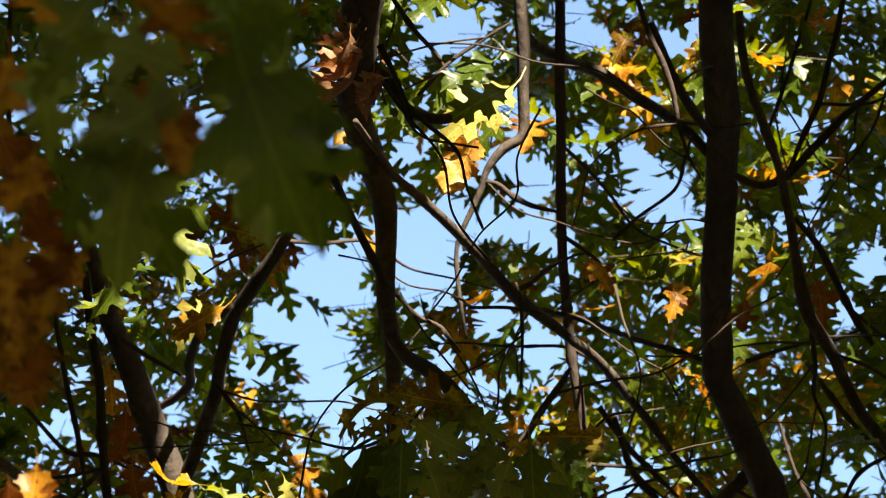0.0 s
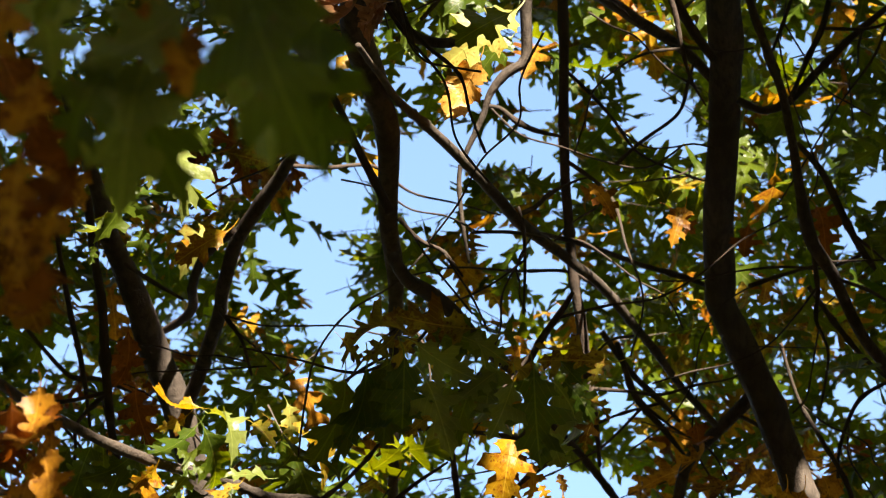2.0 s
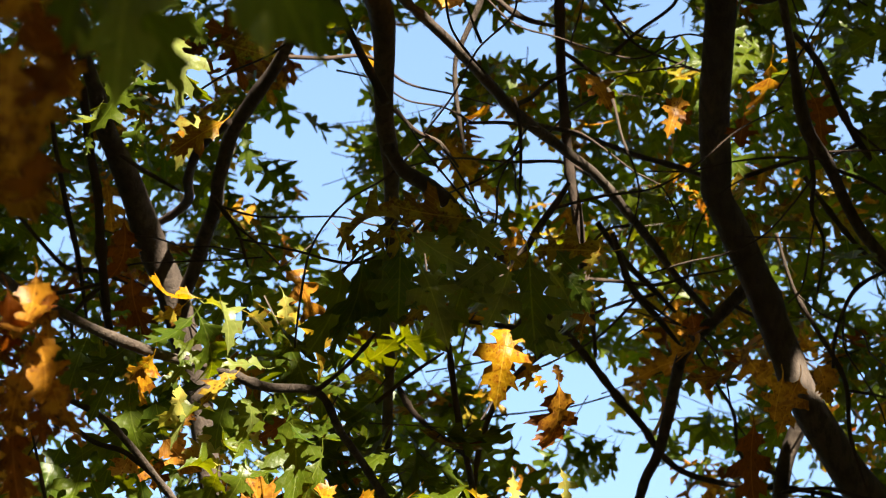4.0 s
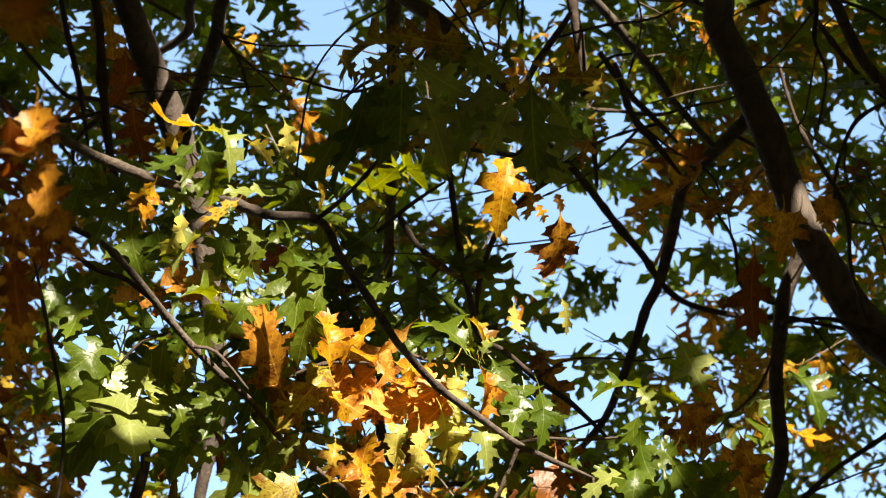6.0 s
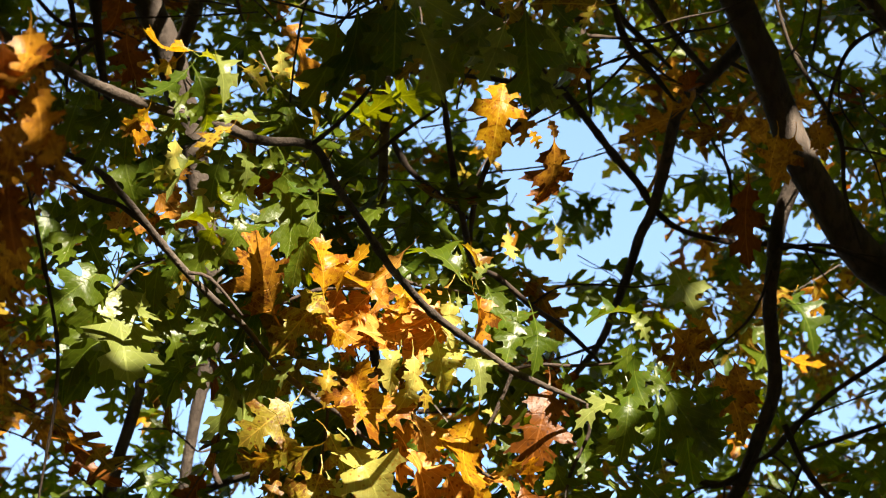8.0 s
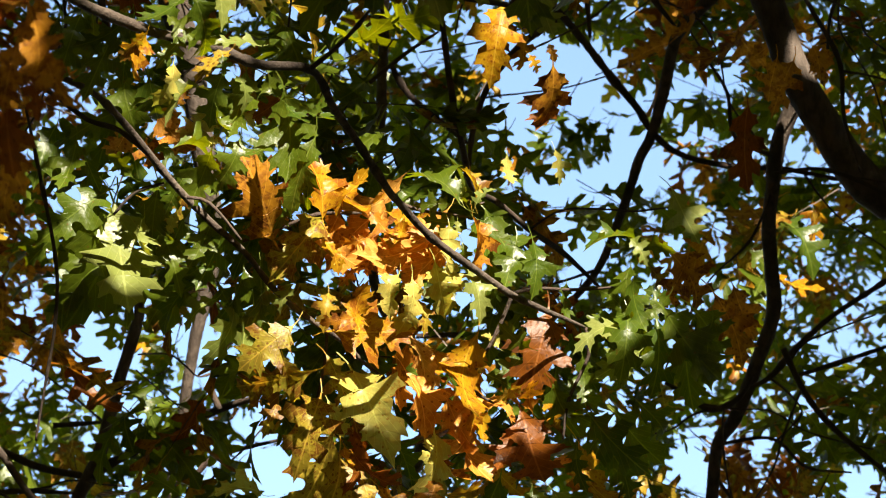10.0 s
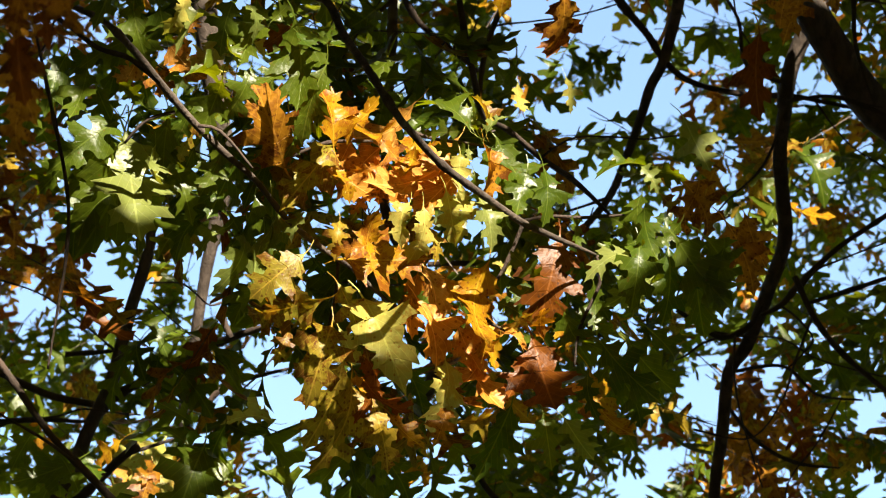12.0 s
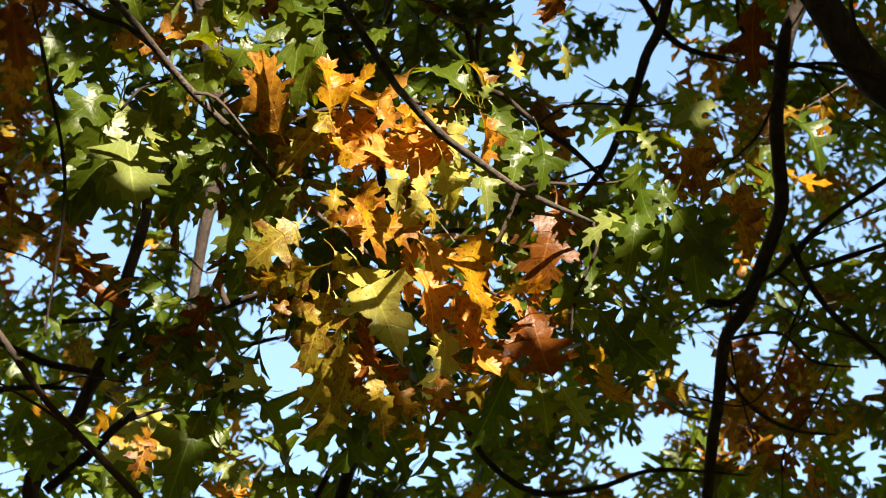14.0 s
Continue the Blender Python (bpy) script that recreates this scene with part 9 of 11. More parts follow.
spray(left_oak, "green", -1.445, 10.575, 5.954, 0.284, -0.099, -0.131, 6, 72950)
spray(left_oak, "green", -0.838, 9.455, 9.456, 0.191, -0.286, -0.123, 6, 85437)
spray(left_oak, "orange", -1.396, 10.518, 6.191, 0.165, -0.1, -0.085, 5, 28416)
spray(left_oak, "green", -1.19, 11.378, 7.386, -0.307, 0.092, 0.081, 7, 66803)
spray(left_oak, "orange", -0.957, 8.077, 6.763, -0.298, -0.026, -0.068, 5, 60364)
spray(left_oak, "green", -0.661, 9.007, 8.558, 0.185, 0.065, -0.11, 8, 31469)
spray(left_oak, "green", -1.126, 10.132, 7.576, -0.171, -0.121, -0.112, 5, 32381)
spray(left_oak, "green", -1.085, 10.226, 10.293, 0.025, -0.013, -0.243, 5, 2864)
spray(left_oak, "green", -0.425, 9.651, 6.569, 0.203, 0.178, -0.258, 5, 1495)
spray(left_oak, "green", -1.685, 9.358, 8.328, -0.209, -0.096, -0.137, 8, 17882)
spray(left_oak, "green", -0.781, 8.754, 8.663, 0.226, 0.107, -0.05, 6, 44391)
spray(left_oak, "green", -1.199, 7.468, 7.736, 0.221, 0.03, -0.293, 5, 56442)
spray(left_oak, "green", -0.894, 8.134, 8.514, -0.171, -0.274, -0.028, 5, 73260)
spray(left_oak, "green", -0.603, 11.482, 7.915, -0.303, -0.084, 0.107, 8, 52362)
spray(left_oak, "green", -1.341, 10.038, 9.776, -0.208, -0.035, -0.027, 5, 46611)
spray(left_oak, "green", -1.403, 11.381, 6.17, 0.05, -0.111, -0.199, 6, 66405)
spray(left_oak, "green", -1.406, 8.116, 7.54, -0.288, -0.043, -0.001, 8, 41480)
spray(left_oak, "green", -0.83, 8.975, 7.741, 0.269, 0.1, -0.186, 5, 36333)
spray(left_oak, "orange", -1.32, 9.532, 6.147, -0.324, 0.164, -0.047, 6, 15917)
spray(left_oak, "green", -0.275, 10.291, 9.033, 0.122, -0.169, -0.227, 5, 82039)
spray(left_oak, "green", -0.886, 10.275, 6.648, 0.193, 0.209, 0.06, 5, 7334)
spray(left_oak, "green", -1.123, 11.032, 8.37, -0.225, -0.048, -0.156, 5, 16586)
spray(left_oak, "green", -1.116, 11.289, 6.853, 0.033, -0.209, -0.086, 7, 96360)
spray(left_oak, "green", -1.236, 8.376, 7.122, 0.186, -0.081, -0.063, 5, 87816)
spray(left_oak, "green", -1.443, 7.946, 8.503, -0.264, -0.167, 0.056, 7, 49528)
spray(left_oak, "green", -1.5, 11.302, 6.25, -0.155, -0.088, -0.052, 5, 96591)
spray(left_oak, "green", -1.209, 8.117, 6.96, -0.19, 0.28, -0.079, 6, 98685)
spray(left_oak, "green", -0.601, 8.575, 8.914, 0.136, -0.106, -0.172, 6, 11601)
spray(left_oak, "green", -1.332, 7.663, 6.045, 0.122, -0.162, -0.135, 5, 3403)
spray(left_oak, "green", 0.047, 11.073, 7.518, -0.215, -0.082, 0.027, 8, 31233)
spray(left_oak, "green", -1.757, 10.953, 6.483, 0.347, 0.049, -0.096, 6, 4942)
spray(left_oak, "green", -1.095, 12.282, 6.871, 0.234, -0.084, -0.067, 5, 69457)
spray(left_oak, "green", -1.813, 10.737, 9.316, 0.333, -0.174, -0.012, 5, 78424)
spray(left_oak, "orange", -1.598, 10.932, 7.498, 0.226, -0.135, 0.033, 8, 1682)
spray(left_oak, "green", -0.726, 6.763, 7.386, -0.187, -0.195, 0.128, 6, 75108)
spray(left_oak, "green", -1.093, 10.283, 9.515, 0.131, -0.13, 0.04, 5, 60094)
spray(left_oak, "green", -0.694, 10.888, 7.472, -0.256, -0.243, 0.026, 7, 75440)
spray(left_oak, "green", -0.145, 7.659, 7.614, -0.356, 0.009, 0.066, 7, 60135)
spray(left_oak, "green", -0.844, 6.938, 6.342, -0.185, 0.088, 0.1, 5, 11862)
near_oak = oak(-3.4, 3.6, "oak with a low bough of green, yellow and orange autumn leaves")
branch(near_oak, "limb", (-2.95, 3.5, 3.7, 0.055), (-2.1, 3.4, 3.95, 0.035), (-1.3, 3.3, 4, 0.02), (-0.661, 3.272, 3.771, 0.008), (-0.61, 3.354, 3.79, 0.007), (-0.578, 3.433, 3.812, 0.007), (-0.543, 3.516, 3.827, 0.007), (-0.508, 3.595, 3.85, 0.007), (-0.454, 3.679, 3.865, 0.007), (-0.388, 3.762, 3.881, 0.007), (-0.315, 3.839, 3.906, 0.007), (-0.254, 3.92, 3.925, 0.007), (-0.181, 3.993, 3.956, 0.006), (-0.149, 4.083, 3.942, 0.006), (-0.115, 4.178, 3.935, 0.006), (-0.074, 4.282, 3.915, 0.006), (-0.062, 4.35, 3.932, 0.006), (-0.009, 4.446, 3.917, 0.006), (0.056, 4.538, 3.911, 0.006), (0.122, 4.629, 3.905, 0.006), (0.18, 4.711, 3.916, 0.005), (0.252, 4.795, 3.924, 0.002))
branch(near_oak, "branch", (-0.181, 3.983, 3.955, 0.004), (-0.143, 3.925, 3.955, 0.003), (-0.111, 3.865, 3.956, 0.003), (-0.087, 3.807, 3.955, 0.002), (-0.069, 3.754, 3.946, 0.002))
branch(near_oak, "branch", (0.128, 4.77, 3.971, 0.004), (0.097, 4.804, 3.908, 0.003), (0.059, 4.835, 3.85, 0.003), (0.062, 4.845, 3.831, 0.003), (0.105, 4.858, 3.808, 0.002))
branch(near_oak, "twig", (0.128, 4.768, 3.975, 0.003), (0.171, 4.764, 3.982, 0.003), (0.228, 4.765, 3.98, 0.003), (0.299, 4.763, 3.984, 0.002))
branch(near_oak, "twig", (0.252, 4.795, 3.924, 0.003), (0.257, 4.817, 3.883, 0.003), (0.224, 4.853, 3.816, 0.003), (0.214, 4.884, 3.758, 0.002))
branch(near_oak, "limb", (-3.05, 3.6, 3.3, 0.05), (-2.2, 3.8, 3.65, 0.024), (-1.3, 4.1, 3.95, 0.011), (-0.651, 4.239, 4.12, 0.004), (-0.585, 4.288, 4.115, 0.005), (-0.536, 4.338, 4.111, 0.005), (-0.496, 4.395, 4.092, 0.006), (-0.462, 4.454, 4.071, 0.006), (-0.421, 4.515, 4.044, 0.006), (-0.369, 4.579, 4.013, 0.006), (-0.316, 4.639, 3.988, 0.005), (-0.27, 4.705, 3.954, 0.005), (-0.217, 4.765, 3.929, 0.005), (-0.16, 4.821, 3.914, 0.005), (-0.125, 4.875, 3.899, 0.003), (-0.077, 4.931, 3.883, 0.002))
branch(near_oak, "branch", (-0.624, 4.255, 4.089, 0.004), (-0.585, 4.267, 4.066, 0.004), (-0.541, 4.283, 4.037, 0.004), (-0.49, 4.291, 4.022, 0.004), (-0.446, 4.309, 3.988, 0.002))
branch(near_oak, "twig", (-0.34, 4.73, 4.049, 0.003), (-0.304, 4.724, 4.059, 0.003), (-0.264, 4.717, 4.071, 0.003), (-0.2, 4.706, 4.092, 0.003), (-0.124, 4.705, 4.094, 0.002))
branch(near_oak, "twig", (-0.075, 4.648, 4.094, 0.003), (-0.038, 4.657, 4.078, 0.003), (0.019, 4.661, 4.069, 0.003), (0.056, 4.663, 4.064, 0.002))
branch(near_oak, "twig", (-0.402, 4.516, 4.024, 0.003), (-0.366, 4.52, 4.016, 0.003), (-0.315, 4.548, 3.963, 0.002))
branch(near_oak, "twig", (-0.439, 4.506, 4.044, 0.003), (-0.485, 4.512, 4.032, 0.003), (-0.521, 4.53, 4, 0.002))
branch(near_oak, "twig", (-0.186, 4.888, 3.964, 0.003), (-0.193, 4.923, 3.9, 0.003), (-0.212, 4.959, 3.832, 0.002))
branch(near_oak, "branch", (-0.637, 4.274, 4.054, 0.002), (-0.613, 4.328, 3.953, 0.003), (-0.59, 4.39, 3.837, 0.003), (-0.592, 4.431, 3.76, 0.003), (-0.606, 4.473, 3.682, 0.002), (-0.623, 4.519, 3.597, 0.002))
branch(near_oak, "branch", (-0.061, 3.759, 3.94, 0.004), (-0.017, 3.759, 3.94, 0.003), (0.038, 3.761, 3.936, 0.003), (0.097, 3.765, 3.93, 0.004), (0.105, 3.765, 3.93, 0.003), (0.14, 3.739, 3.974, 0.002), (0.188, 3.719, 4.008, 0.002), (0.227, 3.697, 4.045, 0.002), (0.263, 3.693, 4.052, 0.002))
branch(near_oak, "twig", (-0.148, 3.644, 3.937, 0.002), (-0.109, 3.631, 3.961, 0.002), (-0.071, 3.621, 3.977, 0.002))
# Some of these near leaves take the lightened green to look less dark.
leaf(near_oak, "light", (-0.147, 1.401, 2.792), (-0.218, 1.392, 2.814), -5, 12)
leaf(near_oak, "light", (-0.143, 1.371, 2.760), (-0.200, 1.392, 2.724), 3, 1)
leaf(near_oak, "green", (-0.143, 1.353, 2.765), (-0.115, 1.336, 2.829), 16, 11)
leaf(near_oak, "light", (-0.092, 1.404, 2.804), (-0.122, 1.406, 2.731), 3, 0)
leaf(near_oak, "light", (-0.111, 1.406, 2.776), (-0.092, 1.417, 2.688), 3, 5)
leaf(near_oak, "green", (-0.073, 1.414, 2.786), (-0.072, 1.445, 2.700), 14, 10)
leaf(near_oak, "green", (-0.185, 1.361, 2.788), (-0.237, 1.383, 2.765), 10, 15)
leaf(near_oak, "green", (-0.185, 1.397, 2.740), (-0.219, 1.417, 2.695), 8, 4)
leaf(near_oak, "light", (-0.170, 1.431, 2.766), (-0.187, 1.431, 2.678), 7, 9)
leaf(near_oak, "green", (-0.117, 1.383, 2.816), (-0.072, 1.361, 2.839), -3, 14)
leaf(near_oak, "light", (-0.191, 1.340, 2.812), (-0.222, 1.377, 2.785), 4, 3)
leaf(near_oak, "green", (-0.086, 1.426, 2.800), (-0.059, 1.432, 2.734), 27, 8)
leaf(near_oak, "orange", (-0.160, 1.397, 2.870), (-0.143, 1.412, 2.817), 11, 2)
leaf(near_oak, "orange", (-0.170, 1.467, 2.829), (-0.150, 1.464, 2.771), 10, 7)
leaf(near_oak, "orange", (-0.178, 1.443, 2.821), (-0.166, 1.444, 2.789), 33, 12)
leaf(near_oak, "orange", (-0.251, 1.532, 2.837), (-0.256, 1.526, 2.776), 14, 1)
leaf(near_oak, "rust", (-0.220, 1.557, 2.803), (-0.253, 1.535, 2.765), -2, 6)
leaf(near_oak, "rust", (-0.223, 1.539, 2.773), (-0.248, 1.568, 2.748), 15, 23)
leaf(near_oak, "orange", (-0.262, 1.565, 2.796), (-0.260, 1.560, 2.733), 9, 0)
leaf(near_oak, "orange", (-0.233, 1.568, 2.772), (-0.247, 1.577, 2.728), 18, 5)
leaf(near_oak, "orange", (-0.248, 1.569, 2.748), (-0.260, 1.575, 2.711), 18, 10)
leaf(near_oak, "rust", (-0.246, 1.589, 2.736), (-0.253, 1.591, 2.684), 26, 19)
leaf(near_oak, "orange", (-0.232, 1.454, 2.866), (-0.253, 1.453, 2.919), -4, 4)
leaf(near_oak, "light", (-0.249, 1.486, 2.874), (-0.236, 1.493, 2.814), -6, 9)
leaf(near_oak, "orange", (-0.261, 1.470, 2.862), (-0.271, 1.486, 2.805), -3, 14)
leaf(near_oak, "orange", (-0.399, 2.63, 3.3), (-0.409, 2.625, 3.214), 17, 3)
leaf(near_oak, "rust", (-0.388, 2.652, 3.302), (-0.397, 2.643, 3.244), 35, 8)
leaf(near_oak, "orange", (-0.404, 2.691, 3.273), (-0.381, 2.686, 3.18), 19, 13)
leaf(near_oak, "rust", (-0.421, 2.603, 3.265), (-0.419, 2.656, 3.22), 6, 2)
leaf(near_oak, "orange", (-0.382, 2.679, 3.208), (-0.363, 2.689, 3.156), 26, 7)
leaf(near_oak, "orange", (-0.406, 2.649, 3.203), (-0.422, 2.683, 3.146), 5, 12)
leaf(near_oak, "rust", (-0.429, 2.756, 3.2), (-0.432, 2.81, 3.152), -8, 21)
leaf(near_oak, "orange", (-0.401, 2.676, 3.331), (-0.426, 2.724, 3.281), 5, 6)
leaf(near_oak, "orange", (-0.405, 2.707, 3.33), (-0.392, 2.726, 3.275), 28, 11)
leaf(near_oak, "orange", (-0.418, 2.747, 3.288), (-0.376, 2.764, 3.225), 12, 0)
leaf(near_oak, "orange", (-0.424, 2.758, 3.268), (-0.428, 2.781, 3.202), 24, 5)
leaf(near_oak, "rust", (-0.404, 2.791, 3.261), (-0.407, 2.797, 3.204), 23, 10)
leaf(near_oak, "orange", (-0.473, 2.996, 3.316), (-0.453, 2.984, 3.219), 8, 15)
leaf(near_oak, "orange", (-0.477, 3.135, 3.321), (-0.491, 3.174, 3.262), 20, 4)
# Many greens that stand in sun take the lightened copy.
leaf(near_oak, "yellow", (-0.339, 3.693, 3.934), (-0.404, 3.659, 3.929), 53, 32)
leaf(near_oak, "spotted", (-0.356, 3.701, 3.926), (-0.391, 3.690, 3.893), -43, 5)
leaf(near_oak, "green", (-0.336, 3.642, 3.874), (-0.391, 3.631, 3.811), 36, 6)
leaf(near_oak, "green", (-0.334, 3.720, 3.919), (-0.307, 3.812, 3.869), 0, 2)
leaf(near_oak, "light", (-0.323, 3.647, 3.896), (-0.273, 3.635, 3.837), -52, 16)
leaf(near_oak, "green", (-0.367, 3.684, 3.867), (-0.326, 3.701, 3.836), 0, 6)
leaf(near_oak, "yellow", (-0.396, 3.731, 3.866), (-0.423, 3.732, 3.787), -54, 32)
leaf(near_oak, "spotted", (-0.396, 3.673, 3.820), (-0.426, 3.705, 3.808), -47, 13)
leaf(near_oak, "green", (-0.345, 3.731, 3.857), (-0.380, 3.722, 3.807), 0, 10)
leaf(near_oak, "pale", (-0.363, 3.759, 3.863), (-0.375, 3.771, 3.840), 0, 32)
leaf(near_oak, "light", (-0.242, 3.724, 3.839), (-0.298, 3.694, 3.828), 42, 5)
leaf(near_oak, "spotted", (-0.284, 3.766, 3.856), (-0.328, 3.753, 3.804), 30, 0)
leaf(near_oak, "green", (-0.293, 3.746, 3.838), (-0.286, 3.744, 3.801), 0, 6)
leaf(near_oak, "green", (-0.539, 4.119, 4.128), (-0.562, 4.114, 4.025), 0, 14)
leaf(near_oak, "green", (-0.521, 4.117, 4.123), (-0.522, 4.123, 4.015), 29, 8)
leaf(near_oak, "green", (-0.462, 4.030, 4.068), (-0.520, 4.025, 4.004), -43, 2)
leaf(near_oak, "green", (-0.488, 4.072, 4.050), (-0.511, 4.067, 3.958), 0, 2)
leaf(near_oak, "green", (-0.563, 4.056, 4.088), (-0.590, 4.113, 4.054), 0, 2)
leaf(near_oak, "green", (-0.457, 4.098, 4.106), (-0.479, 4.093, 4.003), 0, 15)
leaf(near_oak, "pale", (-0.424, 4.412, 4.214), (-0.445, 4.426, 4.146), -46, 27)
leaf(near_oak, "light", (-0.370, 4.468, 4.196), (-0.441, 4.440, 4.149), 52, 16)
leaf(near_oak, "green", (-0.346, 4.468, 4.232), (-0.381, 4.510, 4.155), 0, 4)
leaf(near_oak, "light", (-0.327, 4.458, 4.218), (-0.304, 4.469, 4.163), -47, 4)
leaf(near_oak, "green", (-0.511, 4.498, 4.250), (-0.488, 4.493, 4.126), 22, 14)
leaf(near_oak, "green", (-0.467, 4.456, 4.214), (-0.461, 4.541, 4.164), 0, 4)
leaf(near_oak, "pale", (-0.491, 4.552, 4.178), (-0.472, 4.543, 4.218), -41, 29)
leaf(near_oak, "green", (-0.356, 4.476, 4.167), (-0.345, 4.483, 4.124), -52, 21)
leaf(near_oak, "green", (-0.427, 4.497, 4.104), (-0.354, 4.544, 4.113), -56, 20)
leaf(near_oak, "pale", (-0.378, 4.542, 4.148), (-0.350, 4.537, 4.130), -30, 32)
leaf(near_oak, "green", (-0.310, 4.479, 4.240), (-0.333, 4.501, 4.119), 20, 11)
leaf(near_oak, "green", (-0.285, 4.463, 4.187), (-0.254, 4.469, 4.231), 33, 5)
leaf(near_oak, "pale", (-0.330, 4.543, 4.199), (-0.297, 4.550, 4.173), -43, 29)
leaf(near_oak, "green", (-0.255, 4.474, 4.122), (-0.301, 4.468, 4.064), 31, 13)
leaf(near_oak, "pale", (-0.255, 4.563, 4.166), (-0.247, 4.581, 4.106), -51, 28)
leaf(near_oak, "green", (-0.245, 4.443, 4.181), (-0.223, 4.485, 4.036), 23, 1)
leaf(near_oak, "green", (-0.196, 4.494, 4.122), (-0.237, 4.542, 4.007), 29, 5)
leaf(near_oak, "green", (-0.243, 4.441, 4.157), (-0.203, 4.432, 4.107), -46, 6)
leaf(near_oak, "green", (-0.237, 4.520, 4.213), (-0.168, 4.500, 4.148), -42, 11)
leaf(near_oak, "green", (-0.216, 4.469, 4.173), (-0.173, 4.479, 4.188), 40, 9)
leaf(near_oak, "green", (-0.320, 4.519, 4.133), (-0.349, 4.532, 4.046), -20, 14)
leaf(near_oak, "green", (-0.286, 4.573, 4.140), (-0.320, 4.640, 4.105), 0, 2)
leaf(near_oak, "green", (-0.362, 4.471, 4.085), (-0.396, 4.556, 4.038), 0, 3)
leaf(near_oak, "green", (-0.403, 4.541, 4.092), (-0.444, 4.576, 4.028), 0, 10)
leaf(near_oak, "green", (-0.493, 4.532, 4.069), (-0.532, 4.492, 4.094), -31, 13)
leaf(near_oak, "green", (-0.443, 4.586, 4.103), (-0.491, 4.571, 4.048), 44, 8)
leaf(near_oak, "pale", (-0.385, 4.753, 4.317), (-0.440, 4.729, 4.232), 0, 28)
leaf(near_oak, "apricot", (-0.480, 4.750, 4.311), (-0.416, 4.746, 4.219), 0, 28)
leaf(near_oak, "orange", (-0.443, 4.701, 4.300), (-0.421, 4.703, 4.336), 0, 4)
leaf(near_oak, "rust", (-0.264, 4.691, 4.312), (-0.318, 4.715, 4.268), 0, 8)
leaf(near_oak, "apricot", (-0.537, 4.852, 4.353), (-0.571, 4.863, 4.276), 0, 30)
leaf(near_oak, "orange", (-0.523, 4.814, 4.295), (-0.479, 4.809, 4.238), 0, 9)
leaf(near_oak, "yellow", (-0.509, 4.825, 4.187), (-0.474, 4.839, 4.162), 0, 31)
leaf(near_oak, "orange", (-0.269, 4.677, 4.028), (-0.311, 4.541, 4.113), 0, 26)
leaf(near_oak, "yellow", (-0.185, 4.570, 4.013), (-0.204, 4.546, 4.124), 31, 29)
leaf(near_oak, "yellow", (-0.176, 4.624, 4.092), (-0.113, 4.640, 4.124), -30, 30)
leaf(near_oak, "yellow", (-0.124, 4.555, 4.068), (-0.168, 4.568, 4.024), 45, 29)
leaf(near_oak, "green", (-0.203, 4.586, 4.116), (-0.214, 4.644, 4.064), 32, 0)
leaf(near_oak, "green", (-0.255, 4.620, 4.080), (-0.259, 4.617, 4.020), -54, 22)
leaf(near_oak, "green", (-0.550, 4.641, 4.099), (-0.638, 4.613, 3.994), 0, 2)
leaf(near_oak, "green", (-0.564, 4.668, 4.107), (-0.627, 4.728, 3.998), 0, 13)
leaf(near_oak, "green", (-0.537, 4.688, 4.093), (-0.588, 4.695, 3.892), -26, 9)
leaf(near_oak, "light", (-0.534, 4.647, 4.079), (-0.487, 4.635, 3.863), -14, 1)
leaf(near_oak, "green", (-0.464, 4.659, 4.117), (-0.478, 4.805, 4.022), 32, 0)
leaf(near_oak, "light", (-0.481, 4.624, 4.045), (-0.487, 4.620, 3.966), -56, 17)
leaf(near_oak, "green", (-0.453, 4.705, 4.043), (-0.421, 4.693, 3.955), 0, 14)
leaf(near_oak, "pale", (-0.428, 4.627, 4.055), (-0.446, 4.643, 4.025), 0, 27)
leaf(near_oak, "green", (-0.349, 4.643, 4.033), (-0.393, 4.691, 3.945), 0, 3)
leaf(near_oak, "green", (-0.367, 4.620, 4.040), (-0.400, 4.660, 3.966), 0, 1)
leaf(near_oak, "green", (-0.324, 4.744, 4.014), (-0.356, 4.761, 3.924), -49, 18)
leaf(near_oak, "light", (-0.294, 4.722, 4.000), (-0.304, 4.749, 3.907), -51, 16)
leaf(near_oak, "light", (-0.370, 4.778, 3.969), (-0.427, 4.780, 3.925), 28, 7)
leaf(near_oak, "green", (-0.596, 4.703, 3.999), (-0.640, 4.755, 3.905), 0, 4)
leaf(near_oak, "green", (-0.538, 4.697, 3.995), (-0.565, 4.786, 3.942), -29, 12)
leaf(near_oak, "green", (-0.608, 4.684, 4.072), (-0.682, 4.724, 3.998), 0, 2)
leaf(near_oak, "green", (-0.570, 4.693, 4.036), (-0.615, 4.681, 3.913), 0, 7)
leaf(near_oak, "green", (-0.307, 4.664, 4.060), (-0.338, 4.680, 4.021), -32, 10)
leaf(near_oak, "green", (-0.423, 4.703, 4.083), (-0.454, 4.731, 4.002), -22, 13)
leaf(near_oak, "apricot", (-0.056, 4.753, 4.191), (-0.175, 4.770, 4.107), 40, 30)
leaf(near_oak, "yellow", (-0.085, 4.710, 4.136), (-0.164, 4.702, 4.098), 57, 30)
leaf(near_oak, "apricot", (-0.113, 4.787, 4.125), (-0.190, 4.791, 4.047), 0, 31)
leaf(near_oak, "orange", (-0.112, 4.713, 4.103), (-0.064, 4.716, 4.046), 0, 6)
leaf(near_oak, "orange", (-0.115, 4.691, 4.041), (-0.156, 4.690, 4.023), -28, 2)
leaf(near_oak, "apricot", (-0.005, 4.720, 4.057), (-0.133, 4.715, 3.999), 28, 32)
leaf(near_oak, "yellow", (-0.083, 4.749, 4.120), (-0.007, 4.772, 4.110), -29, 30)
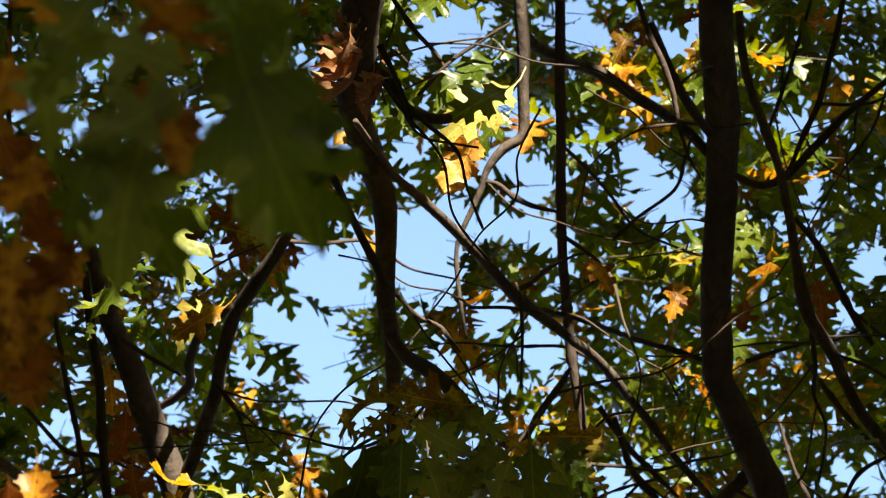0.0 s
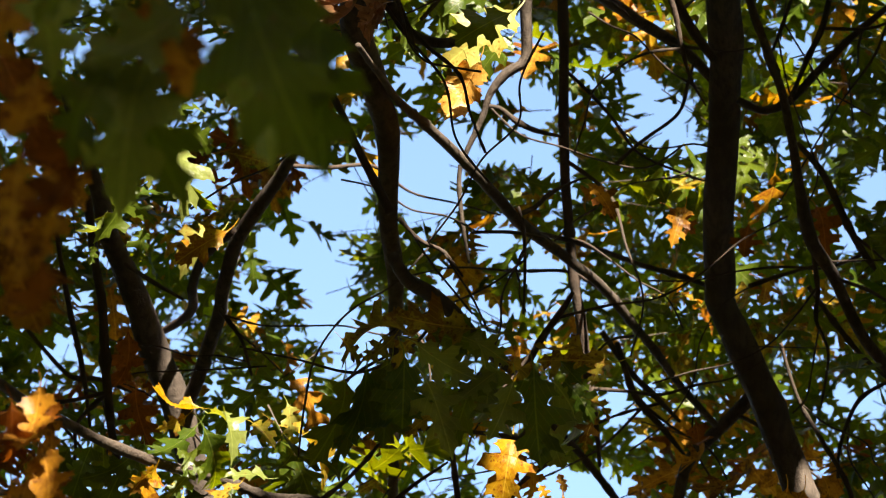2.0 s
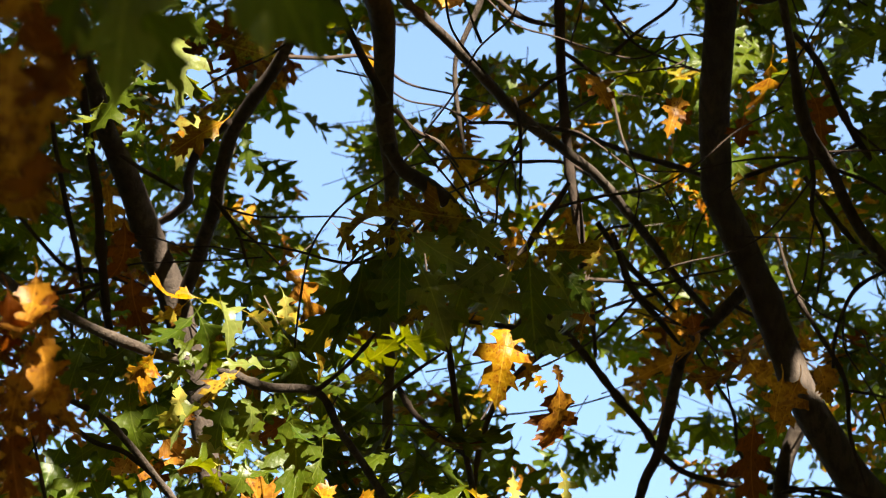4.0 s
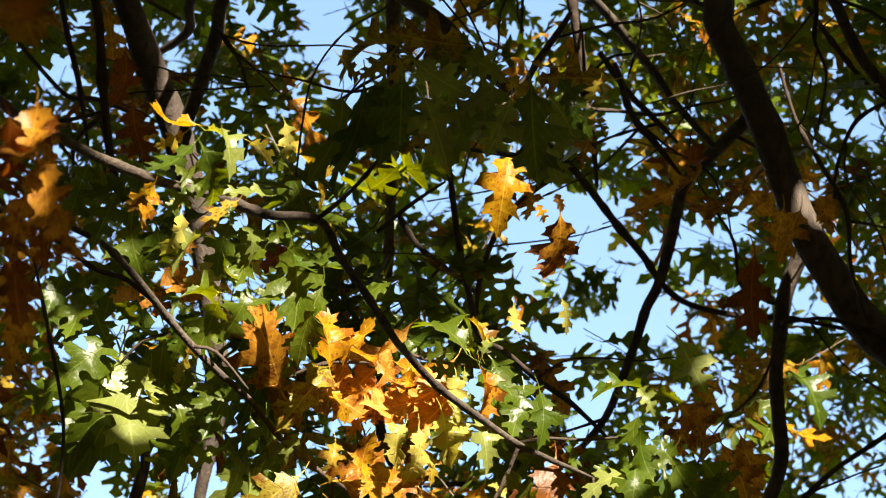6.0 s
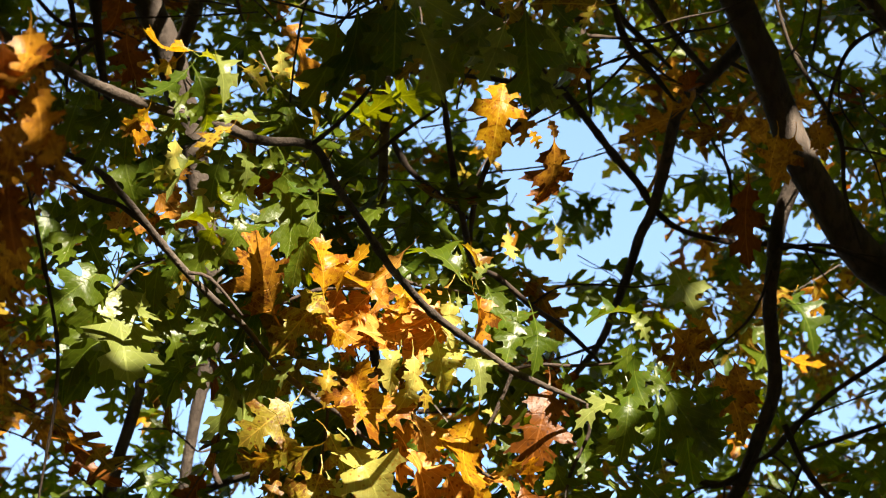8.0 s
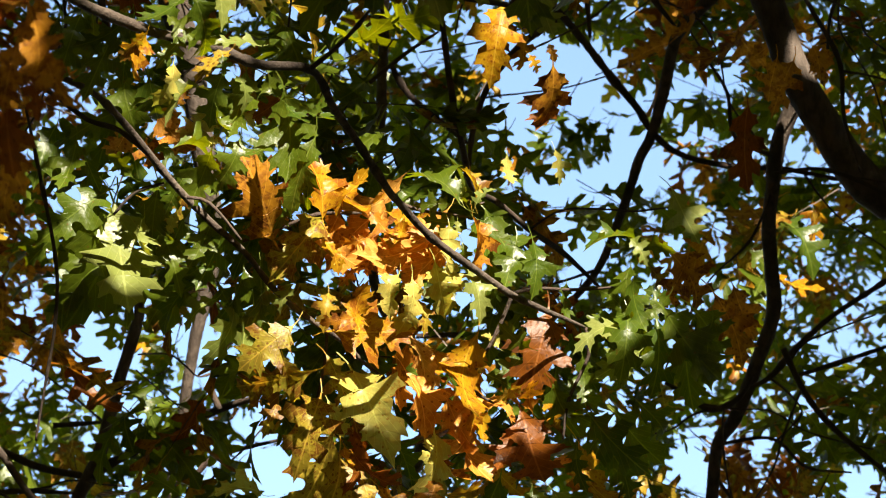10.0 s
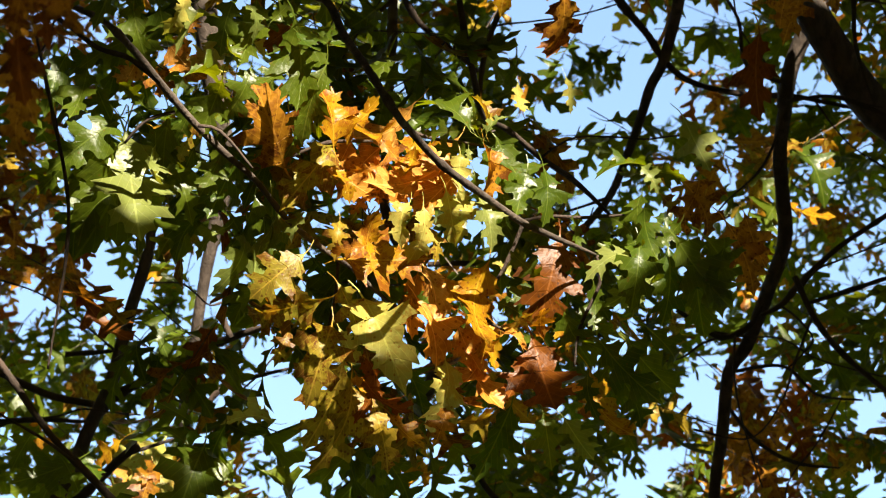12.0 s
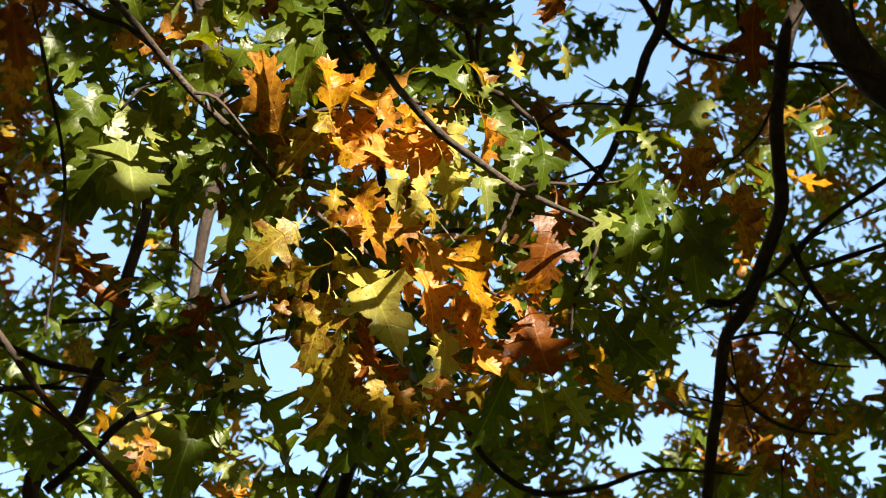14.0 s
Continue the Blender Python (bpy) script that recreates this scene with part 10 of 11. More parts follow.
leaf(near_oak, "apricot", (0.020, 4.701, 4.098), (-0.043, 4.707, 4.030), 20, 28)
leaf(near_oak, "apricot", (-0.066, 4.819, 4.033), (-0.137, 4.785, 4.095), 0, 29)
leaf(near_oak, "apricot", (-0.174, 4.758, 4.055), (-0.114, 4.757, 4.008), 0, 32)
leaf(near_oak, "orange", (-0.109, 4.725, 4.050), (-0.120, 4.753, 4.000), 0, 4)
leaf(near_oak, "orange", (-0.129, 4.777, 4.034), (-0.165, 4.795, 4.002), 0, 10)
leaf(near_oak, "apricot", (-0.072, 4.792, 4.029), (0.009, 4.795, 4.070), -32, 27)
leaf(near_oak, "apricot", (0.016, 4.730, 4.047), (-0.054, 4.766, 3.983), 0, 32)
leaf(near_oak, "apricot", (-0.161, 4.715, 4.102), (-0.196, 4.749, 4.041), 0, 32)
leaf(near_oak, "yellow", (-0.053, 4.706, 4.085), (-0.075, 4.711, 4.023), 33, 28)
leaf(near_oak, "apricot", (-0.091, 4.786, 4.107), (-0.020, 4.820, 4.045), 0, 27)
leaf(near_oak, "pale", (0.030, 4.757, 4.069), (-0.011, 4.780, 4.027), 0, 28)
leaf(near_oak, "yellow", (-0.188, 4.678, 4.027), (-0.159, 4.678, 3.976), -29, 27)
leaf(near_oak, "green", (0.039, 4.562, 4.036), (-0.038, 4.583, 4.122), 38, 7)
leaf(near_oak, "light", (0.044, 4.623, 4.070), (0.027, 4.619, 4.115), 29, 1)
leaf(near_oak, "green", (0.050, 4.580, 4.048), (0.044, 4.550, 4.065), -41, 10)
leaf(near_oak, "green", (0.026, 4.647, 4.081), (-0.039, 4.631, 4.066), -30, 6)
leaf(near_oak, "green", (0.034, 4.626, 4.036), (-0.016, 4.610, 4.034), -33, 4)
leaf(near_oak, "spotted", (0.064, 4.615, 4.065), (0.056, 4.618, 4.135), 50, 18)
leaf(near_oak, "light", (0.065, 4.572, 4.037), (0.090, 4.561, 4.071), -42, 2)
leaf(near_oak, "green", (0.082, 4.632, 4.062), (0.161, 4.652, 3.947), -21, 8)
leaf(near_oak, "green", (0.061, 4.660, 4.064), (0.109, 4.682, 3.921), -32, 2)
leaf(near_oak, "green", (0.086, 4.647, 4.031), (0.124, 4.668, 3.992), 0, 4)
leaf(near_oak, "pale", (0.022, 4.588, 4.011), (0.020, 4.591, 3.943), 0, 32)
leaf(near_oak, "green", (0.044, 4.615, 3.993), (0.051, 4.636, 3.955), 0, 12)
leaf(near_oak, "orange", (0.060, 4.573, 4.019), (0.063, 4.582, 3.922), -58, 18)
leaf(near_oak, "light", (0.036, 4.626, 4.040), (0.033, 4.626, 4.003), -29, 0)
leaf(near_oak, "pale", (0.019, 4.694, 3.997), (0.038, 4.695, 3.937), 0, 28)
leaf(near_oak, "green", (0.133, 4.631, 4.004), (0.112, 4.625, 3.908), 0, 11)
leaf(near_oak, "green", (0.158, 4.586, 3.982), (0.167, 4.594, 3.883), -29, 5)
leaf(near_oak, "yellow", (-0.168, 4.652, 3.850), (-0.039, 4.704, 3.870), 0, 25)
leaf(near_oak, "yellow", (-0.124, 4.614, 3.837), (-0.124, 4.604, 3.910), 30, 30)
leaf(near_oak, "orange", (-0.133, 4.600, 3.848), (-0.188, 4.604, 3.838), 0, 5)
leaf(near_oak, "pale", (-0.060, 4.614, 3.934), (-0.087, 4.614, 3.865), 29, 31)
leaf(near_oak, "pale", (-0.039, 4.640, 3.939), (-0.054, 4.659, 3.852), -33, 27)
leaf(near_oak, "spotted", (-0.029, 4.677, 3.918), (-0.011, 4.670, 3.859), -29, 12)
leaf(near_oak, "spotted", (-0.175, 4.632, 3.909), (-0.186, 4.626, 3.844), 0, 7)
leaf(near_oak, "pale", (-0.001, 4.642, 3.970), (0.010, 4.683, 3.887), 0, 31)
leaf(near_oak, "light", (0.053, 4.576, 3.921), (0.073, 4.568, 3.837), -21, 7)
leaf(near_oak, "spotted", (-0.237, 4.721, 3.891), (-0.321, 4.719, 3.814), 0, 24)
leaf(near_oak, "spotted", (-0.207, 4.775, 3.834), (-0.352, 4.859, 3.852), -40, 15)
leaf(near_oak, "spotted", (-0.187, 4.675, 4.072), (-0.263, 4.658, 3.947), 0, 5)
leaf(near_oak, "spotted", (-0.181, 4.746, 3.850), (-0.137, 4.784, 3.772), 0, 0)
leaf(near_oak, "spotted", (-0.254, 4.753, 3.853), (-0.246, 4.832, 3.796), 0, 15)
leaf(near_oak, "pale", (-0.139, 4.766, 3.831), (-0.086, 4.733, 3.674), 0, 31)
leaf(near_oak, "pale", (-0.181, 4.831, 3.807), (-0.157, 4.859, 3.750), 0, 31)
leaf(near_oak, "orange", (-0.048, 4.777, 3.886), (-0.064, 4.812, 3.778), -48, 1)
leaf(near_oak, "apricot", (-0.040, 4.828, 3.920), (-0.008, 4.845, 3.820), -29, 29)
leaf(near_oak, "apricot", (-0.050, 4.773, 3.833), (-0.005, 4.811, 3.729), -30, 29)
leaf(near_oak, "yellow", (0.070, 4.721, 3.879), (0.038, 4.742, 3.734), -31, 30)
leaf(near_oak, "yellow", (-0.006, 4.765, 3.869), (0.043, 4.779, 3.811), -43, 32)
leaf(near_oak, "apricot", (0.033, 4.883, 3.841), (0.061, 4.925, 3.691), -42, 28)
leaf(near_oak, "apricot", (0.063, 4.890, 3.801), (0.003, 4.902, 3.702), 56, 28)
leaf(near_oak, "apricot", (0.018, 4.860, 3.824), (0.053, 4.894, 3.755), 0, 32)
leaf(near_oak, "apricot", (0.048, 4.863, 3.837), (0.165, 4.900, 3.831), -63, 28)
leaf(near_oak, "apricot", (0.068, 4.829, 3.791), (0.141, 4.837, 3.785), -52, 27)
leaf(near_oak, "yellow", (0.087, 4.785, 3.766), (0.071, 4.799, 3.718), -30, 30)
leaf(near_oak, "yellow", (0.045, 4.772, 3.801), (0.067, 4.778, 3.730), -41, 27)
leaf(near_oak, "light", (-0.340, 4.766, 3.954), (-0.369, 4.769, 3.839), -47, 12)
leaf(near_oak, "light", (-0.306, 4.750, 3.937), (-0.325, 4.766, 3.816), -43, 3)
leaf(near_oak, "green", (-0.293, 4.742, 3.972), (-0.302, 4.735, 3.898), -49, 18)
leaf(near_oak, "light", (-0.234, 4.708, 3.964), (-0.259, 4.701, 3.914), 43, 2)
leaf(near_oak, "green", (-0.302, 4.817, 3.880), (-0.348, 4.804, 3.827), 50, 18)
leaf(near_oak, "spotted", (-0.193, 4.823, 3.808), (-0.228, 4.788, 3.675), 0, 9)
leaf(near_oak, "spotted", (-0.176, 4.906, 3.778), (-0.225, 5.015, 3.661), 21, 6)
leaf(near_oak, "spotted", (-0.162, 4.895, 3.736), (-0.193, 4.917, 3.578), -30, 2)
leaf(near_oak, "rust", (-0.138, 4.840, 3.758), (-0.127, 4.909, 3.682), 59, 19)
leaf(near_oak, "rust", (-0.134, 4.820, 3.701), (-0.058, 4.814, 3.634), -44, 8)
leaf(near_oak, "spotted", (-0.123, 4.889, 3.688), (-0.092, 4.938, 3.589), 0, 12)
leaf(near_oak, "yellow", (-0.097, 4.844, 3.658), (-0.041, 4.869, 3.600), -32, 11)
leaf(near_oak, "pale", (-0.003, 4.835, 3.748), (-0.017, 4.833, 3.624), -27, 27)
leaf(near_oak, "orange", (0.003, 4.836, 3.670), (-0.017, 4.833, 3.589), 0, 6)
leaf(near_oak, "orange", (-0.003, 4.907, 3.769), (0.033, 4.932, 3.690), -50, 23)
leaf(near_oak, "spotted", (0.012, 4.907, 3.668), (0.102, 4.951, 3.700), 50, 7)
leaf(near_oak, "yellow", (-0.153, 4.853, 3.732), (-0.141, 4.854, 3.683), -44, 28)
leaf(near_oak, "spotted", (-0.267, 4.873, 3.822), (-0.286, 4.865, 3.761), 0, 12)
leaf(near_oak, "rust", (0.191, 4.821, 3.968), (0.157, 4.841, 3.820), 0, 24)
leaf(near_oak, "rust", (0.144, 4.882, 3.813), (0.187, 4.836, 3.641), 0, 13)
leaf(near_oak, "rust", (0.130, 4.921, 3.793), (0.108, 4.915, 3.709), 0, 6)
leaf(near_oak, "orange", (0.162, 4.845, 3.791), (0.149, 4.781, 3.824), 0, 8)
leaf(near_oak, "apricot", (0.140, 4.929, 3.748), (0.230, 4.964, 3.736), -46, 32)
leaf(near_oak, "green", (0.155, 4.760, 3.870), (0.107, 4.716, 3.884), -33, 12)
leaf(near_oak, "pale", (0.107, 4.833, 3.903), (0.079, 4.830, 3.931), 29, 29)
leaf(near_oak, "green", (0.148, 4.860, 3.900), (0.100, 4.845, 3.844), 0, 0)
leaf(near_oak, "green", (0.082, 4.780, 3.831), (0.126, 4.791, 3.810), 0, 4)
leaf(near_oak, "spotted", (0.144, 4.816, 3.827), (0.102, 4.855, 3.809), -30, 6)
leaf(near_oak, "light", (0.307, 4.747, 3.905), (0.231, 4.722, 3.860), 37, 12)
leaf(near_oak, "green", (0.273, 4.753, 3.928), (0.251, 4.747, 3.899), 28, 4)
leaf(near_oak, "light", (0.345, 4.831, 3.897), (0.274, 4.807, 3.835), 0, 0)
leaf(near_oak, "light", (0.315, 4.802, 3.901), (0.309, 4.836, 3.832), 0, 7)
leaf(near_oak, "green", (0.337, 4.698, 4.041), (0.246, 4.666, 4.022), 66, 22)
leaf(near_oak, "green", (0.330, 4.772, 4.076), (0.288, 4.759, 4.048), 51, 21)
leaf(near_oak, "light", (0.324, 4.689, 4.038), (0.357, 4.689, 3.996), 0, 2)
leaf(near_oak, "green", (0.340, 4.755, 4.059), (0.406, 4.732, 4.045), 46, 1)
leaf(near_oak, "green", (0.331, 4.781, 4.032), (0.321, 4.789, 3.941), 43, 4)
leaf(near_oak, "green", (0.220, 4.765, 3.993), (0.218, 4.783, 3.929), -46, 1)
leaf(near_oak, "green", (0.276, 4.813, 4.004), (0.319, 4.797, 3.970), 30, 8)
leaf(near_oak, "green", (0.340, 4.811, 3.972), (0.274, 4.860, 3.957), 29, 8)
leaf(near_oak, "green", (0.352, 4.804, 3.999), (0.397, 4.809, 3.987), 0, 14)
leaf(near_oak, "green", (0.394, 4.777, 3.977), (0.358, 4.797, 3.935), 0, 1)
leaf(near_oak, "green", (0.341, 4.785, 3.952), (0.357, 4.866, 3.891), 28, 0)
leaf(near_oak, "green", (0.330, 4.704, 3.975), (0.343, 4.773, 3.912), -30, 13)
leaf(near_oak, "green", (0.382, 4.747, 3.935), (0.469, 4.801, 3.827), 0, 3)
leaf(near_oak, "green", (0.435, 4.797, 3.960), (0.499, 4.894, 3.906), 0, 2)
leaf(near_oak, "green", (0.371, 4.781, 3.931), (0.380, 4.839, 3.815), 0, 2)
leaf(near_oak, "green", (0.422, 4.831, 3.934), (0.433, 4.890, 3.815), 0, 3)
leaf(near_oak, "green", (0.321, 4.756, 3.928), (0.307, 4.746, 3.816), 0, 9)
leaf(near_oak, "green", (0.466, 4.788, 3.933), (0.441, 4.791, 3.817), 30, 15)
leaf(near_oak, "green", (0.249, 4.860, 3.903), (0.259, 4.898, 3.826), 0, 6)
leaf(near_oak, "orange", (0.425, 5.120, 4.232), (0.507, 5.224, 4.168), 0, 2)
leaf(near_oak, "orange", (0.509, 5.163, 4.166), (0.573, 5.219, 4.051), 0, 12)
leaf(near_oak, "spotted", (0.387, 5.115, 4.200), (0.424, 5.168, 4.172), 0, 15)
leaf(near_oak, "orange", (0.542, 5.158, 4.182), (0.579, 5.202, 4.093), 0, 11)
leaf(near_oak, "orange", (0.453, 5.108, 4.202), (0.416, 5.146, 4.124), 0, 8)
leaf(near_oak, "green", (0.109, 4.948, 3.715), (0.063, 5.068, 3.631), 0, 6)
leaf(near_oak, "light", (0.199, 4.964, 3.698), (0.245, 4.970, 3.622), 0, 25)
leaf(near_oak, "green", (0.164, 4.967, 3.710), (0.183, 4.954, 3.594), 0, 6)
leaf(near_oak, "yellow", (0.244, 4.960, 3.785), (0.295, 4.994, 3.664), -23, 30)
leaf(near_oak, "green", (0.226, 4.883, 3.804), (0.283, 4.926, 3.798), 32, 3)
leaf(near_oak, "green", (0.290, 4.900, 3.783), (0.253, 4.892, 3.738), 29, 10)
leaf(near_oak, "green", (0.261, 4.855, 3.788), (0.343, 4.826, 3.668), 33, 10)
leaf(near_oak, "green", (0.302, 4.864, 3.800), (0.379, 4.904, 3.719), 0, 3)
leaf(near_oak, "green", (0.296, 4.919, 3.750), (0.339, 4.954, 3.679), 0, 14)
leaf(near_oak, "light", (0.295, 4.940, 3.853), (0.340, 4.924, 3.771), -64, 1)
leaf(near_oak, "yellow", (0.183, 4.940, 3.853), (0.218, 4.957, 3.820), 0, 14)
leaf(near_oak, "green", (0.339, 4.848, 3.812), (0.396, 4.922, 3.774), 0, 7)
leaf(near_oak, "green", (0.237, 4.880, 3.744), (0.246, 4.892, 3.668), 41, 12)
leaf(near_oak, "green", (0.197, 4.828, 3.835), (0.231, 4.905, 3.787), 31, 4)
# Lightened copies among these greens brighten a cluster that lies in shade.
leaf(near_oak, "spotted", (-0.046, 3.544, 3.955), (-0.148, 3.582, 3.972), 48, 16)
leaf(near_oak, "spotted", (-0.068, 3.558, 3.965), (-0.106, 3.580, 3.932), 0, 8)
leaf(near_oak, "green", (-0.138, 3.624, 3.936), (-0.168, 3.631, 3.821), -30, 4)
leaf(near_oak, "green", (-0.106, 3.567, 3.920), (-0.134, 3.669, 3.833), -39, 5)
leaf(near_oak, "spotted", (-0.141, 3.548, 3.954), (-0.115, 3.595, 3.932), -30, 15)
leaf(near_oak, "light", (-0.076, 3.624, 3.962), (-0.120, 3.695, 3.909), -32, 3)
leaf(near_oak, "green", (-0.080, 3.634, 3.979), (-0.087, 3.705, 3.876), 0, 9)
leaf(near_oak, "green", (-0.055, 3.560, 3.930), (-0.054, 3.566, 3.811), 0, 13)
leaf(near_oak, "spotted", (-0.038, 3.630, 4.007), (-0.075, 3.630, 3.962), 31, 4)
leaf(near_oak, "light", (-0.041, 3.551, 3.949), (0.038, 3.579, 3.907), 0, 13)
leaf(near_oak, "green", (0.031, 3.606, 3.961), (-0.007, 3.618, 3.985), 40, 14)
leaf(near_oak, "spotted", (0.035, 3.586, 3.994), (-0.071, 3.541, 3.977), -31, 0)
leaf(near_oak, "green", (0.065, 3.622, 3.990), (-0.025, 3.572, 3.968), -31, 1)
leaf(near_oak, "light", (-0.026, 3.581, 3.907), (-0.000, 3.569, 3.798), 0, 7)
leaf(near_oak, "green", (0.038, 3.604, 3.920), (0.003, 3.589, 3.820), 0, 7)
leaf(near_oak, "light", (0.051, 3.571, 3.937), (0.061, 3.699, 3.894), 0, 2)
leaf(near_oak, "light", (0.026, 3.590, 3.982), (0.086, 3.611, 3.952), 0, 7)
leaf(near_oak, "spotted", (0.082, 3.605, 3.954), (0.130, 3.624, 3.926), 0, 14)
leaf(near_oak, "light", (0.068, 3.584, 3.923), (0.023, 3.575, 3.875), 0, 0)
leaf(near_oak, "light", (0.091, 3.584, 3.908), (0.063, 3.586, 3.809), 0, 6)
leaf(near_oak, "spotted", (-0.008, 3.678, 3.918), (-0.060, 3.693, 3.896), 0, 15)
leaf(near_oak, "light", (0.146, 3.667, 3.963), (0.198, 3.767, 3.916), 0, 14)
leaf(near_oak, "spotted", (0.230, 3.667, 3.992), (0.121, 3.635, 3.969), -43, 6)
leaf(near_oak, "green", (0.119, 3.600, 3.940), (0.127, 3.634, 3.797), 0, 11)
leaf(near_oak, "light", (0.140, 3.625, 3.861), (0.159, 3.627, 3.791), 0, 13)
leaf(near_oak, "green", (0.164, 3.630, 3.935), (0.207, 3.659, 3.893), 0, 5)
leaf(near_oak, "green", (0.157, 3.644, 3.980), (0.199, 3.637, 3.925), 0, 6)
leaf(near_oak, "spotted", (0.213, 3.589, 3.944), (0.197, 3.593, 3.908), 30, 0)
leaf(near_oak, "spotted", (0.193, 3.631, 3.908), (0.226, 3.626, 3.881), -40, 2)
leaf(near_oak, "spotted", (0.210, 3.709, 3.929), (0.188, 3.716, 3.884), 29, 14)
leaf(near_oak, "spotted", (0.116, 3.581, 3.966), (0.177, 3.579, 3.951), -59, 1)
leaf(near_oak, "yellow", (0.071, 3.692, 3.936), (0.115, 3.693, 3.918), -41, 9)
leaf(near_oak, "green", (-0.422, 3.859, 4.554), (-0.369, 3.870, 4.594), -39, 14)
leaf(near_oak, "green", (-0.388, 3.791, 4.498), (-0.344, 3.798, 4.448), 32, 1)
leaf(near_oak, "green", (-0.434, 3.873, 4.564), (-0.417, 3.884, 4.522), 42, 10)
leaf(near_oak, "green", (-0.440, 3.810, 4.517), (-0.433, 3.789, 4.539), -52, 20)
leaf(near_oak, "light", (-0.419, 3.866, 4.527), (-0.388, 3.877, 4.388), -39, 10)
leaf(near_oak, "green", (-0.404, 3.898, 4.523), (-0.379, 3.914, 4.427), 61, 16)
leaf(near_oak, "green", (-0.492, 3.923, 4.493), (-0.506, 3.932, 4.381), -38, 2)
leaf(near_oak, "light", (-0.517, 3.900, 4.403), (-0.544, 3.906, 4.364), 54, 23)
leaf(near_oak, "green", (-0.474, 3.867, 4.407), (-0.429, 3.863, 4.430), -43, 12)
leaf(near_oak, "green", (-0.478, 3.872, 4.403), (-0.435, 3.863, 4.366), -37, 10)
leaf(near_oak, "light", (-0.462, 3.892, 4.498), (-0.445, 3.893, 4.460), -31, 14)
leaf(near_oak, "green", (-0.535, 3.948, 4.383), (-0.542, 3.966, 4.358), 0, 11)
leaf(near_oak, "green", (-0.463, 3.966, 4.429), (-0.473, 4.000, 4.382), 0, 14)
leaf(near_oak, "green", (-0.445, 5.108, 3.749), (-0.495, 5.063, 3.766), 0, 12)
leaf(near_oak, "green", (-0.447, 5.071, 3.691), (-0.568, 5.122, 3.746), 47, 14)
leaf(near_oak, "green", (-0.464, 5.145, 3.761), (-0.446, 5.133, 3.656), 0, 3)
leaf(near_oak, "green", (-0.421, 5.072, 3.691), (-0.471, 5.048, 3.537), 0, 9)
leaf(near_oak, "green", (-0.374, 5.132, 3.690), (-0.459, 5.099, 3.593), 0, 1)
leaf(near_oak, "green", (-0.386, 5.074, 3.730), (-0.423, 5.147, 3.684), 0, 9)
leaf(near_oak, "green", (-0.635, 5.090, 3.678), (-0.749, 5.112, 3.632), 0, 13)
leaf(near_oak, "green", (-0.674, 5.143, 3.697), (-0.721, 5.186, 3.605), 0, 12)
leaf(near_oak, "green", (-0.632, 5.114, 3.693), (-0.600, 5.105, 3.639), -30, 1)
leaf(near_oak, "green", (-0.664, 5.079, 3.669), (-0.623, 5.065, 3.602), 0, 8)
leaf(near_oak, "green", (-0.597, 5.200, 3.644), (-0.662, 5.173, 3.581), 40, 12)
leaf(near_oak, "green", (-0.598, 5.188, 3.629), (-0.624, 5.223, 3.585), 29, 14)
leaf(near_oak, "light", (-0.401, 5.118, 3.626), (-0.342, 5.140, 3.578), 0, 4)
leaf(near_oak, "light", (-0.404, 5.109, 3.606), (-0.449, 5.117, 3.547), 52, 22)
leaf(near_oak, "light", (-0.388, 5.152, 3.645), (-0.353, 5.169, 3.661), -46, 0)
leaf(near_oak, "orange", (-0.513, 5.111, 3.666), (-0.530, 5.106, 3.583), 0, 0)
leaf(near_oak, "orange", (-0.478, 5.092, 3.664), (-0.542, 5.104, 3.639), 0, 1)
leaf(near_oak, "orange", (-0.427, 5.162, 3.594), (-0.344, 5.213, 3.593), -33, 6)
leaf(near_oak, "yellow", (-0.367, 5.202, 3.596), (-0.323, 5.216, 3.614), -28, 29)
leaf(near_oak, "green", (-0.322, 5.086, 3.652), (-0.257, 5.170, 3.610), -42, 9)
leaf(near_oak, "green", (-0.309, 5.171, 3.606), (-0.214, 5.118, 3.588), 29, 11)
leaf(near_oak, "green", (-0.333, 5.147, 3.601), (-0.285, 5.137, 3.553), 32, 7)
leaf(near_oak, "green", (-0.520, 5.177, 3.667), (-0.571, 5.270, 3.607), 0, 6)
leaf(near_oak, "green", (-0.706, 5.052, 3.722), (-0.754, 5.033, 3.643), 0, 15)
leaf(near_oak, "pale", (-0.679, 7.001, 4.485), (-0.777, 6.938, 4.286), 0, 4)
leaf(near_oak, "pale", (-0.330, 5.584, 3.946), (-0.418, 5.532, 3.948), 37, 7)
leaf(near_oak, "green", (-0.117, 1.335, 2.774), (-0.072, 1.344, 2.644), 31, 0)
leaf(near_oak, "green", (-0.150, 1.390, 2.872), (-0.087, 1.426, 2.821), 0, 9)
leaf(near_oak, "orange", (-0.174, 1.320, 2.796), (-0.118, 1.327, 2.737), -33, 6)
leaf(near_oak, "orange", (-0.158, 1.377, 2.762), (-0.141, 1.406, 2.722), 0, 6)
leaf(near_oak, "rust", (-0.175, 1.421, 2.790), (-0.152, 1.446, 2.756), 0, 6)
leaf(near_oak, "green", (-0.195, 1.456, 2.778), (-0.158, 1.459, 2.702), 0, 4)
leaf(near_oak, "rust", (-0.375, 2.088, 3.292), (-0.338, 2.147, 3.210), 0, 15)
leaf(near_oak, "orange", (-0.366, 2.206, 3.283), (-0.312, 2.237, 3.240), 0, 9)
leaf(near_oak, "orange", (-0.373, 2.162, 3.218), (-0.352, 2.297, 3.135), 32, 5)
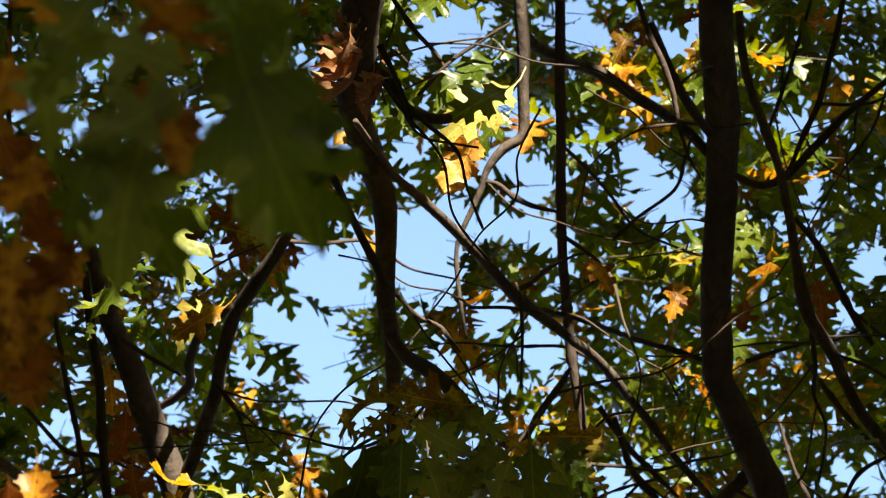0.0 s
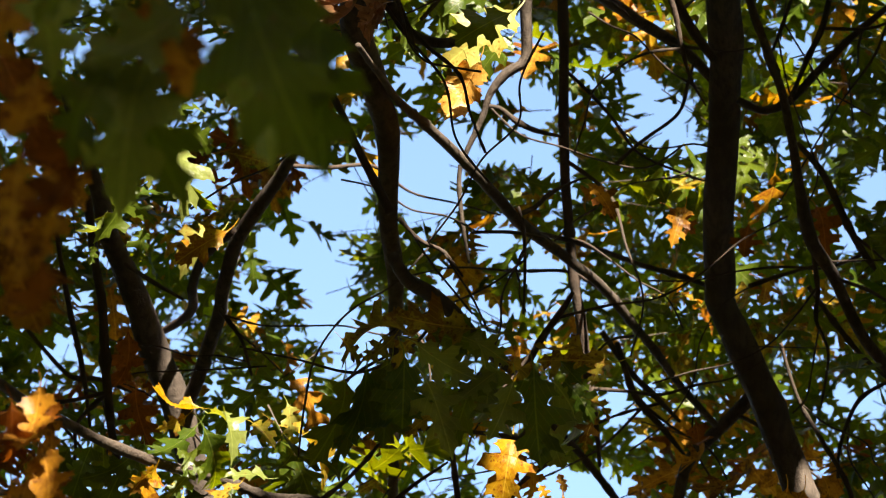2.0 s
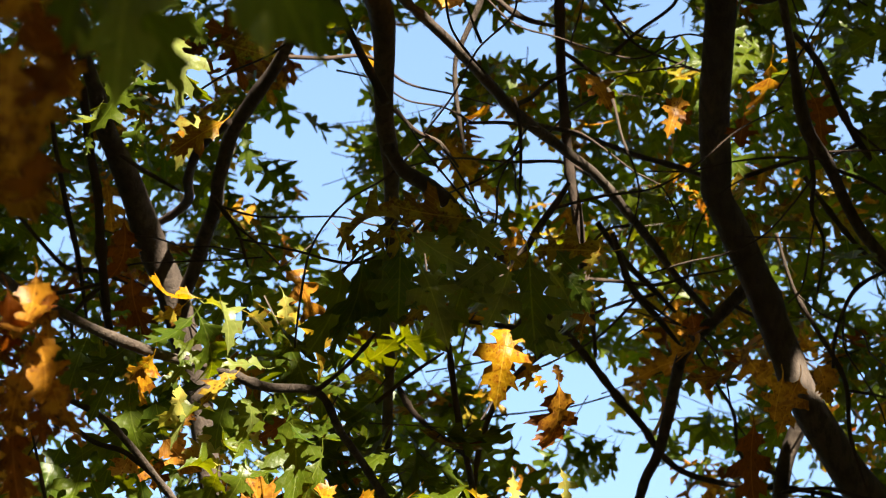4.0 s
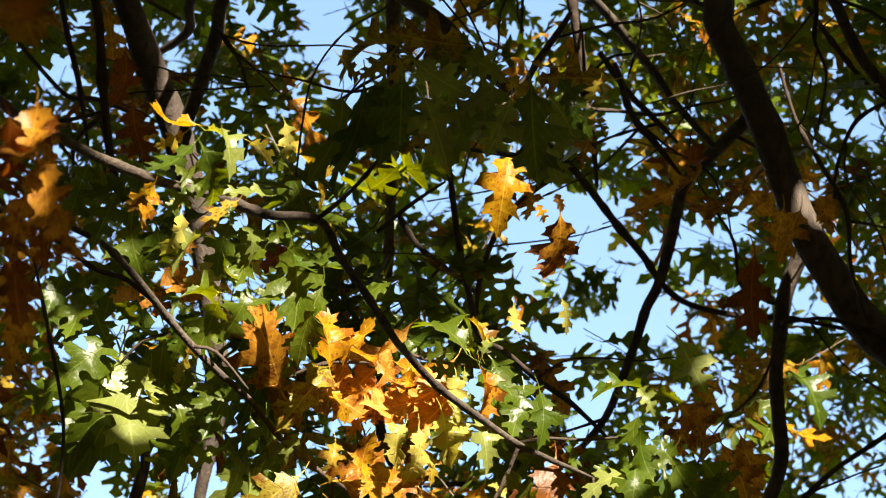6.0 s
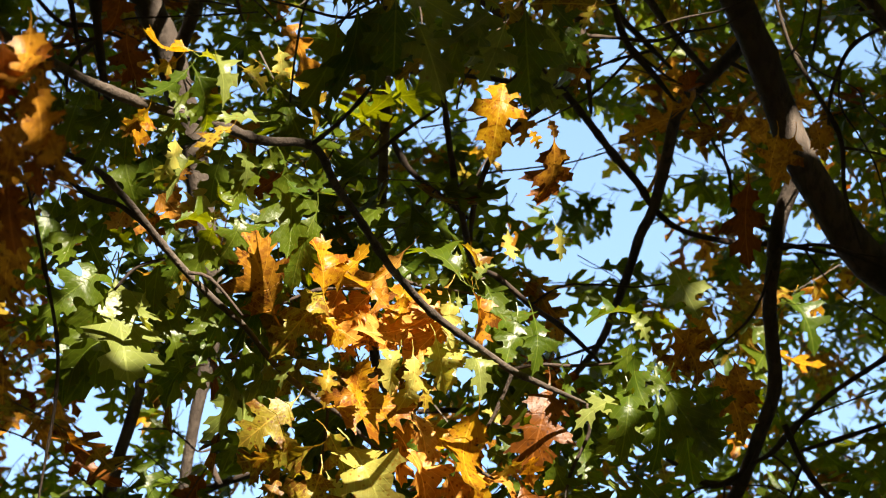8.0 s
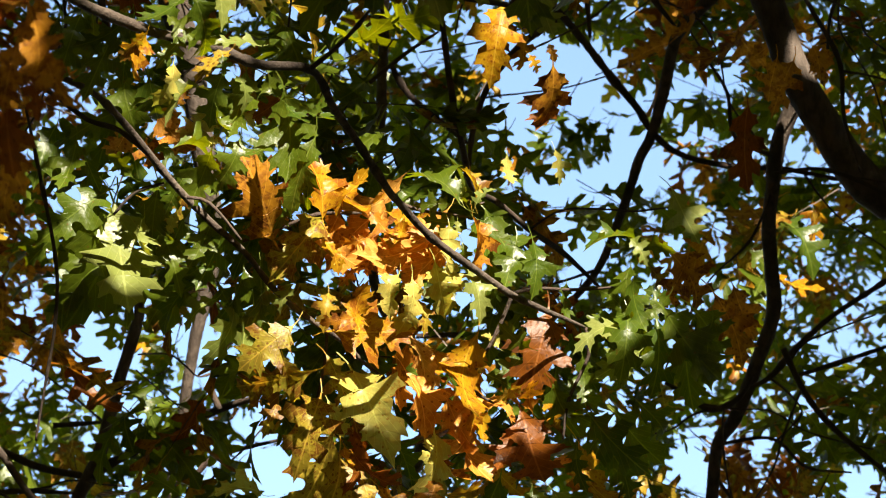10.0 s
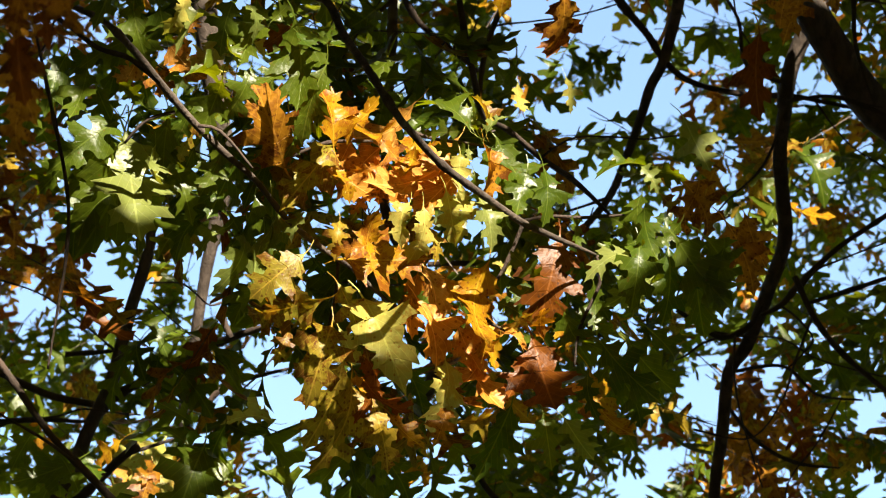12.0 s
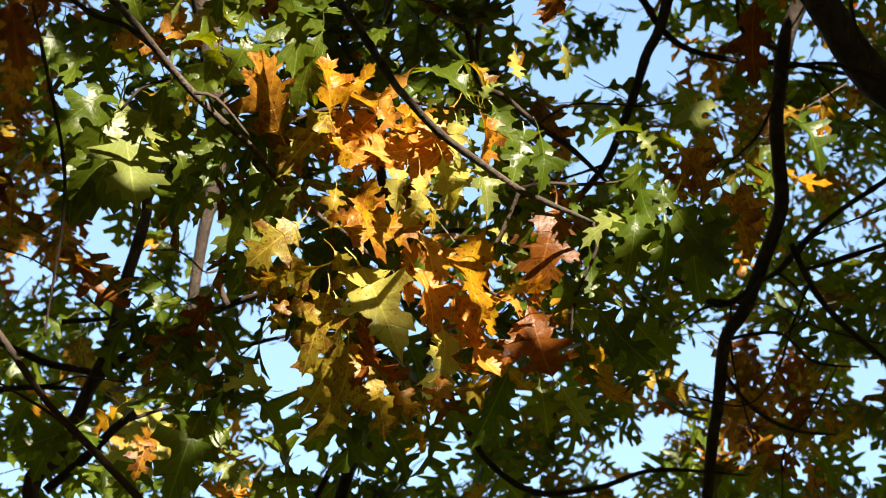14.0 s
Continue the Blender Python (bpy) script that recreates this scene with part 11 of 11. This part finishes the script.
leaf(near_oak, "dead", (-0.149, 4.090, 5.086), (-0.204, 4.086, 5.024), 59, 21)
leaf(near_oak, "dead", (-0.140, 4.060, 5.038), (-0.204, 4.068, 4.956), 61, 1)
leaf(near_oak, "dead", (-0.135, 4.081, 5.025), (-0.197, 4.095, 4.948), 56, 23)
leaf(near_oak, "dead", (-0.144, 4.118, 5.025), (-0.202, 4.146, 4.949), 64, 17)
leaf(near_oak, "dead", (-0.155, 4.030, 5.024), (-0.173, 4.039, 4.964), -42, 8)
leaf(near_oak, "dead", (-0.116, 4.085, 4.959), (-0.131, 4.093, 4.918), 32, 11)
leaf(near_oak, "dead", (-0.087, 4.128, 5.006), (-0.140, 4.138, 4.962), 54, 20)
leaf(near_oak, "dead", (-0.121, 4.114, 4.983), (-0.145, 4.120, 4.940), 31, 4)
leaf(near_oak, "dead", (-0.166, 4.117, 5.090), (-0.187, 4.092, 5.125), 0, 1)
leaf(near_oak, "pale", (0.135, 4.682, 5.436), (0.007, 4.680, 5.302), 0, 0)
leaf(near_oak, "apricot", (0.067, 4.790, 5.405), (0.003, 4.861, 5.308), 0, 32)
leaf(near_oak, "yellow", (-0.414, 4.906, 5.079), (-0.515, 4.943, 5.027), 0, 5)
leaf(near_oak, "spotted", (0.359, 4.631, 5.526), (0.321, 4.622, 5.457), 0, 7)
leaf(near_oak, "orange", (0.278, 4.886, 5.166), (0.321, 4.888, 5.104), 0, 9)
leaf(near_oak, "orange", (0.455, 4.883, 5.120), (0.419, 4.878, 5.037), 0, 15)
leaf(near_oak, "yellow", (-0.277, 4.809, 5.310), (-0.192, 4.832, 5.279), 0, 5)
leaf(near_oak, "yellow", (-0.201, 4.756, 5.308), (-0.168, 4.763, 5.281), -31, 15)
leaf(near_oak, "yellow", (0.132, 5.283, 4.856), (0.097, 5.293, 4.700), 0, 7)
leaf(near_oak, "yellow", (0.182, 5.308, 4.758), (0.202, 5.325, 4.729), 0, 14)
leaf(near_oak, "orange", (0.230, 5.358, 4.764), (0.223, 5.472, 4.682), -28, 0)
leaf(near_oak, "orange", (0.673, 5.374, 4.790), (0.648, 5.381, 4.686), 0, 3)
leaf(near_oak, "orange", (0.743, 5.375, 4.819), (0.766, 5.377, 4.751), 0, 2)
leaf(near_oak, "apricot", (0.223, 5.377, 4.823), (0.233, 5.380, 4.788), 0, 27)
leaf(near_oak, "pale", (0.141, 5.484, 4.631), (0.147, 5.488, 4.563), -32, 13)
leaf(near_oak, "pale", (0.234, 5.448, 4.625), (0.247, 5.460, 4.554), -32, 10)
leaf(near_oak, "light", (0.461, 5.439, 4.532), (0.517, 5.435, 4.406), 0, 6)
leaf(near_oak, "spotted", (-0.377, 5.266, 4.873), (-0.337, 5.250, 4.820), 0, 9)
leaf(near_oak, "pale", (-0.309, 5.243, 4.903), (-0.296, 5.278, 4.844), 0, 2)
leaf(near_oak, "green", (-0.637, 4.635, 4.224), (-0.679, 4.624, 4.115), 0, 15)
leaf(near_oak, "green", (-0.600, 4.621, 4.189), (-0.618, 4.615, 4.084), 20, 11)
leaf(near_oak, "green", (-0.685, 4.645, 4.153), (-0.720, 4.685, 4.079), 0, 7)
leaf(near_oak, "green", (-0.660, 4.683, 4.201), (-0.624, 4.775, 4.153), 0, 9)
leaf(near_oak, "green", (-0.589, 4.658, 4.176), (-0.557, 4.694, 4.111), 0, 3)
spray(near_oak, "green", -0.219, 5.54, 3.935, 0.113, -0.068, -0.112, 4, 81287)
spray(near_oak, "spotted", -0.168, 5.736, 4.523, -0.002, -0.007, -0.157, 6, 29358)
spray(near_oak, "green", -0.146, 5.151, 4.186, 0.026, 0.125, -0.06, 6, 42482)
spray(near_oak, "green", -0.217, 5.465, 4.61, 0.173, -0.04, 0.008, 6, 35907)
spray(near_oak, "green", -0.663, 5.728, 4.844, 0.223, 0.02, -0.139, 6, 23290)
spray(near_oak, "green", -0.151, 5.381, 4.241, -0.12, 0.057, -0.085, 5, 24572)
spray(near_oak, "green", -0.087, 5.263, 4.499, -0.126, -0.099, -0.134, 6, 86976)
spray(near_oak, "green", -0.419, 5.542, 4.688, -0.029, 0.073, -0.135, 5, 92442)
spray(near_oak, "green", -0.439, 5.878, 4.624, -0.207, -0.077, 0.076, 6, 3636)
spray(near_oak, "green", -0.105, 5.234, 4.7, -0.157, 0.11, -0.2, 6, 57098)
spray(near_oak, "green", -0.289, 5.587, 5.218, -0.132, 0.03, -0.083, 5, 66016)
spray(near_oak, "green", -0.503, 5.659, 4.561, 0.213, 0.102, -0.03, 6, 52662)
spray(near_oak, "green", -0.201, 5.722, 4.781, 0.159, 0.016, -0.092, 5, 26012)
spray(near_oak, "green", -0.088, 5.788, 4.362, -0.277, -0.025, 0.033, 4, 17576)
spray(near_oak, "orange", -0.242, 5.447, 4.066, 0.158, 0.012, -0.156, 5, 5588)
spray(near_oak, "green", -0.371, 6.248, 4.488, 0.256, 0.033, -0.031, 6, 88326)
spray(near_oak, "green", -0.228, 5.859, 4.962, 0.181, -0.116, -0.176, 4, 24724)
spray(near_oak, "orange", -0.595, 5.851, 4.609, 0.122, 0.065, -0.071, 4, 56196)
spray(near_oak, "green", -0.21, 5.144, 4.574, -0.105, 0.034, -0.219, 5, 3568)
spray(near_oak, "green", -0.233, 5.997, 5.111, -0.105, -0.093, -0.159, 4, 26180)
spray(near_oak, "orange", -0.261, 5.443, 4.738, 0.034, -0.022, -0.143, 6, 19872)
spray(near_oak, "green", -0.491, 6.04, 4.758, 0.166, 0.18, 0.045, 4, 20951)
spray(near_oak, "green", -0.119, 5.308, 4.102, -0.222, 0.013, 0.03, 4, 44955)
spray(near_oak, "green", -0.198, 5.584, 4.862, -0.053, -0.19, -0.035, 5, 64368)
spray(near_oak, "green", -0.128, 5.981, 4.275, 0.09, 0.162, -0.17, 6, 95605)
spray(near_oak, "green", -0.041, 5.788, 4.809, 0.132, -0.042, -0.121, 5, 92378)
spray(near_oak, "green", -0.147, 5.768, 4.106, 0.127, 0.005, -0.099, 6, 72475)
spray(near_oak, "green", -0.659, 6.016, 4.323, 0.086, -0.081, -0.096, 5, 5646)
spray(near_oak, "green", -0.736, 6.312, 4.527, 0.238, -0.019, -0.119, 4, 48883)
spray(near_oak, "green", -0.401, 5.077, 4.626, -0.223, 0.079, -0.113, 5, 39424)
spray(near_oak, "green", -0.577, 5.16, 4.413, -0.031, -0.03, -0.157, 6, 63502)
spray(near_oak, "green", -0.342, 5.337, 4.177, 0.033, -0.129, -0.238, 6, 96940)
spray(near_oak, "orange", -0.154, 5.971, 4.461, 0.187, -0.056, -0.147, 4, 11390)
spray(near_oak, "green", -0.307, 5.558, 4.374, -0.159, -0.076, -0.024, 4, 15289)
spray(near_oak, "orange", 0.258, 6.165, 4.697, -0.045, -0.093, -0.109, 6, 40495)
spray(near_oak, "green", -0.384, 5.76, 4.62, -0.15, 0.09, -0.09, 4, 11052)
spray(near_oak, "green", 0.087, 5.592, 4.571, -0.066, -0.209, -0.121, 4, 89719)
spray(near_oak, "green", -0.284, 5.184, 4.405, 0.039, -0.016, -0.212, 4, 8514)
spray(near_oak, "spotted", 0.11, 5.844, 4.208, -0.167, 0.066, -0.144, 5, 50161)
spray(near_oak, "green", 0.309, 6.173, 4.655, -0.062, 0.135, -0.164, 6, 88452)
spray(near_oak, "green", 0.026, 5.826, 4.535, 0.108, -0.087, -0.047, 5, 33294)
spray(near_oak, "orange", -0.441, 5.907, 4.345, -0.117, -0.018, -0.202, 4, 44615)
spray(near_oak, "green", -0.18, 5.831, 5.056, -0.22, 0.052, -0.093, 4, 71063)
spray(near_oak, "green", 0.142, 6.106, 4.868, 0.045, -0.109, -0.078, 6, 58373)
spray(near_oak, "green", -0.391, 5.163, 4.664, 0.198, -0.039, -0.137, 5, 54661)
spray(near_oak, "green", 0.175, 5.929, 4.542, -0.102, -0.001, -0.106, 4, 1650)
spray(near_oak, "green", 0.018, 5.879, 4.399, 0.148, 0.011, -0.186, 5, 16166)
spray(near_oak, "green", -0.323, 5.546, 4.854, 0.22, -0.138, 0.057, 6, 50418)
spray(near_oak, "orange", -0.891, 6.145, 4.551, 0.174, -0.131, -0.146, 4, 19715)
spray(near_oak, "green", 0.059, 5.942, 5.005, -0.066, 0.046, -0.151, 4, 56553)
spray(near_oak, "green", -0.344, 5.322, 4.923, 0.059, -0.035, -0.126, 5, 7236)
spray(near_oak, "green", -0.115, 5.134, 4.542, 0.139, 0.026, 0.014, 6, 15901)
spray(near_oak, "green", 0.022, 5.432, 4.075, 0.094, -0.05, -0.103, 5, 33594)
spray(near_oak, "green", -0.577, 6.162, 4.734, -0.255, -0.017, -0.045, 5, 5034)
spray(near_oak, "green", -0.075, 5.509, 4.172, -0.115, -0.064, -0.17, 4, 76053)
spray(near_oak, "green", -0.596, 5.984, 4.359, 0.183, 0.148, -0.106, 4, 73567)
spray(near_oak, "green", 0.158, 5.971, 4.566, -0.232, -0.059, 0.027, 5, 22545)
spray(near_oak, "green", -0.383, 6.224, 4.192, -0.168, -0.039, 0.062, 6, 95862)
spray(near_oak, "green", 0.157, 5.411, 4.384, 0.131, 0.11, -0.125, 4, 40929)
spray(near_oak, "green", -0.227, 6.17, 4.193, 0.102, 0.089, -0.062, 6, 15559)
spray(near_oak, "orange", -0.455, 5.038, 4.681, 0.096, -0.001, -0.113, 4, 66268)
# ---- trunks, and unseen leaves added above and beside the view for shade ----
# Gaps cut in the unseen leaves to light chosen places: place and gap width.
SUNNY = []


def sunny(x, y, z, wide):
    SUNNY.append((Vector((x, y, z)), wide))


sunny(0.059, 4.63, 5.316, 0.08)
sunny(-0.005, 5.056, 5.409, 0.06)
sunny(-0.583, 6.17, 5.918, 0.08)
sunny(0.396, 6.252, 6.655, 0.1)
sunny(0.558, 6.983, 6.499, 0.15)
sunny(-0.453, 7.256, 6.079, 0.12)
sunny(0.998, 7.139, 5.273, 0.15)
sunny(-0.063, 6.134, 6.818, 0.15)
sunny(-0.597, 6.618, 5.207, 0.15)
sunny(0.73, 5.244, 5.32, -0.04)
sunny(0.81, 6.206, 5.301, 0.0)
sunny(-0.483, 6.39, 4.514, 0.06)
sunny(0.792, 6.588, 4.801, -0.07)
sunny(-0.847, 7.932, 4.76, 0.1)
sunny(-0.410, 2.664, 3.237, 0.02)
sunny(-0.408, 2.753, 3.291, -0.07)
sunny(-0.387, 2.383, 3.305, -0.12)
sunny(0.348, 7.94, 5.92, 0.1)
sunny(0.359, 7.892, 5.996, 0.12)
sunny(0.185, 7.827, 6.127, 0.12)
sunny(-0.372, 3.676, 3.932, 0.02)
sunny(-0.363, 3.637, 3.842, 0.02)
sunny(-0.298, 3.641, 3.866, 0.02)
sunny(-0.270, 3.709, 3.834, 0.02)
sunny(-0.435, 4.419, 4.180, -0.05)
sunny(-0.315, 4.463, 4.191, -0.06)
sunny(-0.482, 4.547, 4.198, -0.07)
sunny(-0.390, 4.521, 4.109, -0.01)
sunny(-0.278, 4.471, 4.093, -0.01)
sunny(-0.251, 4.572, 4.136, -0.05)
sunny(-0.413, 4.741, 4.275, -0.05)
sunny(-0.554, 4.858, 4.314, -0.07)
sunny(-0.501, 4.812, 4.267, -0.06)
sunny(-0.491, 4.832, 4.175, -0.07)
sunny(-0.194, 4.558, 4.068, 0.02)
sunny(-0.145, 4.632, 4.108, -0.00)
sunny(-0.146, 4.561, 4.046, -0.00)
sunny(-0.510, 4.641, 3.971, 0.03)
sunny(-0.340, 4.753, 3.969, -0.01)
sunny(-0.115, 4.762, 4.149, 0.01)
sunny(-0.125, 4.706, 4.117, 0.01)
sunny(-0.088, 4.715, 4.075, 0.01)
sunny(-0.045, 4.760, 4.115, 0.00)
sunny(-0.011, 4.704, 4.064, -0.00)
sunny(0.001, 4.572, 4.079, -0.01)
sunny(0.078, 4.566, 4.054, 0.01)
sunny(0.105, 4.657, 4.011, -0.03)
sunny(0.021, 4.589, 3.977, 0.02)
sunny(-0.103, 4.678, 3.860, -0.00)
sunny(-0.160, 4.602, 3.843, -0.03)
sunny(0.063, 4.572, 3.879, 0.03)
sunny(-0.112, 4.749, 3.752, 0.03)
sunny(0.018, 4.772, 3.840, 0.00)
sunny(0.047, 4.904, 3.766, 0.01)
sunny(0.106, 4.882, 3.834, 0.00)
sunny(0.079, 4.792, 3.742, -0.00)
sunny(-0.316, 4.758, 3.876, -0.00)
sunny(0.185, 4.946, 3.742, -0.01)
sunny(0.093, 4.832, 3.917, -0.01)
sunny(0.309, 4.819, 3.866, 0.03)
sunny(0.292, 4.682, 4.031, -0.02)
sunny(0.309, 4.766, 4.062, -0.04)
sunny(0.340, 4.689, 4.017, -0.03)
sunny(0.222, 4.967, 3.660, -0.02)
sunny(0.205, 3.591, 3.926, -0.04)
sunny(0.199, 3.712, 3.907, -0.03)
sunny(-0.396, 3.865, 4.574, -0.03)
sunny(-0.404, 3.871, 4.458, -0.00)
sunny(-0.499, 3.927, 4.437, -0.01)
sunny(-0.530, 3.903, 4.383, -0.03)
sunny(-0.452, 3.865, 4.418, -0.03)
sunny(-0.630, 5.186, 3.613, -0.02)
sunny(-0.371, 5.129, 3.602, -0.02)
sunny(-0.426, 5.113, 3.577, -0.02)
sunny(-0.345, 5.209, 3.605, -0.04)
sunny(-0.728, 6.969, 4.385, 0.03)
sunny(-0.374, 5.558, 3.947, -0.02)
sunny(-0.176, 4.088, 5.055, -0.01)
sunny(-0.172, 4.064, 4.997, -0.01)
sunny(-0.133, 4.117, 4.961, -0.04)
sunny(-0.177, 4.104, 5.107, -0.03)
sunny(0.071, 4.681, 5.369, 0.01)
sunny(0.035, 4.825, 5.357, -0.02)
sunny(-0.464, 4.924, 5.053, -0.01)
sunny(0.340, 4.627, 5.492, -0.03)
sunny(0.300, 4.887, 5.135, -0.03)
sunny(0.437, 4.880, 5.078, -0.02)
sunny(-0.234, 4.821, 5.294, -0.02)
sunny(0.115, 5.288, 4.778, 0.00)
sunny(0.192, 5.317, 4.744, -0.03)
sunny(0.240, 5.454, 4.590, -0.03)
sunny(0.489, 5.437, 4.469, 0.00)
sunny(-0.357, 5.258, 4.846, -0.03)
sunny(-0.303, 5.261, 4.874, -0.03)
sunny(-0.235, 3.933, 3.943, -0.03)
sunny(-0.309, 3.927, 3.955, -0.04)
sunny(-0.178, 3.940, 3.930, -0.04)
sunny(-0.133, 4.813, 3.876, -0.04)
sunny(-0.005, 5.311, 5.569, -0.03)
rng = random.Random(13)
for k in range(70):  # flecks of sun on the leaves farther off
    far = rng.uniform(7.5, 12.0)
    sunny(far * rng.uniform(-0.13, 0.13), far * 0.85, 1.65 + far * rng.uniform(0.30, 0.62), rng.uniform(-0.05, 0.04))


def shaded(p, spare=0.11):
    """Whether leaves are kept at p, clear of the gaps cut for the sun."""
    for centre, wide in SUNNY:
        v = Vector(p) - centre
        along = v.dot(SUN_WAY)
        if along > 0 and (v - SUN_WAY * along).length < wide + spare:
            return False
    return True


FAR_MESHES = {}


def single_leaf(tree, colour, base, way, normal, length, k):
    """One leaf of a shoot as a part of its own."""
    key = (colour, k % len(FAR_SHAPES))
    if key not in FAR_MESHES:
        FAR_MESHES[key] = leaf_mesh("leaf", *FAR_SHAPES[key[1]])
        FAR_MESHES[key].materials.append(LEAF_MATERIALS[colour])
    ob = new("leaf", FAR_MESHES[key])
    ob.parent = tree
    x, y, z = (Vector(v) for v in leaf_axes(way, normal))
    ob.matrix_basis = Matrix.Translation(base) @ Matrix((x, y, z)).transposed().to_4x4() @ Matrix.Scale(length, 4)


def strewn(count, seed, size, inside, x0, x1, y0, y1, z0, z1):
    """Shoots strewn through a block of air, where inside(x, y, z) says that the crown grows."""
    rng = random.Random(seed)
    leaves = []
    while len(leaves) < count:
        x, y, z = rng.uniform(x0, x1), rng.uniform(y0, y1), rng.uniform(z0, z1)
        if not inside(x, y, z) or noise.noise(Vector((x, y, z)) * 1.3) < -0.36:
            continue
        a = (rng.uniform(-0.25, 0.25), rng.uniform(-0.25, 0.25), rng.uniform(-0.15, 0.1))
        for base, way, normal, length in leaf_spray(x, y, z, *a, 6, rng.randrange(10 ** 6)):
            middle = Vector(base) + Vector(way).normalized() * 0.5 * length * size
            if shaded(middle, 0.025 + 0.30 * length * size):
                leaves.append((base, way, normal, length * size, rng.choice(("green",) * 8 + ("spotted", "orange"))))
    return leaves


def overhead(x, y, z):
    low = max(4.4, 2.15 + 0.93 * y)
    return low < z < low + 3.2


def beside(x, y, z):
    return abs(x) > 0.17 * y + 0.75 and z < 2.15 + 0.95 * y


# Unseen leaves above the view, added to keep off sun and sky.
TOP = "unseen upper leaves added to shade the trees"
foliage(right_oak, "crown", strewn(20000, 21, 2.5, overhead, 0.0, 7.0, 1.0, 11.5, 3.0, 16.0), CROWN_SHAPES, TOP)
foliage(left_oak, "crown", strewn(20000, 22, 2.5, overhead, -7.0, 0.3, 3.0, 11.5, 3.0, 16.0), CROWN_SHAPES, TOP)
foliage(near_oak, "crown", strewn(19000, 23, 2.5, overhead, -9.0, 9.0, -10.0, 4.0, 3.0, 9.0), CROWN_SHAPES, TOP)
# Unseen clump on the sun's path, added to shade the nearest leaves.
SHADE_CLUMP = Vector((0.36, 0.5, 4.3))
foliage(near_oak, "low_shoot", strewn(2600, 27, 1.6, lambda x, y, z: (Vector((x, y, z)) - SHADE_CLUMP).length < 0.75, -0.7, 1.0, -0.3, 1.4, 3.5, 5.1), CROWN_SHAPES, "unseen clump of leaves added to shade the nearest leaves")
# Unseen leaves beside the view, added to fill the trees and block skylight.
foliage(right_oak, "side_crown", strewn(5500, 24, 1.8, beside, 0.8, 6.0, 3.0, 12.0, 1.8, 9.0), CROWN_SHAPES, "unseen side leaves added to block skylight")
foliage(left_oak, "side_crown", strewn(5500, 25, 1.8, beside, -6.0, -0.8, 4.0, 12.0, 1.8, 9.0), CROWN_SHAPES, "unseen side leaves added to block skylight")

branch(left_oak, "trunk", (-0.5, 7.2, -0.05, 0.27), (-0.48, 7.15, 0.9, 0.18), (-0.42, 7.05, 2.2, 0.15), (-0.38, 6.95, 3.2, 0.12), (-0.30, 6.9, 3.5, 0.07))
branch(near_oak, "trunk", (-3.4, 3.6, -0.05, 0.30), (-3.35, 3.6, 1.3, 0.21), (-3.1, 3.55, 3.0, 0.18), (-2.7, 3.4, 5.0, 0.13), (-2.0, 2.8, 6.6, 0.06))
for tree in (right_oak, left_oak, near_oak):
    if tree.name in SPRAYS:
        leaves, lines = SPRAYS[tree.name]
        leaves.sort(key=lambda item: item[0][1])
        for i, (base, way, normal, length, colour) in enumerate(leaves[:280]):
            single_leaf(tree, colour, base, way, normal, length, i)
        foliage(tree, "foliage", leaves[280:], FAR_SHAPES, "deeply lobed oak leaves, mostly green, some orange")
        tagged(part("brushwood", twig_mesh("brushwood", lines), BARK, tree), kind="stuff")

# Unseen ring of leaves, added behind and beside the camera to block skylight.
rng = random.Random(31)
leaves = []
while len(leaves) < 16000:
    turn = rng.uniform(radians(25), radians(335))
    far = rng.uniform(10.5, 13.5)
    base = (far * math.sin(turn), far * math.cos(turn), 11.0 * rng.random())
    way = (rng.uniform(-1, 1), rng.uniform(-1, 1), rng.uniform(-1.2, 0.3))
    leaves.append((base, way, (rng.uniform(-1, 1), rng.uniform(-1, 1), rng.uniform(0, 1)), rng.uniform(0.4, 0.75), rng.choice(("green",) * 9 + ("orange",))))
woods = foliage(None, "woods", leaves, CROWN_SHAPES, "unseen ring of green and orange leaves added to block skylight")
tagged(woods, category="woods")

# Hang every part under the foot of its tree without moving it.
for tree in (right_oak, left_oak, near_oak):
    for child in tree.children:
        child.matrix_basis = Matrix.Translation(-tree.location) @ child.matrix_basis
